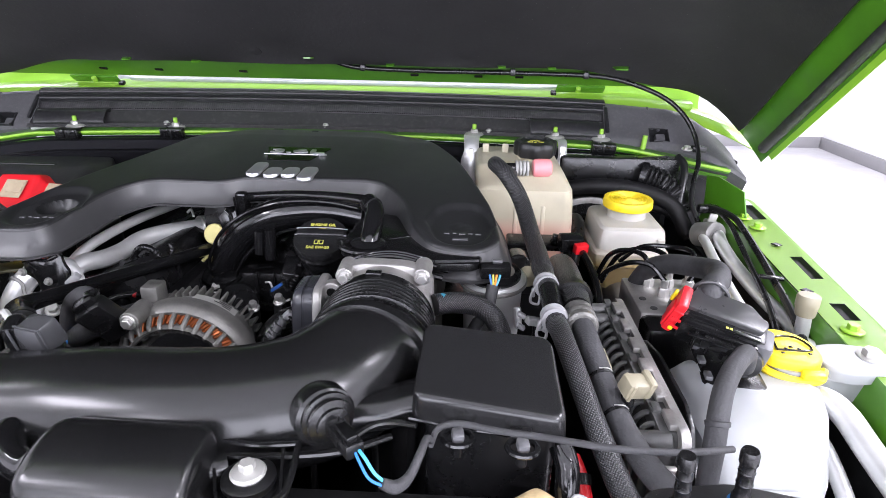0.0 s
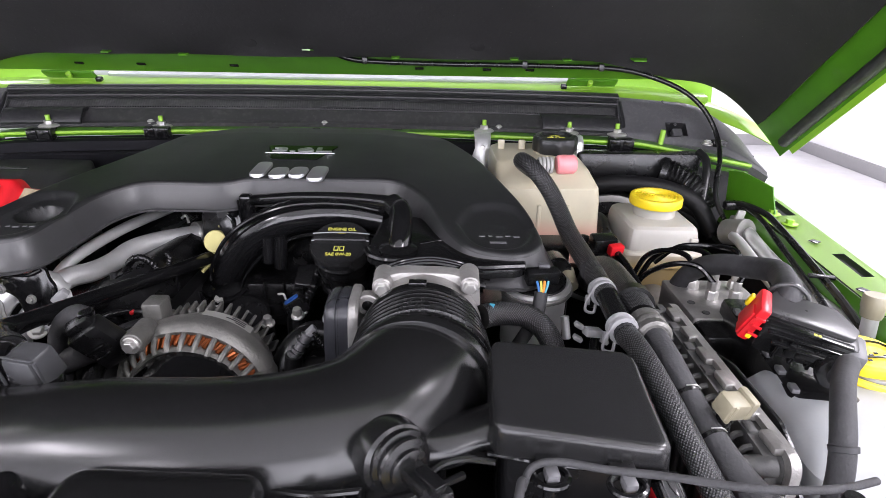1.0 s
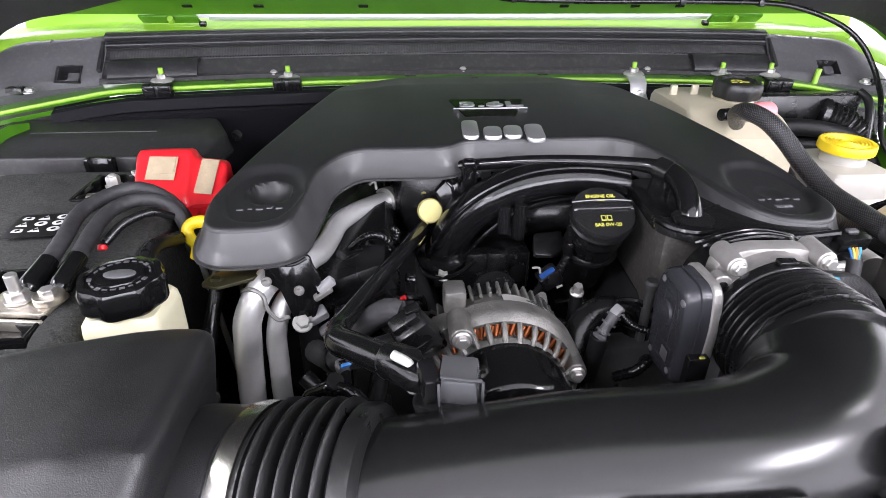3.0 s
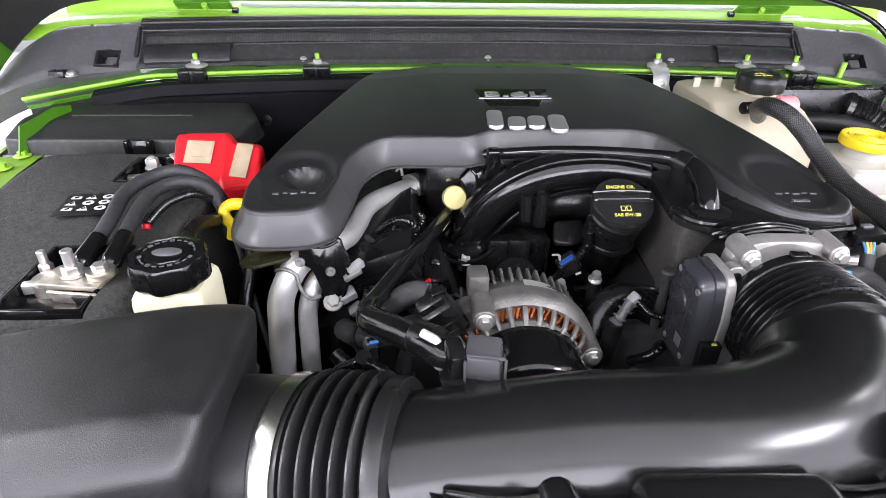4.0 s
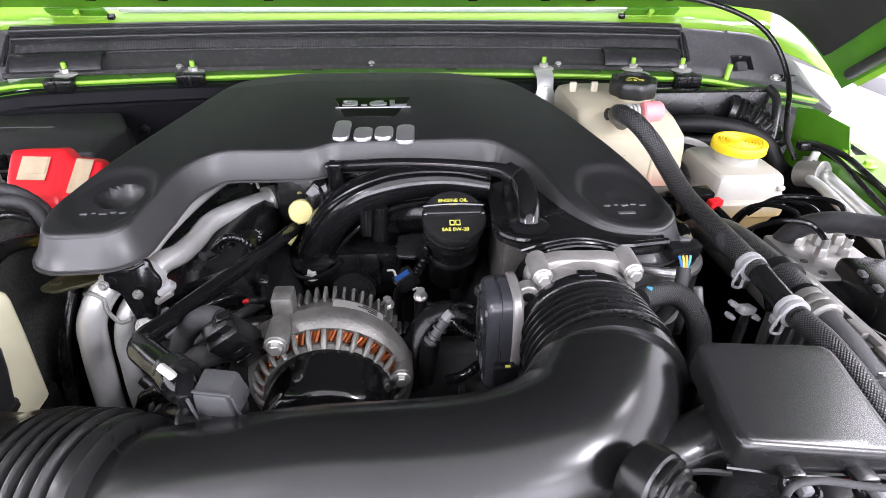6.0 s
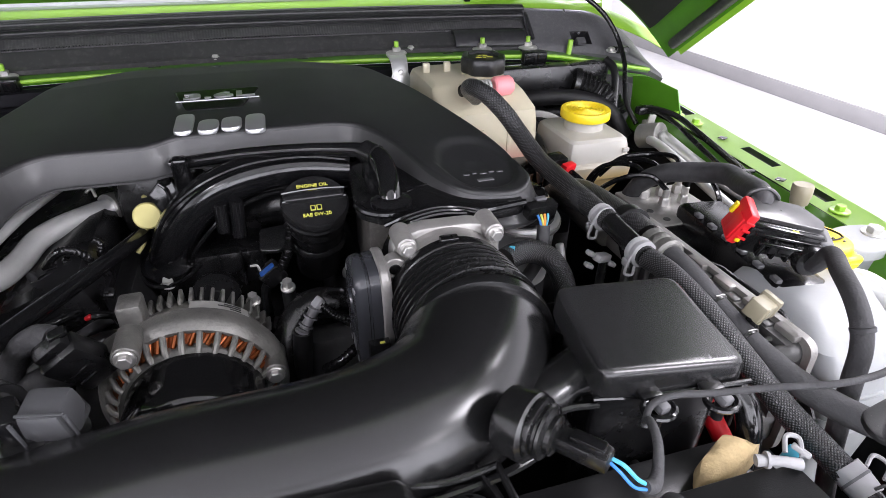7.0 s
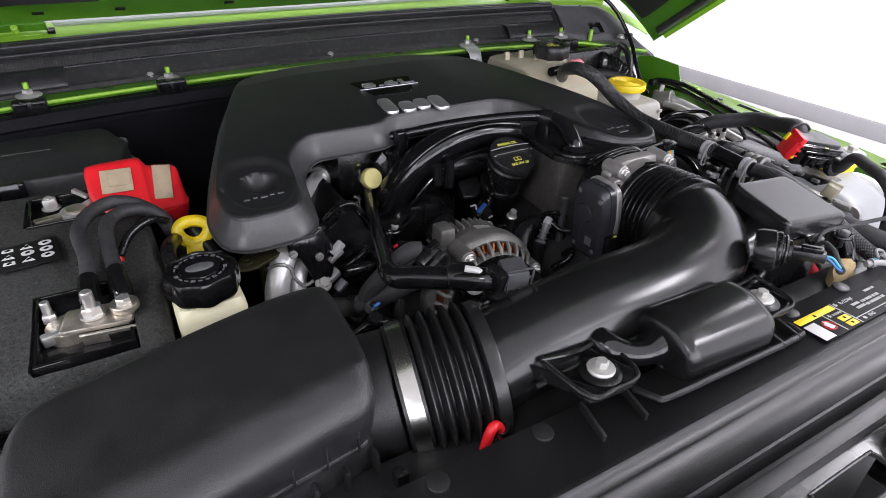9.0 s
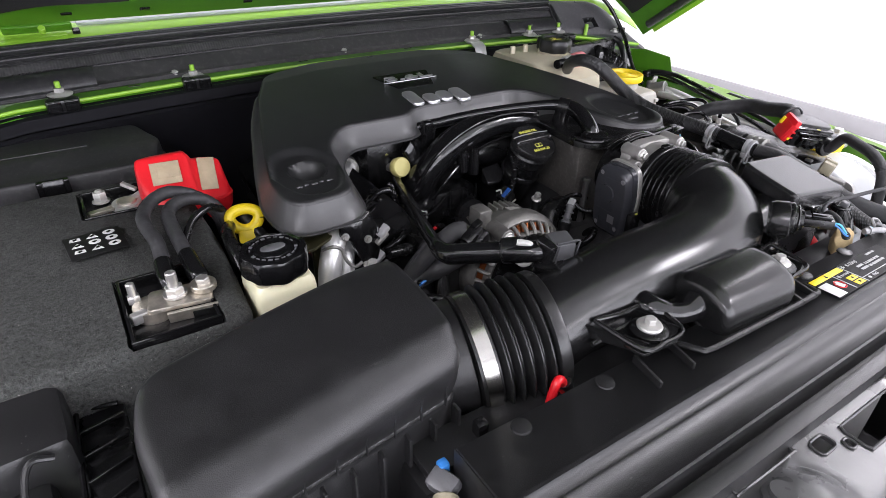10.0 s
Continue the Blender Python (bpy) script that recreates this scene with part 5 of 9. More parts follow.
# mounting brackets, bolts and resonator in front of the duct
for bx, sgn in ((-0.085, -1), (0.105, 1)):
    by = 0.383
    br = part("mount_bracket", prism(rounded([(bx - 0.024, by - 0.017), (bx + 0.020, by - 0.019), (bx + 0.026, by - 0.008), (bx + 0.022, by + 0.026), (bx - 0.03, by + 0.028)], 0.006), 1.0225, 1.0255, 0.001), DUCT, duct)
    part("bracket_rim", tube([(bx - 0.036, by + 0.028, 1.036), (bx - 0.024, by - 0.016, 1.031), (bx, by - 0.0185, 1.030), (bx + 0.02, by - 0.018, 1.031), (bx + 0.026, by - 0.006, 1.032), (bx + 0.024, by + 0.026, 1.036)], 0.0022, 8, 5), DUCT, br)
    part("bracket_rim", tube([(bx - 0.036, by + 0.027, 1.037), (bx - 0.005, by + 0.022, 1.036), (bx + 0.024, by + 0.025, 1.036)], 0.002, 8, 5), DUCT, br)
    ox_ = 0.0 if sgn > 0 else -0.012
    corners = [V(bx - 0.040 + ox_, by + 0.040, 1.034), V(bx + 0.010 + ox_, by + 0.044, 1.036), V(bx + 0.024, by - 0.012, 1.032), V(bx - 0.016, by - 0.014, 1.032)]
    for a_, b_ in ((0, 1), (1, 2), (3, 0)):
        part("tray_wall", sheet([[corners[a_], corners[a_] - V(0, 0, 0.012)], [corners[b_], corners[b_] - V(0, 0, 0.012)]], 0.0018), DUCT, br)
    part("tray_floor", sheet([[corners[0] - V(0, 0, 0.011), corners[1] - V(0, 0, 0.011)], [corners[3] - V(0, 0, 0.009), corners[2] - V(0, 0, 0.009)]], 0.0015), DUCT, br)
    part("isolator", lathe([(0, 0), (0.015, 0), (0.0165, 0.003), (0.0165, 0.006), (0.013, 0.008), (0, 0.008)], (bx, by, 1.0255), (0, 0, 1), 24), RUBBER, br)
    part("mount_bolt", join(lathe([(0, 0), (0.0105, 0), (0.011, 0.0015), (0.010, 0.003), (0.0055, 0.004), (0, 0.004)], (bx, by, 1.0335), (0, 0, 1), 28), hexa((bx, by, 1.037), (bx, by, 1.0425), 0.0052)), BOLTW, br, "pale coated flange bolt")
res_o = [(-0.024, 0.351), (0.072, 0.346), (0.080, 0.352), (0.080, 0.400), (0.074, 0.408), (-0.016, 0.414), (-0.024, 0.406)]
part("resonator", moulding(rounded(res_o, 0.011, 5), lambda x, y: 1.056 - 11.0 * (y - 0.386) ** 2, 0.010, 0.004, 0.028, 0.0, 0.002), DUCT, duct, "satin black resonator box")
part("resonator_neck", tube([(-0.018, 0.386, 1.030), (-0.034, 0.386, 1.027), (-0.048, 0.391, 1.028), (-0.060, 0.401, 1.031), (-0.062, 0.412, 1.032)], [0.016, 0.011, 0.0105, 0.012, 0.012], 16), GLOSS, duct)
part("resonator_neck", tube([(0.07, 0.392, 1.026), (0.078, 0.393, 1.026), (0.086, 0.397, 1.026)], 0.010, 12), DUCT, duct)
# round port with a grommet on the elbow
part("port", lathe([(0.018, 0), (0.0195, 0.004), (0.0195, 0.016), (0.017, 0.018), (0, 0.018)], (0.139, 0.421, 1.056), (0.55, -0.8, 0.12), 30), DUCT, duct)
# link to the square box
part("box_link", tube([(0.150, 0.452, 1.030), (0.172, 0.450, 1.033), (0.192, 0.455, 1.036), (0.212, 0.460, 1.038)], [0.020, 0.0175, 0.0165, 0.0185], 18, 6, 0.85), DUCT, duct)
part("link_rim", tube([(0.158, 0.417, 1.030), (0.170, 0.430, 1.033), (0.184, 0.434, 1.035), (0.203, 0.430, 1.037)], 0.0024, 8), DUCT, duct)
part("link_web", sheet([[(0.158, 0.417, 1.030), (0.158, 0.44, 1.030)], [(0.170, 0.430, 1.033), (0.170, 0.45, 1.033)], [(0.184, 0.434, 1.035), (0.184, 0.455, 1.035)], [(0.203, 0.430, 1.037), (0.203, 0.455, 1.037)]], 0.002), DUCT, duct)

sensor = thing("air_temperature_sensor", (0.15, 0.40, 1.04), "black plug-in air sensor with a blue and grey lead", "sensor")
SA = V(0.60, -0.79, 0.05).normalized()
SP = V(0.148, 0.408, 1.0595)
part("grommet", lathe([(0, 0), (0.0165, 0), (0.0175, 0.0025), (0.0172, 0.004), (0.0145, 0.005), (0.0145, 0.0065), (0.0155, 0.0075), (0.0150, 0.009), (0.011, 0.0105), (0.011, 0.013), (0.009, 0.014), (0, 0.014)], SP, SA, 30), RUBBER, sensor)
part("plug", moved(rbox((0, 0, 0.027), (0.012, 0.010, 0.030), 0.002), Matrix.Translation(SP) @ SA.to_track_quat("Z", "Y").to_matrix().to_4x4()), BLACK, sensor)
part("latch", moved(rbox((0, 0.0065, 0.030), (0.007, 0.004, 0.018), 0.001), Matrix.Translation(SP) @ SA.to_track_quat("Z", "Y").to_matrix().to_4x4()), GLOSS, sensor)
e_ = SP + SA * 0.040
part("blue_wire", tube([e_, e_ + V(0.004, -0.006, -0.003), e_ + V(0.010, -0.011, -0.010), e_ + V(0.018, -0.012, -0.014)], 0.0009, 8), BLUE, sensor, "blue wire")
part("cyan_wire", tube([e_ + V(0.002, 0.001, 0), e_ + V(0.007, -0.005, -0.001), e_ + V(0.013, -0.009, -0.008), e_ + V(0.02, -0.010, -0.014)], 0.0011, 8), CYAN, sensor, "light blue wire")
part("taped_lead", tube([e_ + V(0.017, -0.011, -0.013), e_ + V(0.025, -0.008, -0.018), e_ + V(0.032, -0.001, -0.016), e_ + V(0.037, 0.009, -0.009), e_ + V(0.040, 0.020, -0.007), e_ + V(0.043, 0.027, -0.014)], [0.0032, 0.0042, 0.003, 0.0026, 0.0024, 0.0022], 10), TAPE, sensor, "grey cloth taped lead")

# the small pipe fitting on top of the duct
fit_ = thing("breather_fitting", (-0.09, 0.485, 1.05), "black breather elbow clipped to the duct", "fitting")
part("elbow_block", rbox((-0.094, 0.489, 1.059), (0.026, 0.024, 0.024), 0.0025, (12, 0, -12), 0.85), GLOSSG, fit_)
for k in (-0.0125, 0.0125):
    part("block_edge", rbox((-0.094 + k, 0.4770, 1.059), (0.0018, 0.002, 0.022), 0.0006, (12, 0, -12)), GLOSSG, fit_)
part("block_edge", rbox((-0.094, 0.4775, 1.0705), (0.024, 0.002, 0.0018), 0.0006, (12, 0, -12)), GLOSSG, fit_)
part("elbow_face", rbox((-0.112, 0.488, 1.061), (0.012, 0.020, 0.022), 0.004, (12, 0, 14)), GLOSS, fit_)
part("base_ring", lathe([(0, 0), (0.021, 0), (0.0215, 0.003), (0.019, 0.005), (0, 0.006)], (-0.100, 0.486, 1.044), (0, 0.15, 1), 24), BLACK, fit_)
part("ring_clip", tube([(-0.128, 0.520, 1.048), (-0.122, 0.506, 1.040), (-0.118, 0.497, 1.050), (-0.122, 0.497, 1.066), (-0.132, 0.505, 1.068)], 0.0030, 8), PALEC, fit_)
part("breather_pipe", tube([(-0.098, 0.800, 1.004), (-0.118, 0.74, 1.012), (-0.145, 0.66, 1.024), (-0.166, 0.595, 1.034), (-0.172, 0.574, 1.037), (-0.170, 0.560, 1.038), (-0.158, 0.545, 1.043), (-0.138, 0.522, 1.050), (-0.122, 0.500, 1.057), (-0.112, 0.491, 1.060)], [0.0075] * 4 + [0.009, 0.0105, 0.0105, 0.0105, 0.0105, 0.009], 14), GLOSS, fit_, "gloss black breather pipe")
part("pipe_collar", rod((-0.135, 0.521, 1.051), (-0.122, 0.507, 1.056), 0.0125), BLACK, fit_)

# alternator
AX, AZ = -0.046, 0.962
alt = thing("alternator", (AX, 0.62, 0.88), "ribbed cast aluminium alternator with copper windings", "alternator")
part("housing", lathe([(0, 0.0), (0.046, 0.0), (0.0505, 0.002), (0.0505, 0.010)], (AX, 0.584, AZ), (0, 1, 0), 48), ALTM, alt)
part("rim", lathe([(0.0560, 0.003), (0.0570, 0.0), (0.0600, -0.001), (0.0645, 0.003), (0.0660, 0.009), (0.0655, 0.020), (0.0620, 0.022), (0.0600, 0.032), (0.052, 0.052), (0.036, 0.058), (0, 0.058)], (AX, 0.597, AZ), (0, 1, 0), 56), ALTM, alt)
part("windings", lathe([(0.049, 0.0), (0.056, 0.006), (0.058, 0.010)], (AX, 0.5935, AZ), (0, 1, 0), 48), COPPER, alt, "copper windings")
for k in range(22):
    a = radians(15 + 130 * k / 21)
    p, q = radians(15 + 130 * k / 21 + 2), radians(15 + 130 * k / 21 - 2)
    part("copper_turn", rod((AX + 0.050 * math.cos(p), 0.5915, AZ + 0.050 * math.sin(p)), (AX + 0.057 * math.cos(q), 0.599, AZ + 0.057 * math.sin(q)), 0.0019, seg=8), COPPER, alt)
for k in range(17):
    a = radians(-5 + 190 * k / 16)
    part("spoke", tube([(AX + r * math.cos(a), y, AZ + r * math.sin(a)) for r, y in ((0.049, 0.584), (0.054, 0.588), (0.0585, 0.596))], 0.0023, 8, 3), ALTM, alt)
part("inner_ring", lathe([(0.0470, 0.0), (0.0500, -0.001), (0.0515, 0.003), (0.0470, 0.005)], (AX, 0.584, AZ), (0, 1, 0), 44), ALTM, alt)
for k in range(20):
    a = radians(20 + 140 * k / 19)
    part("fin", rbox((AX + 0.0545 * math.cos(a), 0.646, AZ + 0.0545 * math.sin(a)), (0.012, 0.018, 0.0026), 0.0008, (0, -math.degrees(a), 0)), ALTM, alt)
part("post", rbox((-0.082, 0.628, 1.024), (0.018, 0.022, 0.024), 0.003, (0, 0, 0)), ALTM, alt)
part("cheek", rbox((-0.090, 0.608, 1.000), (0.030, 0.028, 0.036), 0.010, (0, -30, 0)), ALTM, alt)
part("rating_label", sheet([[(AX + r_ * math.cos(a), y, AZ + r_ * math.sin(a)) for r_, y in ((0.0620, 0.622), (0.0606, 0.634))] for a in [radians(46 + 4 * i) for i in range(11)]], 0.0006), BOLTW, alt, "pale printed rating label")
for k, w in enumerate((3, 5, 4)):
    part("label_line", sheet([[(AX + r_ * math.cos(a), y, AZ + r_ * math.sin(a)) for r_, y in ((0.0623 - 0.0003 * k, 0.6240 + 0.0030 * k), (0.0622 - 0.0003 * k, 0.6254 + 0.0030 * k))] for a in [radians(52 + 4 * i) for i in range(w)]], 0.0002), CASTD, alt)
for p in ((-0.081, 0.577, 1.020), (0.015, 0.586, 0.973)):
    part("ear", rod(V(p) + V(0, 0.03, 0), V(p), 0.0095), ALTM, alt)
    bolt(alt, p, (0, -1, 0), 0.0052, 0.004, 0.0076, STEEL)
part("pulley_guard", lathe([(0, -0.050), (0.036, -0.050), (0.043, -0.048), (0.0470, -0.043), (0.0485, -0.036), (0.0490, -0.030), (0.0485, 0.0), (0, 0.0)], (AX + 0.002, 0.584, AZ + 0.001), (0, 1, 0), 44), GLOSS, alt, "gloss black pulley guard")
rg = part("regulator_plug", rbox((-0.113, 0.592, 1.014), (0.030, 0.020, 0.044), 0.004, (18, -32, 10)), BLACK, alt)
part("plug_step", rbox((-0.123, 0.586, 1.032), (0.024, 0.014, 0.016), 0.003, (18, -32, 10)), BLACK, rg)
for k in range(4):
    part("plug_rib", rbox((-0.1215 + 0.0048 * k, 0.5805, 1.026 - 0.0062 * k), (0.014, 0.002, 0.0022), 0.0006, (18, -32, 10)), GLOSS, rg)
part("plug_latch", rbox((-0.118, 0.586, 1.044), (0.012, 0.008, 0.005), 0.0015, (18, -20, 10)), GLOSS, rg)
part("plug_cable", tube([(-0.126, 0.596, 1.034), (-0.136, 0.600, 1.034), (-0.150, 0.604, 1.024), (-0.164, 0.612, 1.004), (-0.176, 0.622, 0.978), (-0.184, 0.63, 0.95)], [0.0095, 0.0095, 0.0092, 0.009, 0.009, 0.009], 14), TAPE, rg)
for ob in alt.children:
    if ob.name.split(".")[0] not in ("ear", "bolt", "post", "cheek", "regulator_plug"):
        c = V(AX, 0, AZ) - alt.location
        c.y = 0
        ob.data.transform(Matrix.Translation(c + V(0, 0, -0.005)) @ Matrix.Diagonal((1.08, 1, 1.08, 1)) @ Matrix.Translation(-c))

# ---- battery side ----
# air filter box
AB = rounded([(-0.460, 0.382), (-0.254, 0.412), (-0.246, 0.45), (-0.244, 0.540), (-0.268, 0.546), (-0.456, 0.506), (-0.466, 0.46)], [0.016, 0.012, 0.02, 0.010, 0.016, 0.022, 0.02], 6)


def airbox_z(x, y):
    return 1.0745 - 9.0 * max(0.0, y - 0.515) ** 2 - 0.025 * max(0.0, 0.50 - y) - 0.62 * max(0.0, 0.409 + 0.14 * (x + 0.447) - y) - 0.07 * max(0.0, -0.29 - x)


ab = thing("air_filter_box", (-0.35, 0.47, 0.90), "textured black plastic air filter housing", "air box")
part("lid", moulding(AB, airbox_z, 0.009, 0.005, 0.055, -0.006, 0.002, 0.005, skirt_z=lambda x, y: 1.018), AIRBOX, ab, angle=60)
part("base", prism(rounded([(-0.455, 0.394), (-0.252, 0.420), (-0.240, 0.470), (-0.240, 0.535), (-0.452, 0.500)], 0.02), 0.82, 1.011, 0.003), AIRBOX, ab)
for k in range(9):
    part("rib", rbox((-0.44 + 0.023 * k, 0.3925 + 0.0030 * k, 0.945), (0.003, 0.010, 0.12), 0.001), AIRBOX, ab)
for k in range(8):
    part("lid_rib", rbox((-0.43 + 0.023 * k, 0.3885 + 0.00335 * k, 1.028), (0.0016, 0.0024, 0.022), 0.0006), AIRBOX, ab)
part("outlet", rod((-0.250, 0.478, 0.994), (-0.216, 0.468, 1.000), 0.050, 0.050, 40), AIRBOX, ab)
part("side_frame", rbox((-0.486, 0.490, 0.992), (0.032, 0.155, 0.010), 0.003), BLACK, ab)
part("frame_rim", tube([(-0.502, 0.415, 1.000), (-0.503, 0.49, 1.001), (-0.502, 0.560, 1.001), (-0.500, 0.566, 1.001), (-0.474, 0.560, 1.001)], 0.002, 8), GLOSS, ab)
for k in range(6):
    part("grille_rib", rbox((-0.486, 0.425 + 0.024 * k, 0.999), (0.030, 0.002, 0.008), 0.0008, (20, 0, 32 - 4 * k)), GLOSS, ab)
part("foot", rbox((-0.35, 0.47, 0.68), (0.14, 0.10, 0.29), 0.01), DARK, ab)
part("latch", rbox((-0.246, 0.398, 0.985), (0.010, 0.010, 0.03), 0.002), BLACK, ab)

# battery under a felt sleeve
bat = thing("battery", (-0.47, 0.73, 0.85), "battery wrapped in a grey felt sleeve with cut-outs", "battery")
part("case", prism(rounded([(-0.575, 0.57), (-0.368, 0.57), (-0.362, 0.90), (-0.575, 0.90)], 0.012), 0.84, 1.030, 0.004), BLACK, bat)
TOPO = rounded([(-0.585, 0.563), (-0.360, 0.563), (-0.352, 0.70), (-0.355, 0.905), (-0.585, 0.905)], 0.02, 4)
CUTS = ((-0.451, -0.386, 0.573, 0.668), (-0.462, -0.39, 0.812, 0.880))


def felt_z(x, y):
    z = 1.0405 + 0.0018 * noise.noise(V(x * 16, y * 16, 0)) + 0.0008 * noise.noise(V(x * 60, y * 60, 3))
    for a, b, c, d in CUTS:
        if a - 0.002 < x < b + 0.002 and c - 0.002 < y < d + 0.002:
            z -= 0.022
    return z


part("sleeve", moulding(TOPO, felt_z, 0.014, 0.004, 0.14, 0.002), FELT, bat, "coarse grey felt sleeve", angle=70)
for a, b, c, d in CUTS:
    cx, cy = (a + b) / 2, (c + d) / 2
    part("tray", rbox((cx, cy, 1.0185), (b - a, d - c, 0.003), 0.001), GLOSS, bat)
    for ex, ey, wx, wy in ((cx, c, b - a + 0.004, 0.003), (cx, d, b - a + 0.004, 0.003), (a, cy, 0.003, d - c), (b, cy, 0.003, d - c)):
        part("tray_wall", rbox((ex, ey, 1.029), (wx, wy, 0.026), 0.001), GLOSS, bat)
# warning label with six pictograms
lab = part("warning_label", rbox((-0.459, 0.745, 1.0452), (0.050, 0.048, 0.0010), 0.0003, (0, 0, 6)), LABELK, bat, "black warning label with white pictograms")
for i in range(3):
    for j in range(3):
        c = V(-0.459, 0.745, 1.0458) + V(rotm(0, 0, 6) @ V(-0.0150 + 0.0150 * i, 0.0150 - 0.0130 * j, 0))
        kind_ = ((1, 2, 0), (2, 0, 0), (1, 2, 0))[j][i]
        if kind_ == 0:
            o = disc_pts(0.0052, 16, 1.05, 0.9)
        elif kind_ == 2:
            o = [(-0.0052, -0.004), (0.0052, -0.004), (0, 0.0046)]
        else:
            o = rounded([(-0.005, -0.0028), (0.005, -0.0028), (0.0042, 0.0028), (-0.0042, 0.0028)], 0.001, 2)
        part("pictogram", moved(prism(o, 0, 0.0004, 0), Matrix.Translation(c)), PRINTW, lab)
        part("pictogram_mark", moved(rbox((0, 0, 0.0005), (0.004, 0.003, 0.0004), 0.0002, (0, 0, 30)), Matrix.Translation(c)), BADGE, lab)

# terminals
tn = thing("battery_terminal", (-0.41, 0.625, 1.02), "tarnished battery terminal clamp with a nutted stud", "terminal")
part("post", rod((-0.430, 0.620, 1.018), (-0.430, 0.620, 1.042), 0.0115, 0.0105), BRASS, tn)
part("clamp_ring", lathe([(0.011, 0), (0.016, 0), (0.016, 0.010), (0.011, 0.010)], (-0.430, 0.620, 1.030), (0, 0, 1), 20), BRASS, tn)
part("clamp_ear", rbox((-0.438, 0.612, 1.037), (0.022, 0.008, 0.010), 0.002, (0, 0, 15)), STEEL, tn)
part("clamp_bolt", join(rod((-0.442, 0.634, 1.036), (-0.442, 0.634, 1.057), 0.0035), hexa((-0.442, 0.634, 1.038), (-0.442, 0.634, 1.045), 0.0055)), STEEL, tn)
part("bus_plate", prism(rounded([(-0.436, 0.605), (-0.385, 0.598), (-0.379, 0.628), (-0.430, 0.634)], 0.004), 1.040, 1.044, 0.001), BRASS, tn)
part("bus_fold", rbox((-0.402, 0.597, 1.034), (0.040, 0.003, 0.018), 0.001, (20, 0, -8)), BRASS, tn)
part("sense_block", rbox((-0.392, 0.597, 1.032), (0.022, 0.006, 0.016), 0.001, (20, 0, -8)), BADGE, tn)
part("stud", join(rod((-0.411, 0.618, 1.044), (-0.411, 0.618, 1.067), 0.0045), hexa((-0.411, 0.618, 1.046), (-0.411, 0.618, 1.053), 0.0080), lathe([(0, 0), (0.0098, 0), (0.0098, 0.002), (0, 0.002)], (-0.411, 0.618, 1.0445), (0, 0, 1), 20)), STEEL, tn, "nutted steel stud")
part("lug", rod((-0.388, 0.616, 1.044), (-0.388, 0.616, 1.050), 0.011), BRASS, tn)
part("lug_bolt", hexa((-0.388, 0.616, 1.050), (-0.388, 0.616, 1.055), 0.006), STEEL, tn)

tn2 = thing("battery_terminal", (-0.43, 0.845, 1.02), "bare battery terminal clamp beside the red cover", "terminal")
part("post", rod((-0.420, 0.842, 1.018), (-0.420, 0.842, 1.040), 0.0115, 0.0105), BRASS, tn2)
part("clamp_ring", lathe([(0.011, 0), (0.0155, 0), (0.0155, 0.008), (0.011, 0.008)], (-0.420, 0.842, 1.030), (0, 0, 1), 20), BOLTW, tn2)
part("strap", rbox((-0.442, 0.838, 1.035), (0.036, 0.009, 0.004), 0.001, (0, 0, 12)), BRASS, tn2)
part("strap", rbox((-0.405, 0.852, 1.040), (0.034, 0.008, 0.004), 0.001, (0, -15, 25)), BOLTW, tn2)
part("strap_hook", rbox((-0.413, 0.862, 1.047), (0.018, 0.006, 0.004), 0.001, (0, 20, -40)), BOLTW, tn2)
bolt(tn2, (-0.444, 0.868, 1.033), (0, 0, 1), 0.0075, 0.010, 0.0095, BOLTW, stud=0.004)

red = thing("terminal_cover", (-0.36, 0.86, 1.03), "bright red plastic terminal cover with two tan stickers", "terminal cover")
RO = rounded([(-0.402, 0.820), (-0.388, 0.806), (-0.328, 0.804), (-0.309, 0.818), (-0.312, 0.874), (-0.388, 0.870), (-0.404, 0.854)], 0.009, 4)


def red_z(x, y):
    return 1.080 - 0.85 * max(0.0, 0.852 - y) - 0.012 * sstep(-0.349, -0.340, x) - 0.25 * max(0.0, y - 0.852) - 0.15 * max(0.0, x + 0.335)


part("shell", moulding(RO, red_z, 0.006, 0.004, 0.030, 0.002, skirt_z=lambda x, y: 1.033), RED, red, angle=50)
for sx_, sy_, w_, h_, lbl in ((-0.374, 0.834, 0.031, 0.028, "creased tan paper sticker"), (-0.371, 0.836, 0.022, 0.020, ""), (-0.330, 0.836, 0.019, 0.042, "tan paper sticker")):
    part("sticker", rbox((sx_, sy_ - 0.0008, red_z(sx_, sy_) + (0.0012 if lbl else 0.0024)), (w_, h_, 0.001), 0.0004, (40.4, 0 if sx_ < -0.35 else 5, -6)), TAN, red, lbl)

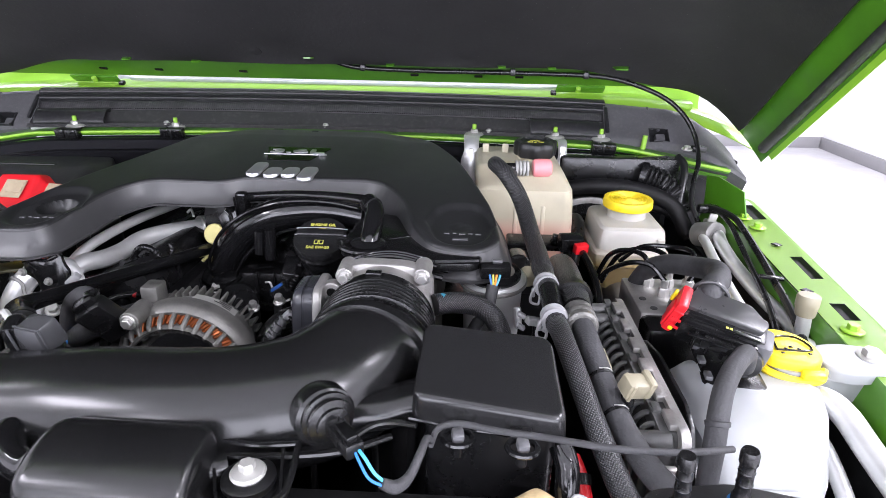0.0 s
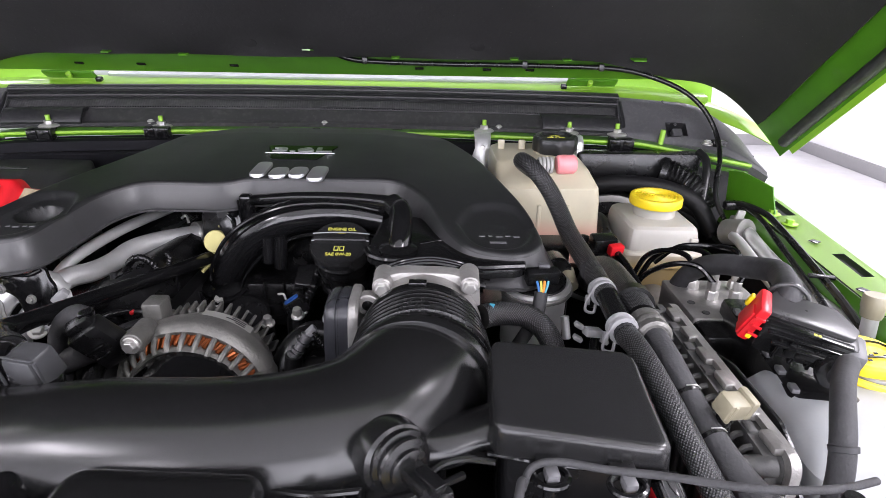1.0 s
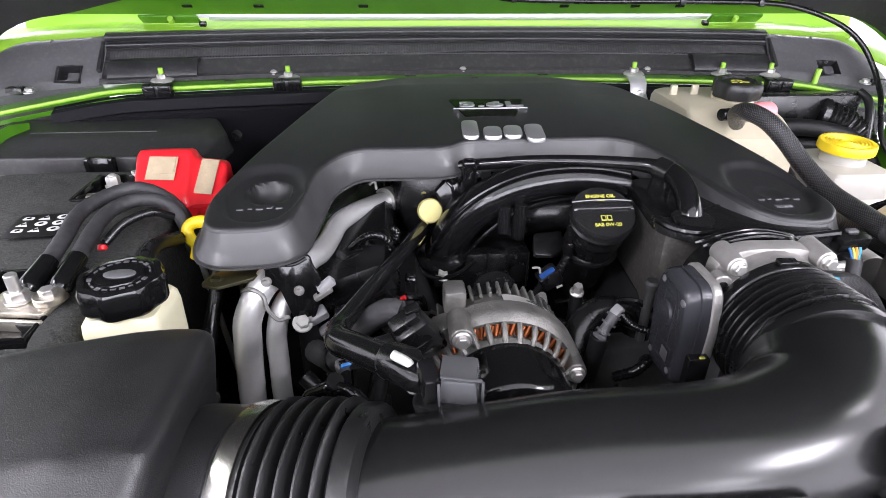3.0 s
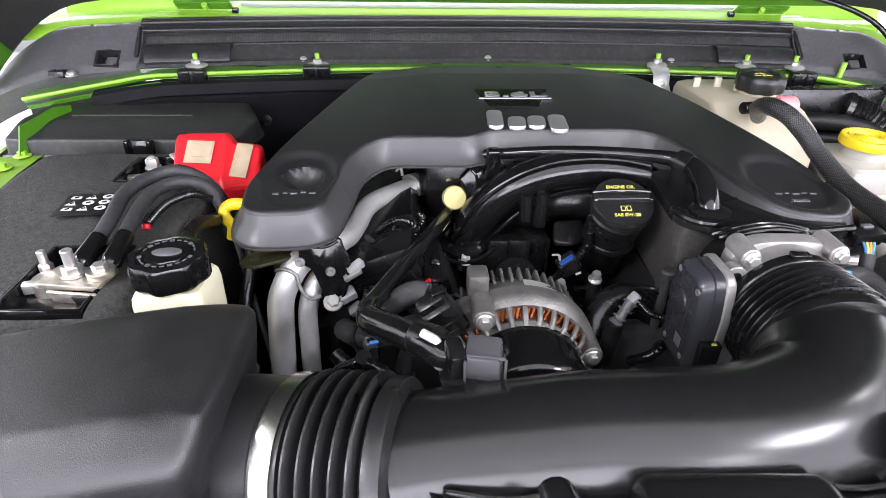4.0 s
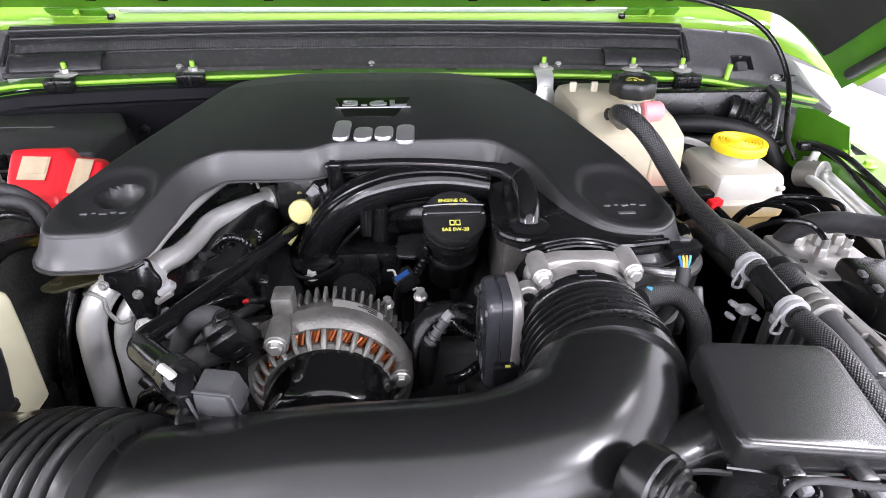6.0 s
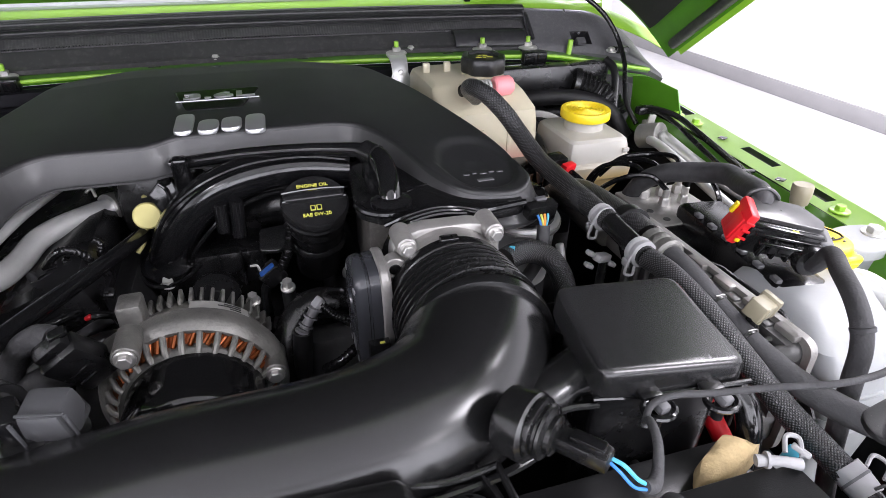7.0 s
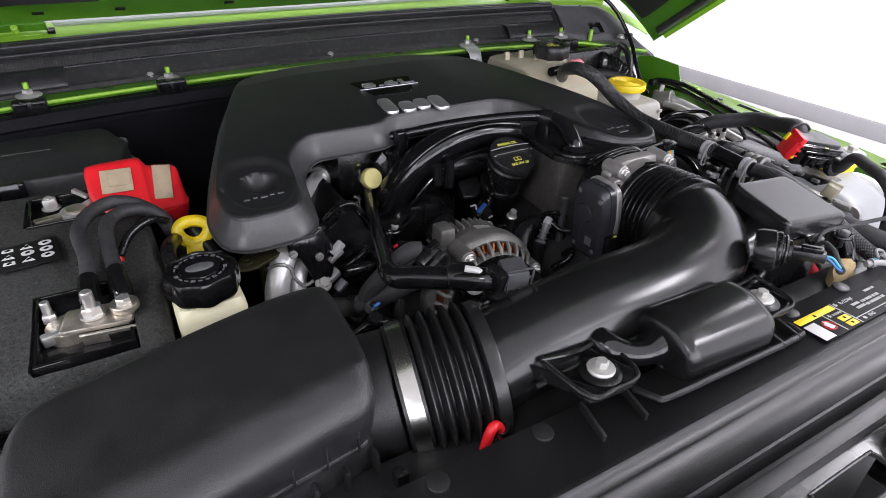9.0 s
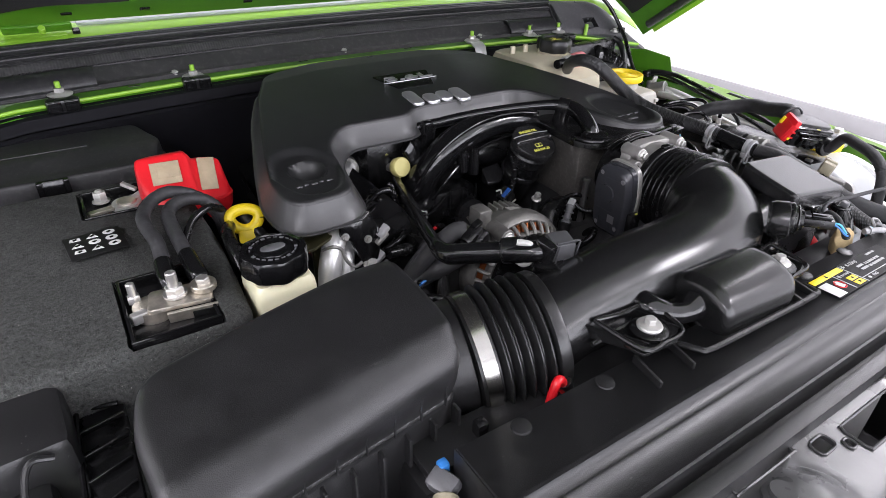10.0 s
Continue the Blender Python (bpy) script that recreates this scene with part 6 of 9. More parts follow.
for pts in (((-0.412, 0.636, 1.046), (-0.412, 0.655, 1.048), (-0.410, 0.690, 1.057), (-0.414, 0.735, 1.062), (-0.402, 0.768, 1.064), (-0.380, 0.784, 1.064), (-0.356, 0.782, 1.054), (-0.340, 0.778, 1.034), (-0.333, 0.775, 1.0)),
            ((-0.388, 0.634, 1.046), (-0.389, 0.650, 1.048), (-0.392, 0.712, 1.058), (-0.389, 0.746, 1.060), (-0.373, 0.765, 1.060), (-0.350, 0.768, 1.054), (-0.336, 0.762, 1.036), (-0.331, 0.76, 1.0))):
    cb = thing("battery_cable", pts[0], "thick black battery cable in a cloth sleeve", "cable", "battery cables")
    part("sleeve", tube(pts, 0.0067, 14, 14, rib=lambda s: 1 + 0.025 * math.sin(s * 620)), RUBBERG, cb)
    part("boot", tube([V(pts[0]) + V(0, -0.003, -0.004), pts[0], V(pts[0]).lerp(V(pts[1]), 0.6), V(pts[1]).lerp(V(pts[2]), 0.3)], [0.0080, 0.0086, 0.0087, 0.0077], 14), GLOSS, cb, "gloss tape at the lug")
for pts, r in ((((-0.338, 0.745, 1.05), (-0.352, 0.735, 1.06), (-0.372, 0.722, 1.056), (-0.385, 0.705, 1.045)), 0.004), (((-0.335, 0.74, 1.03), (-0.345, 0.70, 1.04), (-0.345, 0.66, 1.02), (-0.348, 0.62, 0.97)), 0.007),
               (((-0.315, 0.76, 1.03), (-0.300, 0.72, 1.00), (-0.305, 0.68, 0.95), (-0.31, 0.66, 0.88)), 0.007)):
    lc = thing("cable", pts[0], "thin black cable beside the battery", "cable")
    part("sleeve", tube(pts, r, 10), RUBBER, lc)
part("tip", rod((-0.3865, 0.7035, 1.044), (-0.3865, 0.7000, 1.040), 0.004), RED, lc)

# fuse box
fb = thing("fuse_box", (-0.51, 1.0, 0.90), "black plastic fuse box with a clipped lid", "fuse box")
FO = rounded([(-0.665, 0.948), (-0.372, 0.945), (-0.352, 1.02), (-0.378, 1.072), (-0.655, 1.072)], 0.014, 4)


def fuse_z(x, y):
    return 1.040 + 0.012 * sstep(0.95, 1.0, y) - 0.008 * sstep(-0.38, -0.355, x)


part("lid", moulding(FO, fuse_z, 0.004, 0.006, 0.018, 0.002, 0.003, 0.004), FUSE, fb, angle=45)
part("box", prism(rounded([(-0.66, 0.954), (-0.376, 0.951), (-0.36, 1.02), (-0.385, 1.066), (-0.65, 1.066)], 0.012), 0.86, 1.016, 0.002), FUSE, fb)
part("seam_rim", tube([(-0.665, 0.944, 1.018), (-0.52, 0.9425, 1.018), (-0.372, 0.941, 1.018)], 0.0022, 8), GREYP, fb)
lt = part("latch", rbox((-0.487, 0.938, 1.026), (0.034, 0.008, 0.032), 0.002, (-6, 0, 0)), GLOSS, fb)
for k in (-0.014, 0.014):
    part("latch_ear", rbox((-0.487 + k, 0.935, 1.032), (0.006, 0.010, 0.022), 0.0015), GLOSS, lt)
part("ridge", rbox((-0.52, 1.01, 1.0525), (0.16, 0.006, 0.002), 0.001), FUSE, fb)
part("shelf", rbox((-0.51, 1.01, 0.70), (0.24, 0.10, 0.32), 0.01), DARK, fb)
solo("battery_tray", rbox((-0.48, 0.735, 0.69), (0.22, 0.34, 0.30), 0.012), DARK, "black tray carrying the battery", "tray")

# side cover below the battery, near the headlamp
sc = thing("side_cover", (-0.585, 0.46, 0.97), "black plastic side cover beside the air box", "cover")
part("top", rbox((-0.578, 0.545, 1.000), (0.150, 0.090, 0.066), 0.008, (0, 0, 4)), SHROUD, sc)
part("front_step", rbox((-0.590, 0.445, 0.975), (0.150, 0.120, 0.06), 0.008, (0, 0, 4)), SHROUD, sc)
part("corner_rib", tube([(-0.512, 0.500, 1.026), (-0.524, 0.499, 1.030), (-0.530, 0.490, 1.022), (-0.532, 0.47, 1.008)], 0.0022, 8), SHROUD, sc)
solo("side_cover_stand", rbox((-0.555, 0.46, 0.76), (0.09, 0.22, 0.44), 0.01), DARK, "dark bracket under the side cover", "bracket")

# coolant degas bottle beside the air box (cream, black cap)
ps = thing("steering_fluid_reservoir", (-0.325, 0.605, 0.93), "cream plastic fluid reservoir with a black ribbed screw cap", "reservoir")
PC = V(-0.327, 0.605, 1.0625)
body = []
for z, k in ((0.93, 0.86), (0.935, 0.92), (1.00, 0.99), (1.035, 1.0), (1.042, 0.97), (1.047, 0.86)):
    body.append([V(-0.325 + x * k, 0.606 + y * k, z) for x, y in rounded([(-0.029, -0.027), (0.027, -0.027), (0.027, 0.027), (-0.029, 0.027)], 0.008, 4)])
part("body", loft(body), CREAM, ps)
part("neck", rod((-0.327, 0.605, 1.044), (-0.327, 0.605, 1.052), 0.024), CREAM, ps)
cap = part("cap", lathe([(0, -0.013), (0.0280, -0.013), (0.0295, -0.010), (0.0295, 0.004), (0.0280, 0.008), (0.0235, 0.009), (0.023, 0.0075), (0.0165, 0.0075), (0.016, 0.009), (0, 0.009)], PC, (0, 0, 1), 64,
                        wobble=lambda a: 1 + 0.035 * math.cos(8 * a)), GLOSS, ps, "black scalloped screw cap")
part("cap_mark", moved(prism(disc_pts(0.006, 18, 1.9, 1.0), 0, 0.001, 0.0003), Matrix.Translation(PC + V(0, 0, 0.0088))), GREYP, cap)


for k in range(22):
    a = radians(360 * k / 22)
    if k % 11 in (0,):
        continue
    part("raised_letter_bar", rbox(PC + V(0.0198 * math.cos(a), 0.0198 * math.sin(a), 0.0082), (0.0036, 0.0012 if k % 3 else 0.003, 0.0008), 0.0002, (0, 0, 360 * k / 22 + 90)), GREYP, cap)
part("foot", rbox((-0.325, 0.62, 0.74), (0.05, 0.05, 0.40), 0.008), DARK, ps)

dip = thing("dipstick_handle", (-0.318, 0.737, 1.0), "yellow ring handle of the oil dipstick", "dipstick")
DT = Matrix.Translation((-0.316, 0.748, 1.030)) @ Euler((radians(62), 0, radians(-14))).to_matrix().to_4x4()
dr = [DT @ V((0.0150 + 0.0030 * math.sin(a)) * math.cos(a), 0.0115 * math.sin(a), 0) for a in [2 * math.pi * i / 22 for i in range(23)]]
part("ring", tube(dr, 0.0062, 12, 2, 0.75, up=DT.to_3x3() @ V(0, 0, 1)), YELLOW, dip)
part("tongue", moved(rbox((0, -0.0185, 0), (0.018, 0.016, 0.009), 0.003), DT), YELLOW, dip)
part("stick", rod(DT @ V(0, -0.024, 0), (-0.305, 0.765, 0.75), 0.003), STEEL, dip)
LE = disc_pts(0.0042, 16, 1.0, 0.8, -0.281, 0.663)
solo("lifting_eye", join(prism(rounded([(-0.294, 0.656), (-0.278, 0.650), (-0.250, 0.664), (-0.232, 0.682), (-0.245, 0.695), (-0.285, 0.676)], 0.006), 1.026, 1.029, 0.001), tube([(x, y, 1.0294) for x, y in LE + LE[:1]], 0.0012, 6, 2), prism(LE, 1.0288, 1.0294, 0.0), rod((-0.262, 0.676, 0.90), (-0.262, 0.678, 1.027), 0.006)), OLIVE, "dark steel lifting bracket under the engine cover", "bracket")
solo("yellow_plug", rod((-0.262, 0.672, 1.045), (-0.252, 0.676, 1.047), 0.006), YELLOW, "small yellow plug under the engine cover", "plug")

# air-conditioning pipes
for nm, pts, r in (("large", ((-0.138, 0.866, 1.008), (-0.152, 0.848, 1.011), (-0.174, 0.820, 1.014), (-0.189, 0.795, 1.014), (-0.197, 0.765, 1.010), (-0.203, 0.735, 1.012), (-0.212, 0.712, 1.016), (-0.222, 0.69, 1.01)), 0.0108),
                   ("bent", ((-0.214, 0.700, 1.006), (-0.224, 0.692, 1.020), (-0.243, 0.672, 1.019), (-0.258, 0.656, 0.995), (-0.262, 0.652, 0.965), (-0.265, 0.650, 0.92), (-0.268, 0.648, 0.86), (-0.27, 0.645, 0.80)), 0.0122),
                   ("bent", ((-0.208, 0.700, 1.000), (-0.220, 0.686, 1.002), (-0.232, 0.671, 0.993), (-0.238, 0.660, 0.970), (-0.2385, 0.656, 0.94), (-0.239, 0.653, 0.905), (-0.236, 0.65, 0.86), (-0.23, 0.65, 0.80)), 0.0092),
                   ("thin", ((-0.172, 0.90, 1.036), (-0.186, 0.87, 1.034), (-0.205, 0.805, 1.033), (-0.223, 0.74, 1.024), (-0.232, 0.70, 1.005)), 0.0062)):
    ac = thing("coolant_pipe", pts[-1], "bent bare aluminium pipe on the engine", "pipe", "aluminium pipes")
    part("pipe", tube(pts, r, 18), PIPE, ac)
    if nm == "large":
        part("clamp", lathe([(0.0128, -0.005), (0.0155, -0.005), (0.0155, 0.005), (0.0128, 0.005)], pts[0], V(pts[1]) - V(pts[0]), 20), STEEL, ac)
        part("hose_end", tube([V(pts[0]) + V(0.03, 0.03, 0.0), V(pts[0]) + V(0.012, 0.012, 0.001), pts[0]], 0.0135, 14), RUBBER, ac)
        part("clamp_ear", tube([V(pts[0]) + V(-0.012, 0.0, 0.014), V(pts[0]) + V(-0.014, 0, 0.024), V(pts[0]) + V(-0.02, 0, 0.02)], 0.0018, 6), STEEL, ac)
hold = thing("pipe_holder", (-0.225, 0.675, 0.98), "black bracket with a steel strap holding the pipes", "bracket")
PH = Matrix.Translation((-0.216, 0.661, 1.012)) @ Euler((radians(78), radians(6), radians(6))).to_matrix().to_4x4()
part("plate", moved(prism(rounded([(-0.026, 0.024), (-0.020, 0.032), (-0.006, 0.027), (0.003, 0.036), (0.011, 0.036), (0.014, 0.026), (0.020, 0.018), (0.019, -0.004), (0.014, -0.026), (0.002, -0.030), (-0.006, -0.012), (-0.014, 0.006), (-0.026, 0.012)], 0.004, 4), -0.0025, 0.0025, 0.0012), PH), GLOSS, hold)
part("plate_lip", moved(tube([(-0.026, 0.024, 0.003), (-0.016, 0.028, 0.005), (-0.002, 0.029, 0.005), (0.008, 0.034, 0.003)], 0.0016, 8), PH), GLOSS, hold)
part("plate_fold", moved(tube([(0.019, 0.016, 0.002), (0.0185, -0.004, 0.004), (0.013, -0.026, 0.002)], 0.0018, 8), PH), GLOSS, hold)
part("side_connector", rbox((-0.190, 0.662, 1.020), (0.016, 0.008, 0.008), 0.0015, (10, -38, 10)), LGREY, hold, "pale metal connector")
part("side_connector", rbox((-0.193, 0.660, 1.013), (0.018, 0.007, 0.005), 0.0012, (10, -30, 10)), CASTL, hold)
for bx, bz in ((-0.212, 1.020), (-0.238, 1.030)):
    bolt(hold, (bx, 0.655, bz), (0, -1, 0.2), 0.003, 0.003, 0.0045, ALU)
part("strap", tube([(-0.262, 0.664, 1.016), (-0.252, 0.656, 1.022), (-0.243, 0.655, 1.016), (-0.240, 0.652, 1.004), (-0.232, 0.650, 0.994), (-0.222, 0.651, 0.996)], 0.0019, 8), ALU, hold)
part("connector", rbox((-0.200, 0.66, 0.990), (0.018, 0.012, 0.010), 0.002, (20, -20, 20)), LGREY, hold)
part("connector", rbox((-0.192, 0.655, 0.978), (0.014, 0.010, 0.007), 0.002, (20, -35, 10)), GREYP, hold)
bolt(hold, (-0.212, 0.652, 0.988), (0.2, -0.6, 0.8), 0.006, 0.005, 0.009, BOLTW)
part("leg", rbox((-0.212, 0.68, 0.86), (0.02, 0.012, 0.24), 0.003), DARK, hold)
# dark hoses and looms between the pipes and the alternator
for pts, r, m_ in ((((-0.205, 0.66, 0.95), (-0.185, 0.63, 0.965), (-0.155, 0.61, 0.985), (-0.13, 0.60, 1.0), (-0.115, 0.6, 1.0)), 0.011, RUBBERG),
                   (((-0.20, 0.63, 0.90), (-0.19, 0.60, 0.93), (-0.165, 0.575, 0.955), (-0.14, 0.565, 0.95), (-0.12, 0.57, 0.90)), 0.010, RUBBER),
                   (((-0.21, 0.62, 0.955), (-0.195, 0.61, 0.945), (-0.185, 0.60, 0.955), (-0.18, 0.59, 0.975)), 0.007, RUBBER),
                   (((-0.15, 0.74, 0.95), (-0.13, 0.70, 0.97), (-0.12, 0.67, 0.965), (-0.115, 0.65, 0.93)), 0.007, RUBBER),
                   (((-0.24, 0.60, 0.93), (-0.20, 0.57, 0.95), (-0.17, 0.55, 0.97), (-0.15, 0.55, 0.92)), 0.008, RUBBER),
                   (((-0.185, 0.66, 0.99), (-0.16, 0.665, 0.985), (-0.14, 0.68, 0.975), (-0.13, 0.72, 0.97)), 0.006, RUBBER)):
    hs = thing("hose", pts[0], "black rubber hose low in the engine bay", "hose", "low hoses")
    part("hose", tube(pts, r, 12), m_, hs)
    part("hose_clip", lathe([(r + 0.0003, -0.004), (r + 0.0016, -0.004), (r + 0.0016, 0.004), (r + 0.0003, 0.004)], pts[1], V(pts[2]) - V(pts[0]), 16), BLACK, hs)

# ---- radiator shroud and front support ----
sh = thing("radiator_shroud", (0.0, 0.34, 0.98), "ribbed black plastic radiator shroud panel", "shroud")
SHX0, SHX1 = -0.283, 0.302


def sh_ring(x, prof):
    return [(x, y, z) for y, z in prof]


PROF = ((0.3795, 0.985), (0.379, 1.011), (0.376, 1.0155), (0.326, 1.0175), (0.3235, 1.0205), (0.3195, 1.0205), (0.317, 1.0140), (0.3115, 1.0125), (0.310, 1.0155), (0.3075, 1.0155), (0.305, 1.0125),
        (0.2865, 1.0090), (0.285, 1.0105), (0.283, 1.0100), (0.2815, 0.990), (0.2755, 0.990), (0.2735, 1.0050), (0.2715, 1.0055), (0.2625, 1.0035), (0.2605, 0.985))
part("panel", sheet([sh_ring(SHX0 + (SHX1 - SHX0) * i / 30, PROF) for i in range(31)], 0.003), SHROUD, sh, angle=58)
part("left_end", prism([(SHX0 - 0.001, 0.265), (SHX0 + 0.003, 0.265), (SHX0 + 0.003, 0.378), (SHX0 - 0.001, 0.378)], 0.95, 1.014, 0.001), SHROUD, sh)
part("resonator_rim", tube([(-0.064, 0.366, 1.018), (-0.058, 0.351, 1.020), (-0.050, 0.346, 1.020), (0.0, 0.344, 1.020), (0.100, 0.342, 1.020), (0.110, 0.346, 1.020), (0.113, 0.358, 1.018)], 0.0030, 8), SHROUD, sh)
for bx, by in ((-0.234, 0.367), (-0.150, 0.367), (0.135, 0.368), (0.218, 0.370)):
    part("push_pin", lathe([(0, 0), (0.0080, 0), (0.0074, 0.0014), (0.004, 0.0024), (0, 0.0026)], (bx, by, 1.0162), (0, 0, 1), 22), SHROUD, sh)
for bx in (-0.115, -0.075, 0.085, 0.106):
    part("strut_rib", rbox((bx, 0.356, 1.015), (0.003, 0.034, 0.016), 0.001, (0, 0, -12)), SHROUD, sh)
lb = part("sticker", rbox((0.1915, 0.342, 1.0188), (0.142, 0.033, 0.0008), 0.0002, (-2.3, 0, 0)), LABELK, sh, "dark information sticker with yellow and white fields")


def label_z(dy, lift=0.0006):
    return 1.0188 - 0.04 * (dy - 0.010) + lift


def on_label(dx, dy, w, h, m_, nm="label_field", turn=0.0, lift=0.0006):
    part(nm, rbox((0.198 + dx, 0.332 + dy, label_z(dy, lift)), (w, h, 0.0004), 0.0001, (-2.3, 0, turn)), m_, lb)


def label_words(body, dx, dy, size, m_=PRINTG):
    words(body, size, Matrix.Translation((0.198 + dx, 0.332 + dy, label_z(dy))) @ Euler((radians(-2.3), 0, 0)).to_matrix().to_4x4(), m_, "label_text", lb, 0.0001, 0.0001)


def flake(dx, dy, r):
    for k in range(3):
        on_label(dx, dy, 2 * r, r * 0.32, PRINTG, "snowflake_bar", 60 * k, 0.0006 + 0.0001 * k)


on_label(-0.0700, 0.0052, 0.0150, 0.0205, PRINTW)
on_label(-0.0510, 0.0215, 0.0530, 0.0068, YELLOW)
part("warning_mark", prism([(0.1435, 0.3515), (0.1475, 0.3515), (0.1455, 0.3555)], label_z(0.0215, 0.0008), label_z(0.0215, 0.0010), 0.0), LABELK, lb)
part("ban_ring", tube([(0.1443 + 0.0056 * math.cos(k * math.pi / 12), 0.3385 + 0.0056 * math.sin(k * math.pi / 12), label_z(0.0065, 0.0005) - 0.04 * 0.0056 * math.sin(k * math.pi / 12)) for k in range(25)], 0.0006, 6, 2), RED, lb, "red ring")
on_label(-0.0537, 0.0062, 0.0062, 0.0078, PRINTW, "white_shape", 12)
on_label(-0.0537, 0.0105, 0.0030, 0.0050, PRINTW, "white_shape", -25)
on_label(-0.0456, 0.0065, 0.0012, 0.0235, PRINTG, "label_line")
flake(-0.0408, 0.0142, 0.0022)
label_words("R-1234yf", -0.0305, 0.0136, 0.0034)
on_label(-0.0308, 0.0066, 0.0125, 0.0062, YELLOW)
on_label(-0.0313, -0.0010, 0.0125, 0.0062, YELLOW)
for dx, dy in ((-0.0308, 0.0066), (-0.0313, -0.0010)):
    on_label(dx, dy, 0.0022, 0.0026, LABELK, "field_mark", 0, 0.0010)
on_label(-0.0226, 0.0098, 0.0012, 0.0310, PRINTG, "label_line")
on_label(0.0170, 0.0010, 0.0790, 0.0009, PRINTG, "label_line")
flake(-0.0190, 0.0218, 0.0024)
label_words("R-1234yf", -0.0030, 0.0212, 0.0052)
label_words("PAG", -0.0030, -0.0025, 0.0046)
part("oil_drop", lathe([(0, 0), (0.0018, 0), (0.0018, 0.0004), (0, 0.0004)], (0.1835, 0.3295, label_z(-0.0025)), (0, 0.04, 1), 14), PRINTG, lb)
lrng = random.Random(5)
for x0_, x1_, y_, h_ in ((-0.0050, 0.0055, 0.0142, 0.0028), (0.0090, 0.0370, 0.0135, 0.0028), (-0.0052, 0.0055, 0.0092, 0.0028), (0.0090, 0.0375, 0.0086, 0.0028), (0.0290, 0.0453, 0.0218, 0.0026), (0.0199, 0.0556, -0.0028, 0.0022)):
    x_ = x0_
    while x_ < x1_:
        w_ = lrng.uniform(0.0014, 0.0026)
        on_label(x_ + w_ / 2, y_, w_, h_, PRINTG, "text_bar")
        x_ += w_ + lrng.choice((0.0005, 0.0005, 0.0006, 0.0016))
# front support
fs = thing("front_support", (0.0, 0.2, 0.9), "dark grey steel front support with punched holes", "crossmember")
HOLES = ((-0.010, 0.068, 0.2275, 0.2520), (-0.047, -0.027, 0.2435, 0.2560), (0.14, 0.20, 0.2275, 0.2520), (-0.022, -0.014, 0.2355, 0.2440), (-0.131, -0.062, 0.2575, 0.2650), (-0.26, -0.20, 0.2275, 0.2520))
BULGE = ((-0.10, 0.226, 0.036), (0.11, 0.236, 0.03))


def support_z(x, y):
    return 0.990 + 0.03 * (y - 0.2) - 0.25 * max(0.0, 0.20 - y) + sum(0.007 * sstep(1.0, 0.55, math.hypot((x - a) / 1.2, y - b) / c) for a, b, c in BULGE)


loops = [[(-0.36, 0.10), (0.43, 0.10), (0.43, 0.268), (-0.36, 0.268)]] + [rounded([(a, c), (b, c), (b, d), (a, d)], min(0.006, 0.4 * (d - c)), 4) for a, b, c, d in HOLES]
pts2, edges2 = [], []
for lp in loops:
    k0 = len(pts2)
    pts2 += [Vector(p) for p in lp]
    edges2 += [(k0 + i, k0 + (i + 1) % len(lp)) for i in range(len(lp))]
for gx_ in np.arange(-0.352, 0.425, 0.008):
    for gy_ in np.arange(0.108, 0.264, 0.008):
        if not any(a - 0.004 < gx_ < b + 0.004 and c - 0.004 < gy_ < d + 0.004 for a, b, c, d in HOLES):
            pts2.append(Vector((gx_, gy_)))
res2 = delaunay_2d_cdt(pts2, edges2, [], 2, 1e-6)
bm = bmesh.new()
vs2 = [bm.verts.new((v.x, v.y, support_z(v.x, v.y))) for v in res2[0]]
hulls = [(min(p[0] for p in lp), max(p[0] for p in lp), min(p[1] for p in lp), max(p[1] for p in lp)) for lp in loops[1:]]
for f2 in res2[2]:
    fx, fy = sum(res2[0][i].x for i in f2) / len(f2), sum(res2[0][i].y for i in f2) / len(f2)
    if not any(a < fx < b and c < fy < d and inside(np.array([fx]), np.array([fy]), lp)[0] for (a, b, c, d), lp in zip(hulls, loops[1:])):
        bm.faces.new([vs2[i] for i in f2])
bmesh.ops.recalc_face_normals(bm, faces=bm.faces[:])
bmesh.ops.solidify(bm, geom=bm.faces[:], thickness=0.003)
bmesh.ops.recalc_face_normals(bm, faces=bm.faces[:])
for lp in loops[1:]:
    part("hole_rim", tube([(x, y, support_z(x, y) + 0.0008) for x, y in lp + lp[:1]], 0.0012, 6, 2), SUPPORT, fs)
part("plate", bm, SUPPORT, fs)
for bx, by in ((-0.112, 0.240), (0.09, 0.242), (-0.17, 0.240)):
    part("hook_boss", lathe([(0, 0), (0.012, 0), (0.012, 0.003), (0.009, 0.005), (0.0085, 0.009), (0, 0.009)], (bx, by, 0.9955), (0, 0, 1), 22), SUPPORT, fs)
part("beam", rbox((0, 0.18, 0.93), (0.9, 0.10, 0.08), 0.01), DARK, fs)
part("radiator", rbox((0, 0.335, 0.76), (0.72, 0.06, 0.42), 0.01), DARK, fs)
fsh = thing("fan_shroud", (0.0, 0.40, 0.62), "black fan shroud behind the radiator", "shroud")
part("panel", rbox((0.0, 0.40, 0.80), (0.62, 0.05, 0.36), 0.015), DARK, fsh)
part("top_rim", rbox((0.0, 0.402, 0.983), (0.60, 0.036, 0.010), 0.003), SHROUD, fsh)
for sx_ in (-0.24, -0.12, 0.0, 0.12, 0.24):
    part("stiffening_rib", rbox((sx_, 0.427, 0.88), (0.006, 0.008, 0.19), 0.002), SHROUD, fsh)
gs_ = thing("grille_shell", (0, 0.08, 0.62), "lime green front grille shell", "grille")
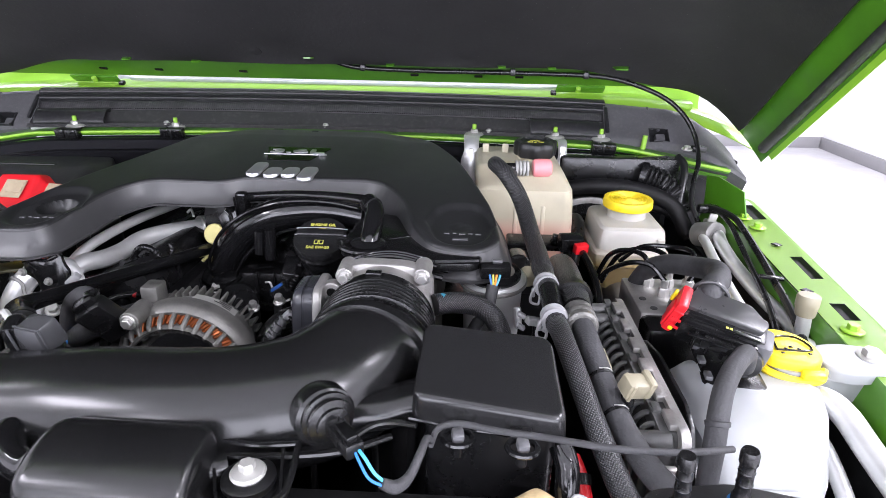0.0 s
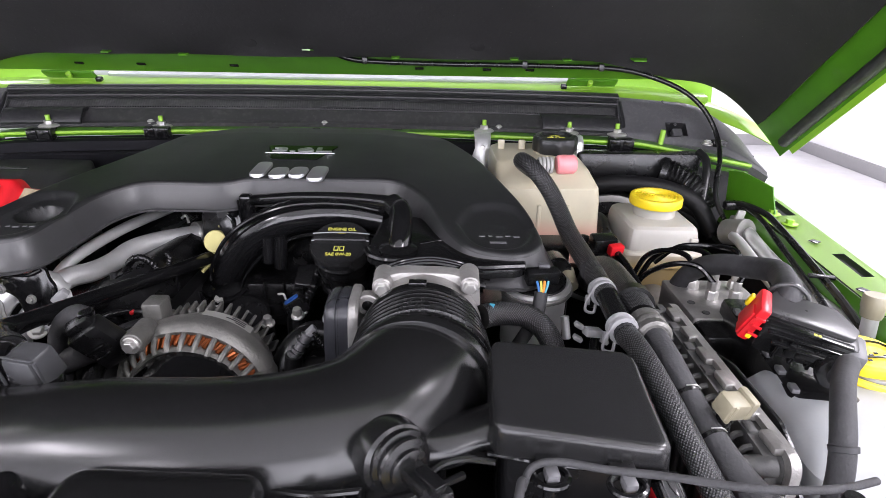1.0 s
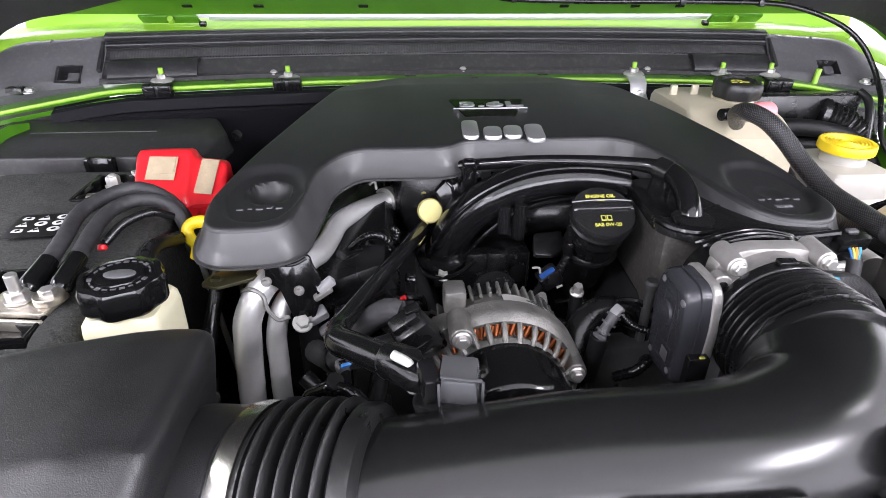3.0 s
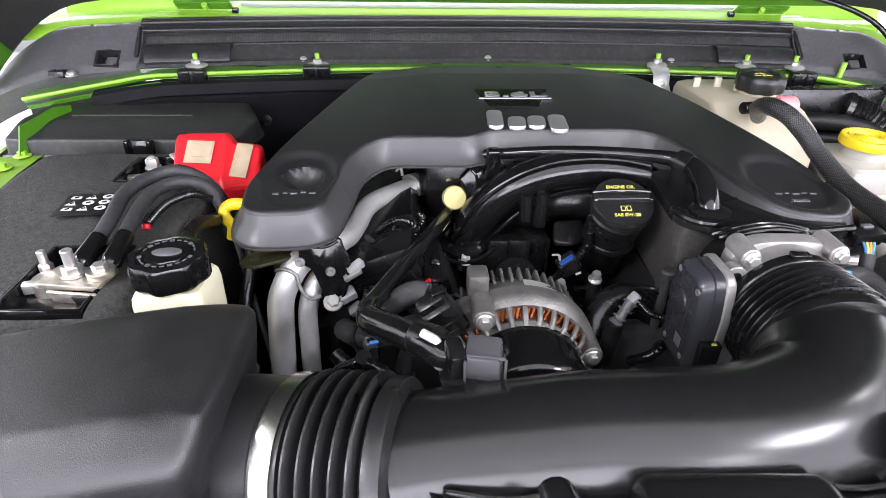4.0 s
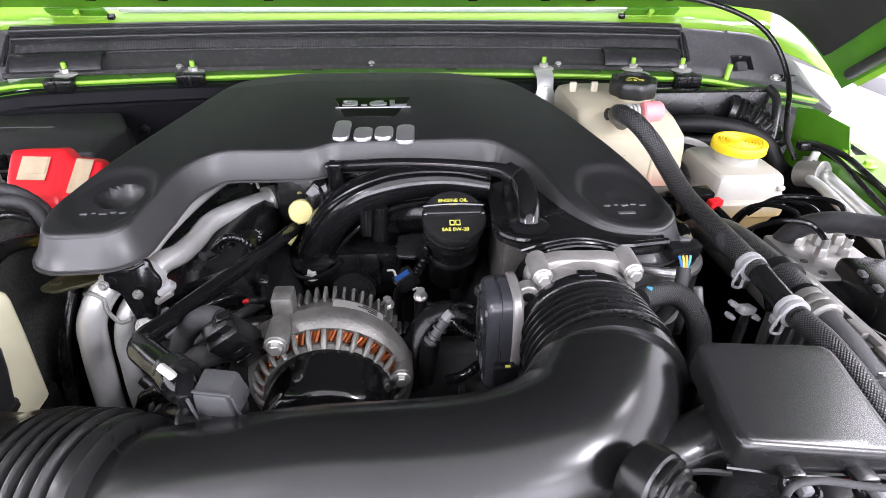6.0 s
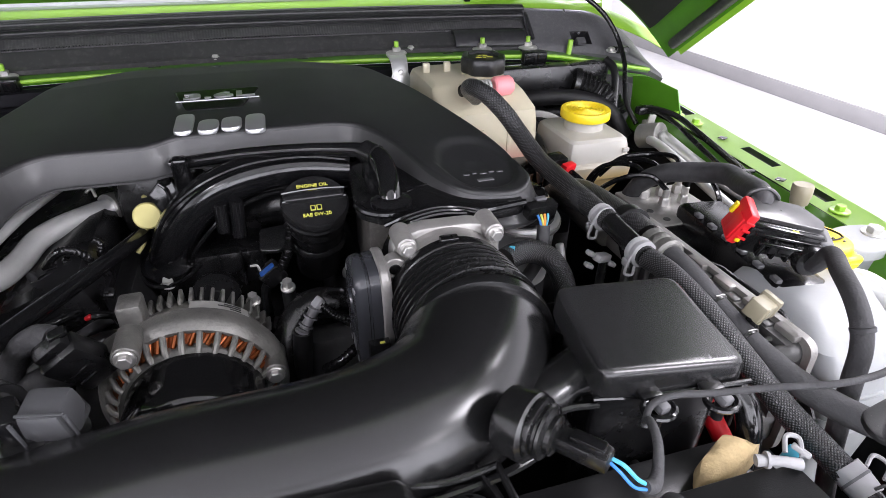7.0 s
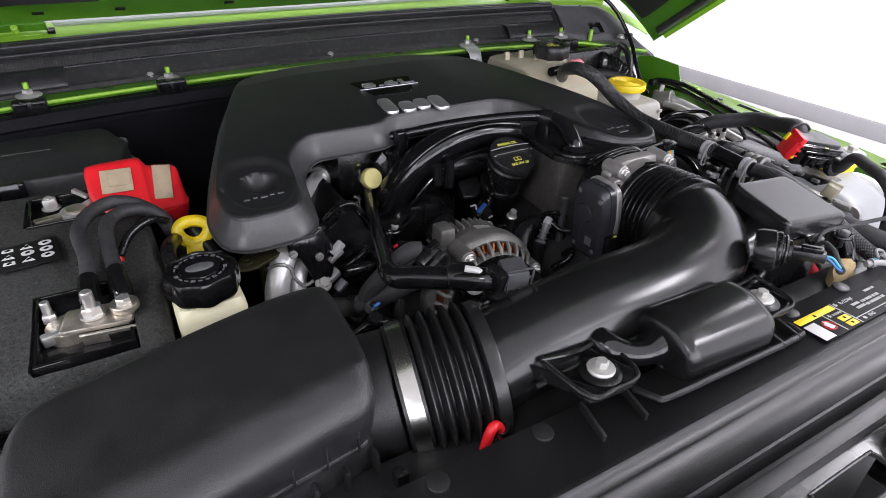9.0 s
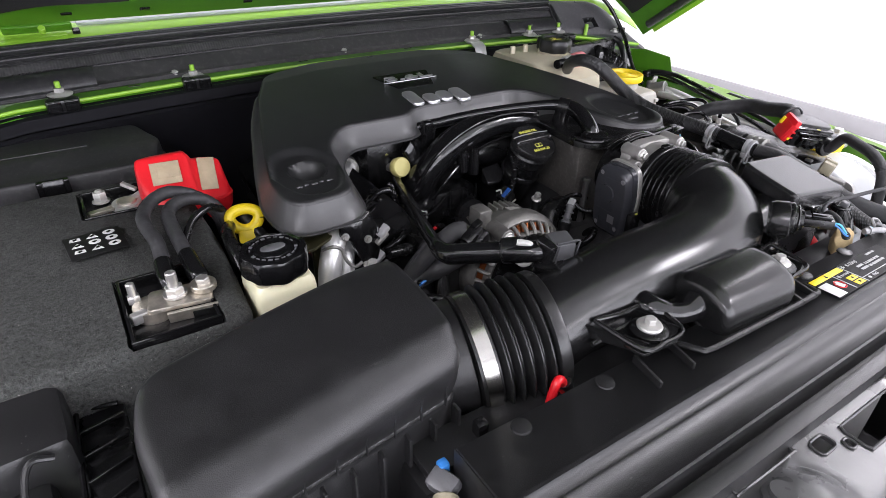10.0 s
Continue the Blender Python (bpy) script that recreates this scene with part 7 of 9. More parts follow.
part("shell", rbox((0, 0.08, 0.70), (1.16, 0.03, 0.30), 0.012), GREEN, gs_)
for gx_ in (-0.4, 0.4):
    part("frame_rail", rbox((gx_, 0.36, 0.62), (0.07, 0.60, 0.08), 0.01), DARK, gs_)
rc = thing("red_lead", (-0.165, 0.40, 1.0), "red insulated lead behind the radiator", "cable")
part("lead", tube([(-0.150, 0.398, 0.94), (-0.162, 0.396, 0.99), (-0.170, 0.394, 1.007), (-0.177, 0.392, 1.006), (-0.182, 0.391, 0.985), (-0.184, 0.39, 0.94)], 0.0040, 10), RED, rc)
part("sleeve", tube([(-0.150, 0.398, 0.94), (-0.157, 0.397, 0.985), (-0.164, 0.396, 1.001)], 0.0065, 10), BLACK, rc)
hb = thing("headlamp_plug", (-0.29, 0.375, 0.98), "blue and tan headlamp connector with a grey lead", "connector")
part("body", rbox((-0.296, 0.372, 0.992), (0.016, 0.022, 0.014), 0.003, (0, -20, 20)), GREYP, hb)
part("collar", rod((-0.300, 0.363, 0.992), (-0.304, 0.357, 0.990), 0.009), TANP, hb)
part("cap", rbox((-0.291, 0.381, 0.997), (0.008, 0.008, 0.01), 0.002), BLUE, hb)
part("lead", tube([(-0.304, 0.357, 0.990), (-0.315, 0.345, 0.982), (-0.32, 0.33, 0.96), (-0.32, 0.32, 0.9)], 0.006, 10), RUBBERG, hb)

# leads and small plugs in the dark between the pipes and the manifold
for pts, r, m_, lbl in ((((-0.205, 0.74, 0.985), (-0.185, 0.73, 0.998), (-0.165, 0.735, 1.008), (-0.150, 0.75, 1.002), (-0.148, 0.77, 0.985), (-0.158, 0.78, 0.96)), 0.0042, GLOSS, "thin gloss black lead looped beside the manifold"),
                        (((-0.174, 0.748, 1.008), (-0.160, 0.740, 1.024), (-0.148, 0.736, 1.029), (-0.138, 0.736, 1.024), (-0.134, 0.738, 1.013), (-0.139, 0.740, 1.000), (-0.150, 0.745, 0.993), (-0.158, 0.75, 0.98)), 0.0038, GLOSS, "thin gloss black lead looped beside the manifold"),
                        (((-0.186, 0.745, 1.004), (-0.178, 0.733, 1.002), (-0.168, 0.730, 0.990), (-0.158, 0.728, 0.970), (-0.150, 0.73, 0.94)), 0.0040, RUBBERG, "grey sleeved lead beside the pipes"),
                        (((-0.132, 0.760, 1.024), (-0.127, 0.757, 1.020), (-0.129, 0.755, 1.010), (-0.124, 0.758, 1.000), (-0.130, 0.76, 0.98)), 0.0032, GLOSS, "thin gloss black lead looped beside the manifold"),
                        (((-0.190, 0.69, 0.975), (-0.172, 0.68, 0.985), (-0.155, 0.685, 0.990), (-0.143, 0.70, 0.985), (-0.140, 0.72, 0.97)), 0.0036, GLOSS, "thin gloss black lead looped beside the manifold"),
                        (((-0.185, 0.64, 0.955), (-0.165, 0.645, 0.975), (-0.142, 0.655, 0.985), (-0.125, 0.675, 0.985), (-0.115, 0.71, 0.97)), 0.0050, RUBBERG, "grey sleeved lead behind the alternator"),
                        (((-0.150, 0.60, 0.94), (-0.140, 0.62, 0.975), (-0.125, 0.635, 0.99), (-0.105, 0.645, 0.99), (-0.09, 0.66, 0.97)), 0.0085, RUBBER, "black hose behind the alternator"),
                        (((-0.215, 0.605, 0.93), (-0.200, 0.598, 0.955), (-0.178, 0.590, 0.968), (-0.160, 0.580, 0.960), (-0.150, 0.57, 0.93)), 0.0060, GLOSS, "black lead low beside the air box"),
                        (((0.03, 0.70, 0.965), (0.045, 0.685, 0.975), (0.065, 0.675, 0.972), (0.08, 0.675, 0.955)), 0.0040, GLOSS, "thin gloss black lead below the oil filler"),
                        (((0.055, 0.600, 0.955), (0.068, 0.592, 0.968), (0.082, 0.600, 0.972), (0.088, 0.62, 0.955)), 0.0045, GLOSS, "black lead below the throttle")):
    lw_ = thing("lead", pts[0], lbl, "cable")
    part("sleeve", tube(pts, r, 10, 10, rib=(lambda s: 1 + 0.10 * math.sin(s * 1900)) if m_ is GLOSS else None), m_, lw_)
    if m_ is not GLOSS:
        part("wrap", tube([V(pts[2]).lerp(V(pts[1]), 0.15), pts[2], V(pts[2]).lerp(V(pts[3]), 0.15)], r * 1.25, 10, 4), TAPE, lw_)
for c, s_, rot_, m_, lbl in (((-0.153, 0.745, 1.006), (0.016, 0.014, 0.018), (10, 25, 20), BLACK, "small black sensor plug beside the manifold"), ((-0.166, 0.748, 1.004), (0.012, 0.010, 0.014), (10, 30, 0), GREYP, "small grey sensor plug beside the manifold"),
                             ((-0.116, 0.700, 1.000), (0.010, 0.010, 0.010), (30, 10, 0), BLACK, "small black sensor plug behind the alternator"), ((-0.163, 0.690, 0.975), (0.016, 0.012, 0.020), (20, -30, 15), BLACK, "small black sensor plug beside the manifold"), ((-0.150, 0.655, 0.965), (0.018, 0.014, 0.014), (10, 20, 40), BLACK, "small black sensor plug beside the manifold"),
                             ((-0.175, 0.612, 0.972), (0.014, 0.010, 0.012), (30, 0, 20), GREYP, "small grey plug beside the alternator"), ((0.025, 0.655, 0.965), (0.020, 0.014, 0.018), (25, 15, -10), BLACK, "small black plug below the oil filler")):
    pl_ = thing("sensor_plug", c, lbl, "connector")
    part("body", rbox(c, s_, 0.0025, rot_), m_, pl_)
    part("latch", rbox(V(c) + V(0, -0.004, s_[2] * 0.5), (s_[0] * 0.5, 0.004, 0.004), 0.001, rot_), GLOSS, pl_)
    part("mount", rod(V(c) - V(0, -0.006, 0.05), c, 0.005), DARK, pl_)
rt_ = thing("red_lead", (-0.124, 0.66, 1.005), "short red lead end behind the alternator", "cable")
part("lead", rod((-0.126, 0.661, 1.003), (-0.121, 0.660, 1.006), 0.0022), RED, rt_)
part("sleeve", tube([(-0.121, 0.660, 1.006), (-0.113, 0.662, 1.004), (-0.106, 0.668, 0.995), (-0.104, 0.675, 0.96)], 0.0036, 8), BLACK, rt_)
part("blue_band", rbox((-0.172, 0.606, 0.977), (0.010, 0.003, 0.006), 0.001, (30, 0, 20)), BLUE, pl_)


# ---- cowl clips ----
def cowl_clip(x, y, black=True, z=1.0975):
    c = thing("cowl_clip", (x, y, z), "steel nut on a green stud with a black spring clip" if black else "steel nut and washer on a green stud", "fastener", "cowl fasteners")
    part("washer", lathe([(0, 0), (0.0155, 0), (0.016, 0.001), (0.014, 0.0026), (0.008, 0.0040), (0, 0.004)], (x, y, z + 0.001), (0, -0.08, 1), 28), BOLTW, c)
    part("nut", hexa((x, y, z + 0.004), (x, y, z + 0.0105), 0.0068), STEEL, c)
    part("stud", rod((x, y, z + 0.008), (x, y, z + 0.019), 0.0036), GREEN, c, "green painted threaded stud")
    if black:
        ly, lz = lip_y(x) - 0.003, lip_z(x) - 0.003
        part("clip_body", rbox((x, ly, lz), (0.040, 0.014, 0.018), 0.003, (8, 0, 0)), BLACK, c)
        part("clip_arm", rbox((x, (ly + y) / 2 - 0.004, z - 0.0012), (0.030, abs(y - ly) - 0.004, 0.003), 0.001), BLACK, c)
        for k in (-0.010, 0.010):
            part("clip_face", rbox((x + k, ly - 0.0075, lz), (0.016, 0.003, 0.014), 0.001, (8, 0, 0)), GLOSS, c)
    return c


cowl_clip(-0.4525, 1.098)
cowl_clip(-0.277, 1.104)
cowl_clip(0.4525, 1.098)
cowl_clip(0.240, 1.108, False, 1.0985)
cowl_clip(0.376, 1.100, False, 1.0985)
for sx_ in (0.52, ):
    gs = thing("green_stud", (sx_, 1.085, 1.09), "bare lime green painted stud on the flange", "stud")
    part("stud", rod((sx_, 1.085, 1.085), (sx_ + 0.002, 1.085, 1.110), 0.0042), GREEN, gs)

# coolant bottle with its steel strap
cb = thing("coolant_bottle", (0.31, 0.97, 0.95), "cloudy plastic coolant bottle with a black cap", "coolant bottle")
rows = []
for z, x0, x1, y0, y1 in ((0.95, 0.255, 0.372, 0.905, 1.03), (0.962, 0.246, 0.383, 0.892, 1.04), (0.972, 0.245, 0.384, 0.890, 1.04), (1.050, 0.243, 0.380, 0.890, 1.045), (1.066, 0.243, 0.378, 0.892, 1.05), (1.084, 0.243, 0.368, 0.912, 1.05), (1.091, 0.246, 0.362, 0.925, 1.048), (1.094, 0.252, 0.354, 0.935, 1.044)):
    rows.append([V(x, y, z) for x, y in rounded([(x0, y0), (x1, y0), (x1, y1), (x0, y1)], 0.014, 5)])
part("body", loft(rows), COOL, cb, angle=28)
part("foot_lip", rbox((0.30, 0.885, 0.975), (0.09, 0.012, 0.012), 0.004), COOL, cb)
for bx in (0.258, 0.288):
    part("rib", rbox((bx, 1.005, 1.096), (0.010, 0.006, 0.022), 0.002), COOL, cb)
part("rib", rbox((0.306, 0.985, 1.095), (0.008, 0.006, 0.016), 0.002), COOL, cb)
part("neck", rod((0.330, 0.975, 1.085), (0.330, 0.975, 1.102), 0.026), COOL, cb)
capc = part("cap", lathe([(0, 0), (0.0285, 0), (0.0300, 0.002), (0.0305, 0.014), (0.0298, 0.019), (0.0280, 0.021), (0.022, 0.0215), (0.020, 0.0185), (0, 0.0185)], (0.330, 0.975, 1.0985), (0, -0.05, 1), 60, wobble=lambda a: 1 + 0.05 * math.cos(8 * a)), COVER, cb, "black lobed screw cap")
for k in range(5):
    part("cap_print", rbox((0.322 + 0.004 * k, 0.975 + (0.006 if k % 2 else -0.004), 1.1178), (0.008, 0.0035, 0.0008), 0.0002, (-3, 0, 40 * k)), PRINTY, capc)
part("outlet", lathe([(0, 0), (0.0105, 0), (0.0125, 0.002), (0.0130, 0.008), (0.0125, 0.022), (0.0095, 0.026), (0, 0.0265)], (0.322, 0.914, 1.093), (1, 0.02, 0.03), 24), PINK, cb, "pink plug")
part("hose_barb", rod((0.274, 0.903, 1.094), (0.300, 0.910, 1.093), 0.0075), BLACK, cb)
part("barb_clip", lathe(sum([[(0.0075, h_), (0.0105, h_ + 0.0004), (0.0110, h_ + 0.002), (0.0105, h_ + 0.0036), (0.0085, h_ + 0.004)] for h_ in (0.0, 0.005, 0.010, 0.015)], []), (0.297, 0.910, 1.093), (1, 0.05, 0), 20), PALEC, cb)
for bx in (0.262, 0.300, 0.338):
    part("side_rib", rbox((bx, 0.8905, 1.012), (0.006, 0.004, 0.066), 0.0018), COOL, cb)
part("foot_clip", rbox((0.268, 0.886, 0.990), (0.034, 0.006, 0.014), 0.002), COOL, cb)
part("stand", rbox((0.31, 0.97, 0.75), (0.10, 0.10, 0.41), 0.01), DARK, cb)
for bx, by, w in ((0.236, 1.070, 0.030), (0.384, 1.055, 0.017)):
    st = thing("bottle_strap", (bx, by, 1.09), "bright steel strap holding the coolant bottle", "strap", "bottle straps")
    part("strap", sheet([[(bx - w * k, y, z), (bx - w * k * 0.55, y - 0.004, z), (bx + w * k * 0.55, y - 0.004, z), (bx + w * k, y, z)] for y, z, k in ((by + 0.034, 1.100, 0.42), (by + 0.016, 1.1005, 0.45), (by + 0.004, 1.094, 0.42), (by - 0.002, 1.080, 0.40), (by - 0.006, 1.066, 0.56), (by - 0.010, 1.03, 0.60), (by - 0.014, 0.985, 0.5), (by - 0.016, 0.96, 0.45))], 0.0025), PIPE, st)
    part("dimple", lathe([(0, 0), (0.006, 0), (0.004, 0.002), (0, 0.0025)], (bx, by - 0.004, 1.080), (0, -1, 0.2), 14), STEEL, st)

# brake fluid reservoir
bk = thing("brake_reservoir", (0.455, 0.90, 0.93), "frosted brake fluid reservoir with a yellow screw cap", "reservoir")
rows = []
for z, x0, x1, y0, y1 in ((0.93, 0.425, 0.49, 0.875, 0.955), (0.955, 0.418, 0.498, 0.862, 0.96), (0.970, 0.412, 0.503, 0.855, 0.966), (0.974, 0.408, 0.507, 0.850, 0.970), (0.992, 0.406, 0.509, 0.848, 0.972), (0.995, 0.4075, 0.5075, 0.8495, 0.9705), (0.997, 0.411, 0.504, 0.853, 0.967), (1.018, 0.413, 0.502, 0.855, 0.966), (1.024, 0.4145, 0.5005, 0.857, 0.964), (1.0275, 0.418, 0.497, 0.861, 0.960), (1.029, 0.424, 0.491, 0.868, 0.952), (1.0295, 0.44, 0.475, 0.89, 0.93)):
    rows.append([V(x, y, z) for x, y in rounded([(x0, y0), (x1, y0), (x1, y1), (x0, y1)], 0.012, 4)])
part("body", loft(rows), BRAKE, bk, angle=24)
part("neck", rod((0.458, 0.908, 1.028), (0.458, 0.908, 1.045), 0.027), BRAKE, bk)
yc = part("cap", lathe([(0, 0), (0.0325, 0), (0.0335, 0.0008), (0.0337, 0.003), (0.0333, 0.0110), (0.0325, 0.0122), (0.0300, 0.0124)] + sum([[(r, 0.0124), (r - 0.0008, 0.0110), (r - 0.0022, 0.0110), (r - 0.003, 0.0124)] for r in (0.0275, 0.0235, 0.0195, 0.0155, 0.0115, 0.0075)], []) + [(0.003, 0.0124), (0, 0.0124)], (0.458, 0.908, 1.0435), (0, -0.03, 1), 72,
                         wobble=lambda a: 1 + 0.012 * math.cos(36 * a)), YELLOW, bk, "yellow screw cap with embossed rings")
part("tick", rbox((0.452, 0.909, 1.0562), (0.009, 0.003, 0.001), 0.0003, (0, 0, 20)), YELLOW, yc)
part("level_boss", rbox((0.494, 0.8535, 1.012), (0.010, 0.005, 0.006), 0.0015), BRAKE, bk)
part("master_cylinder", rod((0.456, 0.80, 0.92), (0.456, 1.05, 0.92), 0.024), ALU, bk)
part("booster", lathe([(0, 0), (0.07, 0), (0.09, 0.02), (0.095, 0.05), (0.09, 0.08), (0, 0.1)], (0.43, 1.0, 0.93), (0, 1, 0), 40), BLACK, bk, "black brake booster")
part("booster_rim", lathe([(0.086, 0.0), (0.092, 0.002), (0.092, 0.008), (0.086, 0.01)], (0.43, 1.013, 0.93), (0, 1, 0), 40), ALU, bk)

# black heater pipe and dark loom along the firewall
for pts, r, m_, lbl in ((((0.38, 1.03, 1.030), (0.44, 1.020, 1.040), (0.50, 1.010, 1.038), (0.55, 0.995, 1.02), (0.575, 0.975, 0.98)), 0.0125, DARK, "black rubber hose along the firewall"),
                        (((0.40, 1.03, 1.005), (0.47, 1.025, 1.012), (0.53, 1.015, 1.010), (0.56, 1.0, 1.0), (0.58, 0.98, 0.97)), 0.0085, DARK, "black corrugated wiring loom along the firewall"),
                        (((0.565, 1.045, 1.085), (0.572, 1.03, 1.075), (0.568, 1.01, 1.05), (0.56, 0.99, 1.01)), 0.006, RUBBER, "thin black lead at the cowl corner"),
                        (((0.385, 0.99, 0.99), (0.395, 0.94, 1.01), (0.392, 0.90, 1.0), (0.38, 0.86, 0.97)), 0.009, RUBBER, "black hose beside the coolant bottle")):
    hs = thing("hose", pts[0], lbl, "hose")
    part("hose", tube(pts, r, 14), m_, hs)
boot = thing("ribbed_boot", (0.55, 1.02, 1.03), "black ribbed rubber boot at the end of the firewall duct", "boot")
part("boot", tube([(0.515, 1.040, 1.052), (0.540, 1.030, 1.044), (0.562, 1.016, 1.028), (0.575, 1.002, 1.005)], [0.022, 0.021, 0.020, 0.018], 20, 16, rib=lambda s: 1 + 0.07 * math.sin(s * 900)), RUBBER, boot)
part("boot_collar", tube([(0.508, 1.042, 1.054), (0.516, 1.0395, 1.052)], 0.0245, 20), BLACK, boot)
solo("firewall_shelf", rbox((0.475, 1.052, 1.058), (0.19, 0.03, 0.048), 0.006), BLACK, "black plastic duct under the cowl flange", "duct")

# big braided hose and its neighbours
bh = thing("braided_hose", (0.27, 0.83, 1.11), "thick braided black hose with grey clips", "hose")
part("hose", tube([(0.292, 0.895, 1.086), (0.272, 0.868, 1.105), (0.266, 0.838, 1.116), (0.276, 0.815, 1.112), (0.290, 0.796, 1.096), (0.299, 0.776, 1.080), (0.305, 0.735, 1.064), (0.308, 0.690, 1.060), (0.309, 0.640, 1.059), (0.310, 0.600, 1.058)], [0.0092, 0.0096, 0.0098, 0.0098, 0.0098, 0.0098, 0.0098, 0.0098, 0.0096, 0.0094], 18, 8), BRAID, bh)
part("lower_hose", tube([(0.310, 0.545, 1.054), (0.3115, 0.522, 1.056), (0.314, 0.500, 1.053), (0.319, 0.475, 1.044), (0.327, 0.447, 1.028), (0.337, 0.420, 1.010), (0.346, 0.397, 0.998), (0.352, 0.372, 0.990)], [0.0088, 0.0084, 0.0082, 0.0082, 0.0084, 0.0088, 0.0090, 0.0086], 18, 8), BRAID, bh)
hq = part("end_clip", tube([(0.3525, 0.376, 0.992), (0.354, 0.368, 0.989), (0.355, 0.357, 0.986)], [0.0098, 0.0102, 0.0092], 18), LGREY, bh, "light grey quick clip")
part("clip_groove", tube([(0.3538, 0.3685, 0.9892), (0.3541, 0.3668, 0.9887)], 0.0105, 18), GREYP, hq)
part("clip_loop", tube([(0.362, 0.370, 0.996), (0.372, 0.374, 0.998), (0.376, 0.366, 0.996), (0.366, 0.360, 0.994)], 0.0014, 6), LGREY, hq)
part("end_pipe", tube([(0.355, 0.358, 0.986), (0.357, 0.340, 0.980), (0.36, 0.32, 0.96)], 0.0072, 14), BLACK, bh)
part("connector_pipe", tube([(0.310, 0.602, 1.058), (0.310, 0.575, 1.056), (0.310, 0.543, 1.054)], 0.009, 14), BLACK, bh)
part("heat_band", rod((0.3085, 0.655, 1.0585), (0.3095, 0.640, 1.0585), 0.0102), TAPE, bh)


def spring_clip(p, r, parent):
    p = V(p)
    q = part("quick_clip", lathe([(r, -0.005), (r + 0.0018, -0.005), (r + 0.0022, -0.002), (r + 0.0012, 0.0), (r + 0.0022, 0.002), (r + 0.0018, 0.005), (r, 0.005)], p, (0.05, -1, 0), 20), LGREY, parent, "light grey quick clip")
    part("clip_loop", tube([p + V(-r, -0.004, 0.002), p + V(-r - 0.004, -0.005, -0.007), p + V(-r - 0.004, -0.004, -0.016), p + V(-r + 0.003, -0.004, -0.018), p + V(-r + 0.004, -0.004, -0.010)], 0.0013, 6), LGREY, q)
    part("clip_tab", rbox(p + V(-r - 0.002, 0, -0.008), (0.003, 0.008, 0.007), 0.001), LGREY, q)


spring_clip((0.309, 0.612, 1.057), 0.0097, bh)
spring_clip((0.309, 0.553, 1.055), 0.0097, bh)
gc = thing("pipe_clip", (0.302, 0.584, 1.02), "light grey moulded pipe clip", "clip")
part("body", rbox((0.297, 0.585, 1.033), (0.016, 0.009, 0.007), 0.0015, (0, 15, 20)), LGREY, gc)
for dx, dz in ((-0.012, 0.006), (-0.012, -0.006), (0.010, -0.008)):
    part("prong", rbox((0.297 + dx, 0.585, 1.033 + dz), (0.008, 0.006, 0.004), 0.001, (0, 30, 0)), LGREY, gc)
part("stem", rod((0.30, 0.59, 0.96), (0.30, 0.586, 1.03), 0.004), BLACK, gc)

hb2 = thing("refrigerant_hose", (0.335, 0.55, 1.04), "black cloth-sleeved hose with a crimped metal ferrule", "hose")
part("upper", tube([(0.350, 0.79, 0.985), (0.343, 0.74, 1.018), (0.336, 0.69, 1.038), (0.334, 0.64, 1.045), (0.333, 0.60, 1.049), (0.332, 0.575, 1.051)], [0.016, 0.0165, 0.0165, 0.016, 0.015, 0.013], 18, 8), BRAID, hb2)
part("ferrule", lathe([(0.0115, 0), (0.0135, 0.002), (0.0135, 0.007), (0.0125, 0.009), (0.014, 0.011), (0.014, 0.016), (0.0128, 0.018), (0.014, 0.020), (0.0138, 0.026), (0.0115, 0.028)], (0.332, 0.572, 1.051), (0.0, -1, 0.02), 24), ALTM, hb2, "crimped bright ferrule")
LH = [(0.332, 0.546, 1.052), (0.334, 0.520, 1.048), (0.339, 0.495, 1.037), (0.345, 0.465, 1.026), (0.353, 0.438, 1.018), (0.366, 0.414, 1.011), (0.384, 0.396, 1.004), (0.41, 0.382, 0.994), (0.44, 0.372, 0.98)]
part("lower", tube(LH, 0.0094, 16), TAPE, hb2)
for k in (2, 3):
    part("tape_end", lathe([(0.0092, -0.0015), (0.0101, -0.0012), (0.0099, 0.0012), (0.0092, 0.0015)], LH[k], V(LH[k + 1]) - V(LH[k - 1]), 18), RUBBER, hb2)
    part("tape_wire", tube([V(LH[k]) + V(-0.003, -0.002, 0.0096), V(LH[k]) + V(0.004, -0.002, 0.0095), V(LH[k]) + V(0.008, -0.001, 0.006)], 0.0005, 6), STEEL, hb2)
part("sleeve_end", tube([(0.334, 0.612, 1.0485), (0.333, 0.600, 1.0492)], [0.0175, 0.0180], 18), RUBBER, hb2)

hc = thing("short_braided_hose", (0.23, 0.57, 1.04), "short braided hose beside the throttle", "hose")
part("hose", tube([(0.205, 0.585, 1.046), (0.222, 0.595, 1.044), (0.245, 0.605, 1.036), (0.262, 0.605, 1.022), (0.270, 0.595, 1.002), (0.272, 0.585, 0.96)], 0.010, 16, 8), BRAID, hc)
part("blue_patch", sheet([[V(0.214, 0.591, 1.0455) + V(0.447, 0.894, 0) * (0.0106 * math.sin(a)) * -1 + V(0, 0, 0.0106 * math.cos(a)) + V(0.894, -0.447, 0) * d for d in (-0.002, 0.0025)] for a in [radians(10 + 10 * i) for i in range(6)]], 0.0004), CYAN, hc)

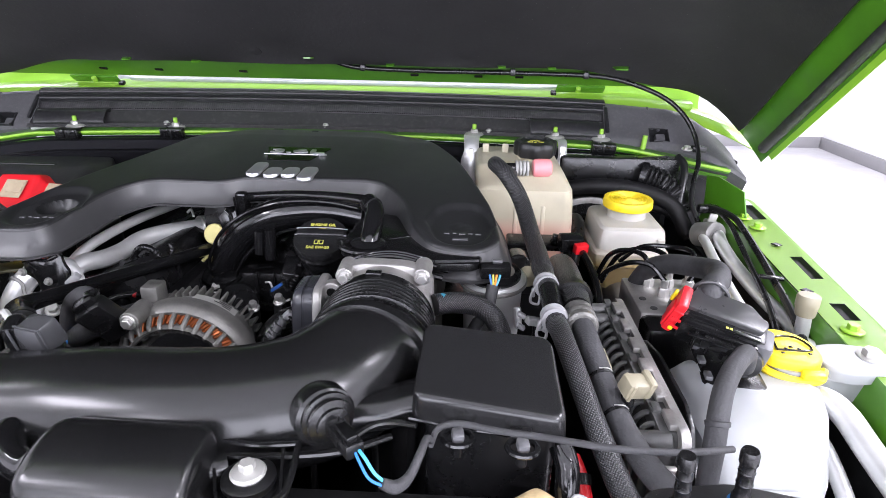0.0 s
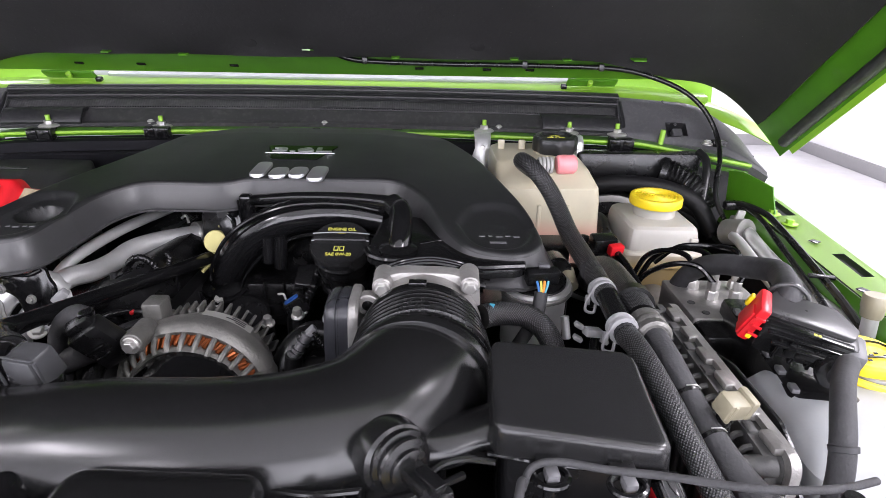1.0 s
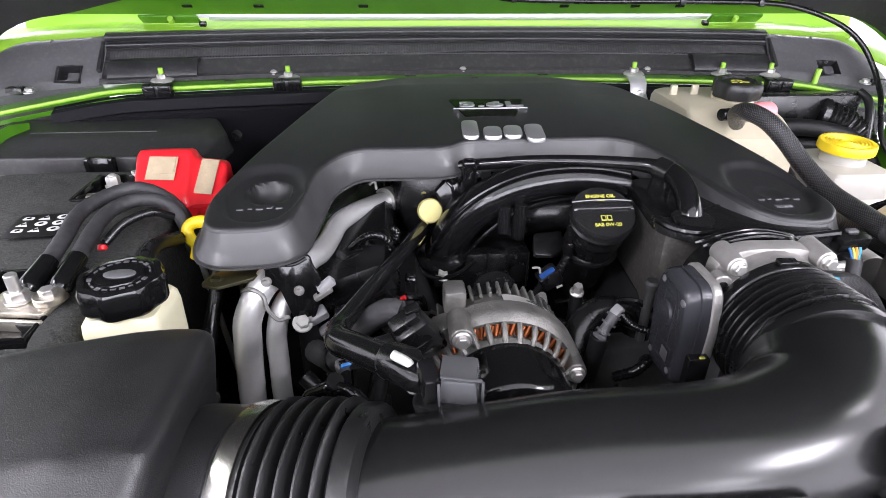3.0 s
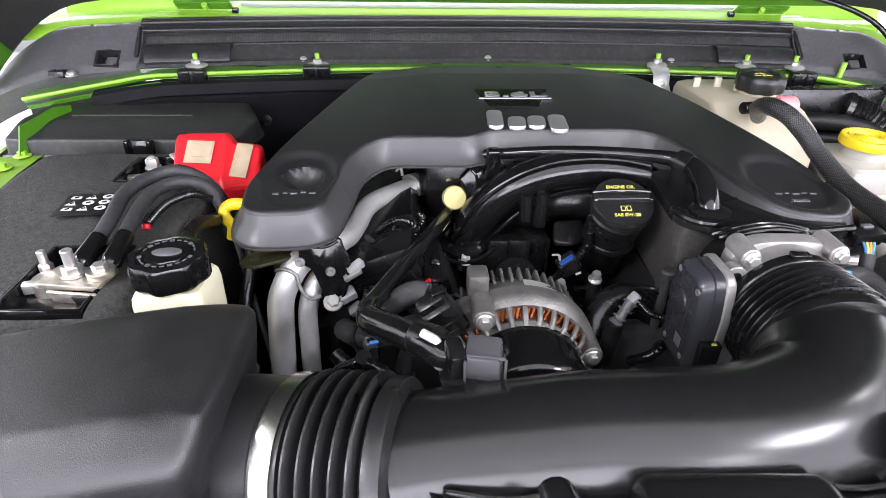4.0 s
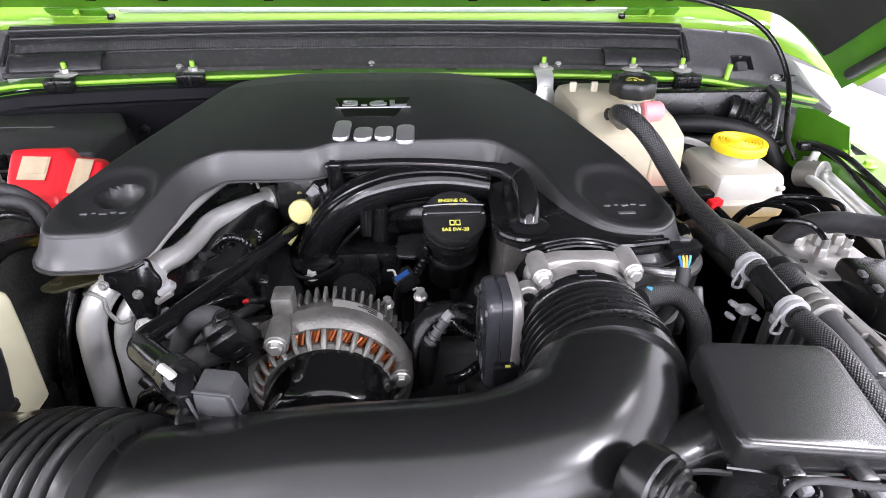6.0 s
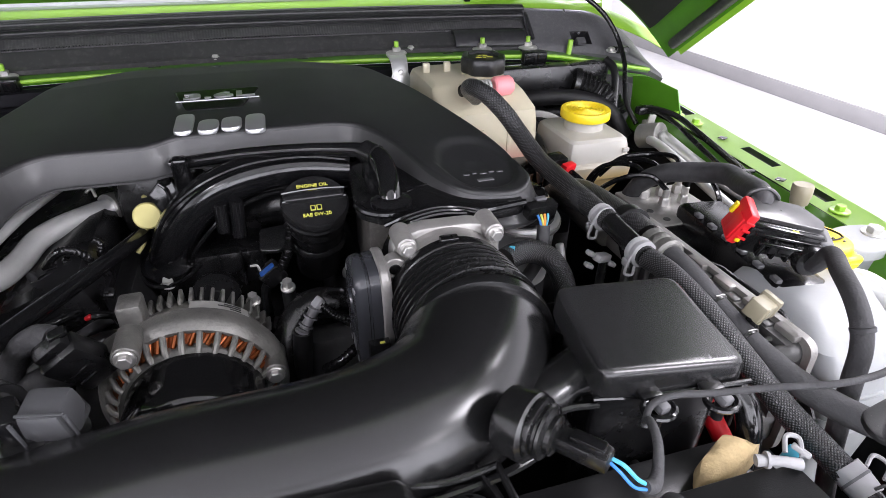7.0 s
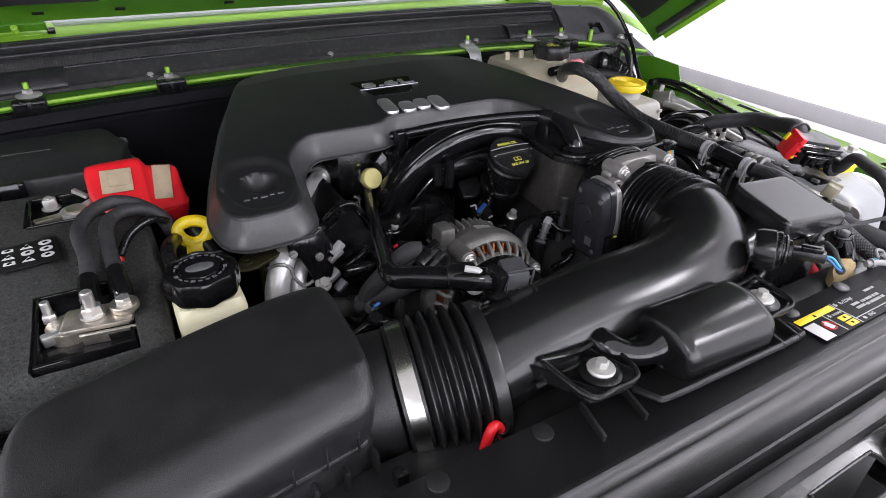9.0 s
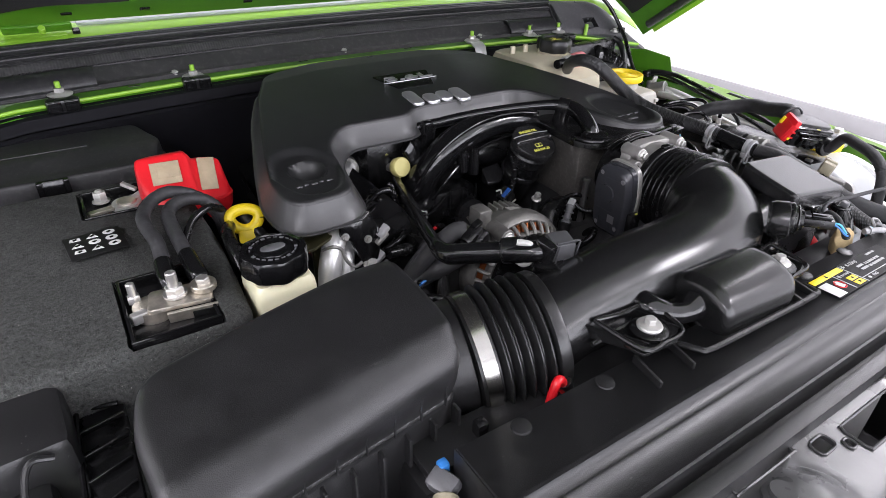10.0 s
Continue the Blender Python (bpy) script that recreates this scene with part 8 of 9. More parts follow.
# canister filter and its plug
cn = thing("oil_filter_housing", (0.262, 0.665, 0.97), "aluminium canister with a black lid and a coloured plug lead", "canister")
part("canister", lathe([(0, -0.06), (0.030, -0.06), (0.031, 0.0), (0.0345, 0.002), (0.0345, 0.007), (0.032, 0.009), (0, 0.009)], (0.262, 0.672, 1.030), (0, -0.1, 1), 36), PIPE, cn)
part("lid", lathe([(0, 0), (0.029, 0), (0.029, 0.005), (0.024, 0.007), (0, 0.007)], (0.262, 0.671, 1.038), (0, -0.1, 1), 30), BLACK, cn)
part("brass_face", lathe([(0, 0), (0.014, 0), (0.013, 0.002), (0, 0.002)], (0.270, 0.667, 1.0455), (0, -0.1, 1), 20), BRASS, cn)
part("collar_ring", lathe([(0.0345, 0.0), (0.0358, 0.001), (0.0358, 0.004), (0.0345, 0.005)], (0.262, 0.672, 1.031), (0, -0.1, 1), 36), CASTL, cn)
part("drain_tap", rod((0.286, 0.64, 1.018), (0.288, 0.632, 0.998), 0.004), PIPE, cn)
part("plug", rbox((0.262, 0.640, 1.058), (0.030, 0.012, 0.014), 0.002, (10, 0, 8)), BLACK, cn)
part("plug_clip", rbox((0.264, 0.645, 1.066), (0.010, 0.006, 0.003), 0.001), GREYP, cn)
for k, m_ in enumerate((BLUE, PRINTY, ORANGE, CYAN)):
    part("plug_wire", tube([(0.2565 + 0.0034 * k, 0.6335, 1.0560), (0.2575 + 0.0026 * k, 0.630, 1.052), (0.2585 + 0.0014 * k, 0.627, 1.046)], 0.0011, 6), m_, cn)
part("lead", tube([(0.260, 0.627, 1.048), (0.256, 0.618, 1.030), (0.248, 0.612, 1.018), (0.240, 0.615, 1.00)], 0.006, 10), RUBBERG, cn)
part("stand", rbox((0.262, 0.68, 0.85), (0.05, 0.05, 0.26), 0.01), DARK, cn)
fdk = thing("dark_pipe", (0.28, 0.72, 1.03), "short black pipe stub with a tan end", "pipe")
part("pipe", rod((0.290, 0.735, 1.030), (0.291, 0.705, 1.034), 0.014), BLACK, fdk)
part("end", rod((0.300, 0.715, 1.030), (0.302, 0.695, 1.020), 0.009), TANP, fdk)

# square lidded box
LUGS = ((0.2310, 0.4120, 1.043), (0.2720, 0.4080, 1.041))
sq = thing("square_box", (0.25, 0.465, 1.0), "black plastic box with a plain square lid", "box")
LB = rounded([(0.200, 0.428), (0.302, 0.422), (0.300, 0.501), (0.203, 0.500)], [0.008, 0.010, 0.012, 0.010], 5)


def lid_z(x, y):
    return 1.0770 - 0.20 * (0.500 - y) - 0.10 * (x - 0.20) + 0.7 * (y - 0.464) ** 2


part("lid", moulding(LB, lid_z, 0.0045, 0.004, 0.014, 0.001), LIDP, sq, angle=45)
part("body", prism(rounded([(0.207, 0.438), (0.298, 0.432), (0.300, 0.498), (0.212, 0.498)], 0.008), 0.96, 1.052, 0.001, top=lambda x, y: -0.17 * (0.508 - y) + 0.004), BLACK, sq)
part("rim", tube([(0.198, 0.430, 1.043), (0.235, 0.424, 1.041), (0.27, 0.421, 1.040), (0.303, 0.419, 1.039)], 0.0018, 8), GLOSS, sq)
for bx, by, bz in LUGS:
    lug = part("lug", tube([(bx + 0.0095 * math.cos(a), by + 0.008 * math.sin(a), bz) for a in [2 * math.pi * i / 16 for i in range(17)]], 0.0021, 8, 2), GLOSS, sq)
    part("lug_arm", rbox((bx, by + 0.012, bz + 0.002), (0.014, 0.012, 0.004), 0.001), BLACK, lug)
    part("lug_clip", rbox((bx, by - 0.001, bz + 0.003), (0.008, 0.009, 0.007), 0.002, (10, 0, 8)), GREYP, lug)
    part("clip_stem", rod((bx, by, bz - 0.014), (bx, by, bz), 0.0035), BLACK, lug)
part("stand", rbox((0.255, 0.47, 0.78), (0.05, 0.04, 0.40), 0.008), DARK, sq)
tw = thing("sensor_lead", (0.22, 0.40, 1.04), "thin grey taped lead across the front of the bay", "cable")
part("lead", tube([(0.214, 0.402, 1.044), (0.219, 0.406, 1.055), (0.232, 0.405, 1.060), (0.255, 0.400, 1.060), (0.285, 0.392, 1.063), (0.318, 0.380, 1.068), (0.35, 0.380, 1.067), (0.375, 0.388, 1.062), (0.395, 0.398, 1.056)], 0.0021, 10), TAPE, tw)
cd = thing("dark_conduit", (0.31, 0.42, 0.98), "gloss black conduit in front of the square box", "conduit")
part("conduit", tube([(0.299, 0.425, 1.03), (0.303, 0.415, 1.02), (0.302, 0.405, 1.0), (0.296, 0.398, 0.96)], 0.008, 12), GLOSS, cd)

# engine control unit: finned aluminium case on edge
ec = thing("engine_control_unit", (0.40, 0.58, 0.92), "finned cast aluminium control unit standing on edge", "control unit")
EO = V(0.384, 0.554, 0.968)


def ecp(x, y, z):
    return EO + V(x, y, z)


def ecbox(nm, c, s, m_, r=0.002, rot=(0, 0, 0)):
    return part(nm, rbox(ecp(*c), s, r, rot), m_, ec)


part("case", moved(prism(rounded([(-0.104, -0.05), (0.104, -0.05), (0.104, 0.052), (-0.104, 0.052)], 0.012, 5), -0.009, 0.009, 0.003), Matrix.Translation(EO) @ Matrix(((0, 0, 1, 0), (1, 0, 0, 0), (0, 1, 0, 0), (0, 0, 0, 1)))), FIN, ec)
part("cover_plate", moved(prism(rounded([(-0.110, -0.055), (0.108, -0.055), (0.108, 0.057), (-0.110, 0.057)], 0.013, 6), 0.003, 0.0105, 0.002), Matrix.Translation(EO) @ Matrix(((0, 0, 1, 0), (1, 0, 0, 0), (0, 1, 0, 0), (0, 0, 0, 1)))), CASTL, ec, "pale cast cover plate")
for k in range(6):
    yy = -0.088 + 0.034 * k
    ecbox("rim_step", (0.0015, yy, 0.0545), (0.009, 0.020, 0.006), CASTL, 0.0016)
    ecbox("rim_notch", (-0.0045, yy + 0.017, 0.0510), (0.007, 0.012, 0.006), FIN, 0.0014)
for k in range(13):
    yy = -0.084 + 0.0135 * k
    part("fin", tube([ecp(-0.008, yy, 0.047), ecp(-0.013, yy, 0.046), ecp(-0.018, yy - 0.001, 0.041), ecp(-0.020, yy - 0.001, 0.033), ecp(-0.021, yy, 0.0), ecp(-0.021, yy, -0.04)], 0.0024, 8, 3), FIN, ec)
ecbox("fin_back", (-0.012, -0.003, -0.004), (0.010, 0.180, 0.086), CASTD, 0.003)
for yy, zz in ((-0.098, 0.044), (-0.098, -0.02), (0.094, 0.046), (0.076, 0.044)):
    part("corner_boss", rod(ecp(-0.026, yy, zz), ecp(0.0, yy, zz), 0.0066, 0.0074, 18, 0.0012), FIN, ec)
    part("boss_face", rod(ecp(-0.0262, yy, zz), ecp(-0.0268, yy, zz), 0.0030, seg=12), CASTD, ec)
part("end_clip", rbox(ecp(-0.004, -0.113, 0.018), (0.012, 0.006, 0.030), 0.002), CASTL, ec)
part("clip_slot", rbox(ecp(-0.004, -0.1165, 0.018), (0.006, 0.002, 0.016), 0.0006), BADGE, ec)
part("stand", rbox((0.38, 0.555, 0.75), (0.02, 0.18, 0.34), 0.008), DARK, ec)
tp = thing("tan_connector", (0.352, 0.468, 1.04), "tan square plastic connector", "connector")
part("body", rbox((0.357, 0.472, 1.046), (0.018, 0.014, 0.014), 0.002, (15, 10, 18)), TANP, tp)
part("face", rbox((0.3665, 0.475, 1.046), (0.006, 0.016, 0.016), 0.002, (15, 10, 18)), TANP, tp)
part("band", rbox((0.352, 0.4705, 1.046), (0.003, 0.0155, 0.0155), 0.0012, (15, 10, 18)), TANP, tp)
part("foot", rod((0.353, 0.472, 0.98), (0.354, 0.472, 1.042), 0.005), BLACK, tp)
solo("tan_strip", rbox((0.350, 0.530, 1.018), (0.006, 0.03, 0.03), 0.002, (0, 0, 0)), TANP, "tan plastic strip beside the control unit", "connector")

# hydraulic block with its pipes
hy = thing("hydraulic_block", (0.47, 0.72, 0.90), "aluminium hydraulic block with black steel lines", "hydraulic unit")
part("block", rbox((0.462, 0.712, 0.965), (0.085, 0.090, 0.075), 0.003), CASTL, hy)
for bx, by in ((0.430, 0.70), (0.436, 0.678), (0.50, 0.70)):
    part("plug_dot", rod((bx, by, 1.0022), (bx, by, 1.0034), 0.004, seg=12), CASTD, hy)
part("black_case", rbox((0.455, 0.66, 0.955), (0.07, 0.05, 0.09), 0.006), BLACK, hy)
part("long_case", rbox((0.467, 0.60, 0.968), (0.055, 0.17, 0.10), 0.008, (0, 0, -8)), BLACK, hy, "black relay case")
for k in range(6):
    part("case_tooth", rbox((0.436 + 0.003 * k, 0.53 + 0.024 * k, 1.019), (0.006, 0.010, 0.004), 0.001, (0, 0, -8)), GREYP, hy)
for bx, by in ((0.445, 0.735), (0.468, 0.735), (0.49, 0.735), (0.455, 0.71), (0.48, 0.71)):
    part("pipe_nut", join(hexa((bx, by, 1.0), (bx, by, 1.012), 0.0065), rod((bx, by, 1.01), (bx, by, 1.022), 0.004)), STEEL, hy)
part("stand", rbox((0.47, 0.68, 0.73), (0.05, 0.10, 0.40), 0.01), DARK, hy)
for pts in (((0.445, 0.735, 1.02), (0.440, 0.75, 1.034), (0.425, 0.775, 1.030), (0.41, 0.79, 1.015), (0.40, 0.80, 0.98)),
            ((0.468, 0.735, 1.02), (0.465, 0.755, 1.034), (0.448, 0.782, 1.030), (0.425, 0.80, 1.012), (0.41, 0.81, 0.97)),
            ((0.455, 0.71, 1.02), (0.440, 0.722, 1.034), (0.42, 0.74, 1.028), (0.40, 0.76, 1.005), (0.39, 0.77, 0.97)),
            ((0.49, 0.735, 1.02), (0.500, 0.76, 1.035), (0.485, 0.79, 1.030), (0.452, 0.80, 1.025), (0.43, 0.81, 1.00)),
            ((0.48, 0.71, 1.02), (0.492, 0.715, 1.035), (0.508, 0.71, 1.030), (0.512, 0.69, 1.01), (0.512, 0.68, 0.97))):
    bl = thing("brake_line", pts[0], "thin black steel brake line", "brake line", "brake lines")
    part("line", tube(pts, 0.0030, 8, 8), GLOSS, bl)

# taped loom over the hydraulic block, big red-latched plug
pg = thing("latched_plug", (0.455, 0.57, 1.04), "large black multi-pin plug with a red latch", "connector")
PG = Matrix.Translation((0.448, 0.554, 1.053)) @ Euler((radians(14), radians(9), radians(-24))).to_matrix().to_4x4()


def pgbox(nm, c, sz, m_, r=0.002, rot=(0, 0, 0), parent=None, lbl=""):
    return part(nm, moved(rbox(c, sz, r, rot), PG), m_, parent or pg, lbl)


pgbox("plug_body", (0.002, 0, -0.004), (0.066, 0.032, 0.030), BLACK, 0.004)
cov = part("wire_cover", moved(prism(rounded([(-0.030, -0.006), (0.030, -0.008), (0.034, 0.004), (0.018, 0.022), (-0.024, 0.024), (-0.031, 0.008)], 0.003, 3), 0.010, 0.0145, 0.001), PG), SUPPORT, pg, "dark grey wire cover")
part("cover_mouth", moved(tube([(-0.028, 0.024, 0.006), (-0.026, 0.025, 0.016), (-0.014, 0.026, 0.022), (-0.002, 0.025, 0.016), (0.0, 0.024, 0.006)], 0.0018, 8), PG), SUPPORT, cov)
for k in range(3):
    pgbox("ledge", (0.0 + 0.002 * k, -0.0135 - 0.0045 * k, 0.0105 - 0.005 * k), (0.060 - 0.004 * k, 0.005, 0.0028), GLOSS, 0.0008)
pgbox("step_block", (0.008, -0.0185, -0.004), (0.036, 0.008, 0.014), BLACK, 0.002)
for k in range(3):
    pgbox("rib", (-0.016 + 0.012 * k, -0.0195, -0.006), (0.0028, 0.006, 0.020), GLOSS, 0.0008, (0, 0, 10))
pgbox("side_pocket", (0.008, -0.0228, -0.004), (0.022, 0.0016, 0.007), BADGE, 0.0005)
pgbox("nose", (0.034, -0.006, -0.003), (0.014, 0.026, 0.024), GREYP, 0.004)
for k in range(2):
    pgbox("yellow_dot", (0.004 + 0.003 * k, -0.0135, 0.0117), (0.0024, 0.0024, 0.0012), PRINTY, 0.0004)
part("collar", moved(lathe([(0.0092, 0), (0.0135, 0.001), (0.0140, 0.006), (0.0125, 0.009), (0.0092, 0.010)], (0.024, -0.020, -0.008), (0.1, -1, 0.25), 20), PG), BLACK, pg)
rl = pgbox("latch", (-0.036, -0.002, 0.004), (0.009, 0.028, 0.034), RED, 0.0025, (0, 12, 0), None, "red sliding latch")
pgbox("latch_face", (-0.041, -0.008, 0.002), (0.003, 0.012, 0.024), RED, 0.001, (0, 12, 0), rl)
for k in range(3):
    pgbox("latch_rib", (-0.034, -0.0165, 0.012 - 0.008 * k), (0.008, 0.002, 0.0025), RED, 0.0006, (0, 12, 0), rl)
pgbox("latch_tab", (-0.0415, 0.007, 0.010), (0.003, 0.005, 0.011), YELLOW, 0.001, (0, 12, 0), rl)
pgbox("latch_slot", (-0.036, -0.0165, -0.006), (0.004, 0.0022, 0.005), YELLOW, 0.0008, (0, 12, 0), rl)
lm = thing("wiring_loom", (0.45, 0.66, 1.05), "thick taped grey wiring loom", "wiring loom")
part("loom", tube([(0.430, 0.755, 0.98), (0.442, 0.738, 1.020), (0.458, 0.718, 1.038), (0.476, 0.694, 1.046), (0.486, 0.664, 1.055), (0.476, 0.632, 1.060), PG @ V(-0.014, 0.034, 0.010), PG @ V(-0.014, 0.018, 0.006)], [0.010, 0.0105, 0.011, 0.0112, 0.0112, 0.011, 0.011, 0.010], 16), RUBBERG, lm)
pcb = thing("plug_cable", (0.48, 0.5, 1.0), "thick grey sleeved cable from the large plug", "cable")
part("cable", tube([PG @ V(0.024, -0.018, -0.008), PG @ V(0.025, -0.032, -0.004), (0.446, 0.500, 1.060), (0.425, 0.474, 1.064), (0.408, 0.448, 1.063), (0.399, 0.430, 1.054), (0.396, 0.421, 1.038), (0.395, 0.417, 1.012), (0.395, 0.41, 0.96), (0.40, 0.40, 0.90)], 0.0070, 16), TAPE, pcb)
part("tape_end", lathe([(0.0068, -0.002), (0.0080, -0.0015), (0.0078, 0.0015), (0.0068, 0.002)], (0.398, 0.427, 1.0515), (-0.02, -0.5, -0.8), 16), RUBBERG, pcb)

# ragged splash panel between the control unit and the bottle
WP = [(0.430, 0.90), (0.436, 0.935), (0.432, 0.955), (0.444, 0.970), (0.446, 0.985), (0.462, 0.998), (0.470, 1.012), (0.490, 1.020), (0.56, 1.020), (0.60, 1.010), (0.60, 0.90)]
solo("splash_panel", moved(prism(rounded(WP, 0.004, 3), -0.0015, 0.0015, 0.0005), Matrix.Translation((0.4045, 0, 0)) @ Matrix(((0, 0, 1, 0), (1, 0, 0, 0), (0, 1, 0, 0), (0, 0, 0, 1)))), BLACK, "black plastic splash panel with a wavy edge", "panel")

# washer bottle
wb = thing("washer_bottle", (0.48, 0.50, 0.84), "milky white washer bottle with a yellow flip cap", "washer bottle")
rows = []
for z, x0, x1, y0, y1 in ((0.84, 0.425, 0.50, 0.44, 0.55), (0.86, 0.418, 0.51, 0.435, 0.56), (0.93, 0.416, 0.522, 0.432, 0.565), (0.935, 0.419, 0.519, 0.435, 0.562), (0.945, 0.419, 0.519, 0.435, 0.562), (0.950, 0.415, 0.524, 0.431, 0.566), (0.985, 0.412, 0.528, 0.438, 0.568), (1.001, 0.414, 0.530, 0.450, 0.568), (1.011, 0.424, 0.528, 0.470, 0.566), (1.016, 0.434, 0.520, 0.485, 0.56)):
    rows.append([V(x, y, z) for x, y in rounded([(x0, y0), (x1 - 0.036, y0), (x1, y0 + 0.55 * (y1 - y0)), (x1, y1), (x0, y1)], 0.016, 5)])
part("body", loft(rows), WHITE, wb, angle=28)
for k in range(3):
    part("level_rib", rbox((0.450 - 0.003 * k, 0.4375 - 0.0015 * k, 0.985 - 0.018 * k), (0.044, 0.006, 0.005), 0.002), WHITE, wb)
part("shoulder", loft([[V(x, y, z) for y, z in ((0.545 + s, 0.985), (0.575 - s, 0.985), (0.575 - s, 1.012 - s), (0.56, 1.020 - s), (0.545 + s, 1.010 - s))] for x, s in ((0.515, 0.0), (0.545, 0.001), (0.57, 0.004), (0.595, 0.004), (0.612, 0.008))]), WHITE, wb)
part("mount_pad", prism(rounded([(0.540, 0.548), (0.566, 0.540), (0.600, 0.548), (0.612, 0.566), (0.604, 0.586), (0.570, 0.592), (0.542, 0.584)], 0.012, 4), 1.008, 1.020, 0.004, 3), WHITE, wb)
bolt(wb, (0.590, 0.568, 1.0195), (0, 0, 1), 0.0075, 0.006, 0.0115, BOLTW)
part("neck", rod((0.513, 0.555, 1.008), (0.513, 0.555, 1.022), 0.022), WHITE, wb)
wc = part("cap", prism(rounded([(0.487, 0.552), (0.494, 0.541), (0.523, 0.534), (0.536, 0.545), (0.537, 0.565), (0.526, 0.582), (0.506, 0.588), (0.490, 0.578)], 0.010, 5), 1.022, 1.032, 0.003, 3, top=lambda x, y: 0.08 * (y - 0.55)), YELLOW, wb, "yellow flip cap with a screen symbol")
part("cap_rim", tube([(0.486, 0.555, 1.020), (0.491, 0.541, 1.018), (0.508, 0.533, 1.016), (0.528, 0.533, 1.016), (0.538, 0.545, 1.018)], 0.0035, 8), YELLOW, wc)
part("cap_tab", rbox((0.522, 0.5325, 1.021), (0.020, 0.008, 0.009), 0.003, (15, 0, 0)), YELLOW, wc)
sym = [(0.499, 0.552), (0.528, 0.552), (0.523, 0.570), (0.504, 0.570)]
part("screen_symbol", tube([(x, y, 1.0335 + 0.08 * (y - 0.55)) for x, y in sym + sym[:1]], 0.001, 6, 3), BADGE, wc)
for k in range(5):
    part("spray_dot", rbox((0.502 + 0.0055 * k, 0.5475 + 0.010 * math.sin(k * 0.8), 1.0332), (0.003, 0.002, 0.001), 0.0003), BADGE, wc)
part("stand", rbox((0.47, 0.50, 0.70), (0.08, 0.08, 0.30), 0.01), DARK, wb)

# pipes along the fender
for pts, r, m_, lbl in ((((0.600, 0.945, 0.985), (0.598, 0.925, 0.998), (0.590, 0.90, 1.004), (0.580, 0.86, 1.005), (0.575, 0.80, 1.000), (0.572, 0.73, 0.998), (0.575, 0.67, 0.996), (0.575, 0.645, 0.996)), 0.0085, PIPE, "bare aluminium refrigerant pipe along the fender"),
                        (((0.570, 0.905, 1.000), (0.562, 0.87, 1.004), (0.553, 0.82, 1.003), (0.545, 0.76, 0.999), (0.542, 0.69, 0.99), (0.55, 0.64, 0.98), (0.555, 0.6, 0.97)), 0.0065, PIPE, "thin aluminium pipe along the fender"),
                        (((0.525, 0.545, 0.99), (0.535, 0.530, 1.000), (0.542, 0.512, 0.998), (0.545, 0.485, 0.990), (0.548, 0.455, 0.982), (0.552, 0.40, 0.97)), 0.0105, PIPE, "pale aluminium pipe beside the washer bottle"),
                        (((0.520, 0.52, 0.985), (0.524, 0.495, 0.975), (0.522, 0.465, 0.965), (0.515, 0.43, 0.955), (0.505, 0.39, 0.945)), 0.0065, PIPE, "thin pale pipe beside the washer bottle")):
    pp = thing("refrigerant_pipe", pts[0], lbl, "pipe", "refrigerant pipes")
    part("pipe", tube(pts, r, 16), m_, pp)
acb = thing("pipe_block", (0.585, 0.92, 0.99), "cast aluminium pipe joint with a grey service port", "pipe joint")
part("joint", join(rod((0.575, 0.935, 0.995), (0.588, 0.905, 1.005), 0.018, 0.019), rod((0.588, 0.94, 0.985), (0.596, 0.95, 1.012), 0.010)), ALU, acb)
part("tag", rbox((0.593, 0.942, 1.012), (0.012, 0.005, 0.026), 0.002, (0, 12, 0)), BOLTW, acb)
part("tag_hole", rod((0.593, 0.9385, 1.010), (0.593, 0.938, 1.010), 0.003), BADGE, acb)
part("holder", rbox((0.590, 0.955, 1.028), (0.03, 0.014, 0.012), 0.003), BLACK, acb)
sp = thing("service_port", (0.573, 0.642, 1.0), "grey capped refrigerant service port", "service port")
part("cap", lathe([(0, 0), (0.009, 0), (0.0095, 0.002), (0.0100, 0.008), (0.0108, 0.010), (0.0108, 0.020), (0.0098, 0.022), (0, 0.0225)], (0.5715, 0.642, 1.020), (0, 0.05, 1), 12), TANP, sp, "greyish plastic cap")
part("stem", rod((0.5735, 0.641, 0.99), (0.5715, 0.642, 1.022), 0.007), PIPE, sp)
part("elbow", tube([(0.574, 0.64, 0.992), (0.585, 0.632, 0.988), (0.59, 0.62, 0.98)], 0.006, 10), PIPE, sp)
for pts, r in ((((0.590, 0.960, 1.030), (0.596, 0.93, 1.035), (0.606, 0.90, 1.033), (0.604, 0.86, 1.028), (0.596, 0.80, 1.022), (0.585, 0.73, 1.015), (0.578, 0.68, 1.008), (0.565, 0.60, 0.99)), 0.0042), (((0.585, 0.965, 1.028), (0.598, 0.935, 1.030), (0.598, 0.89, 1.026), (0.590, 0.84, 1.02), (0.578, 0.77, 1.012), (0.565, 0.70, 1.005), (0.55, 0.63, 0.99)), 0.0034)):
    lw = thing("fender_lead", pts[0], "thin black lead running along the fender", "cable", "fender leads")
    part("lead", tube(pts, r, 8), RUBBER, lw)
part("tie", rbox((0.583, 0.735, 1.018), (0.026, 0.006, 0.004), 0.001, (0, 0, -15)), BLACK, lw)

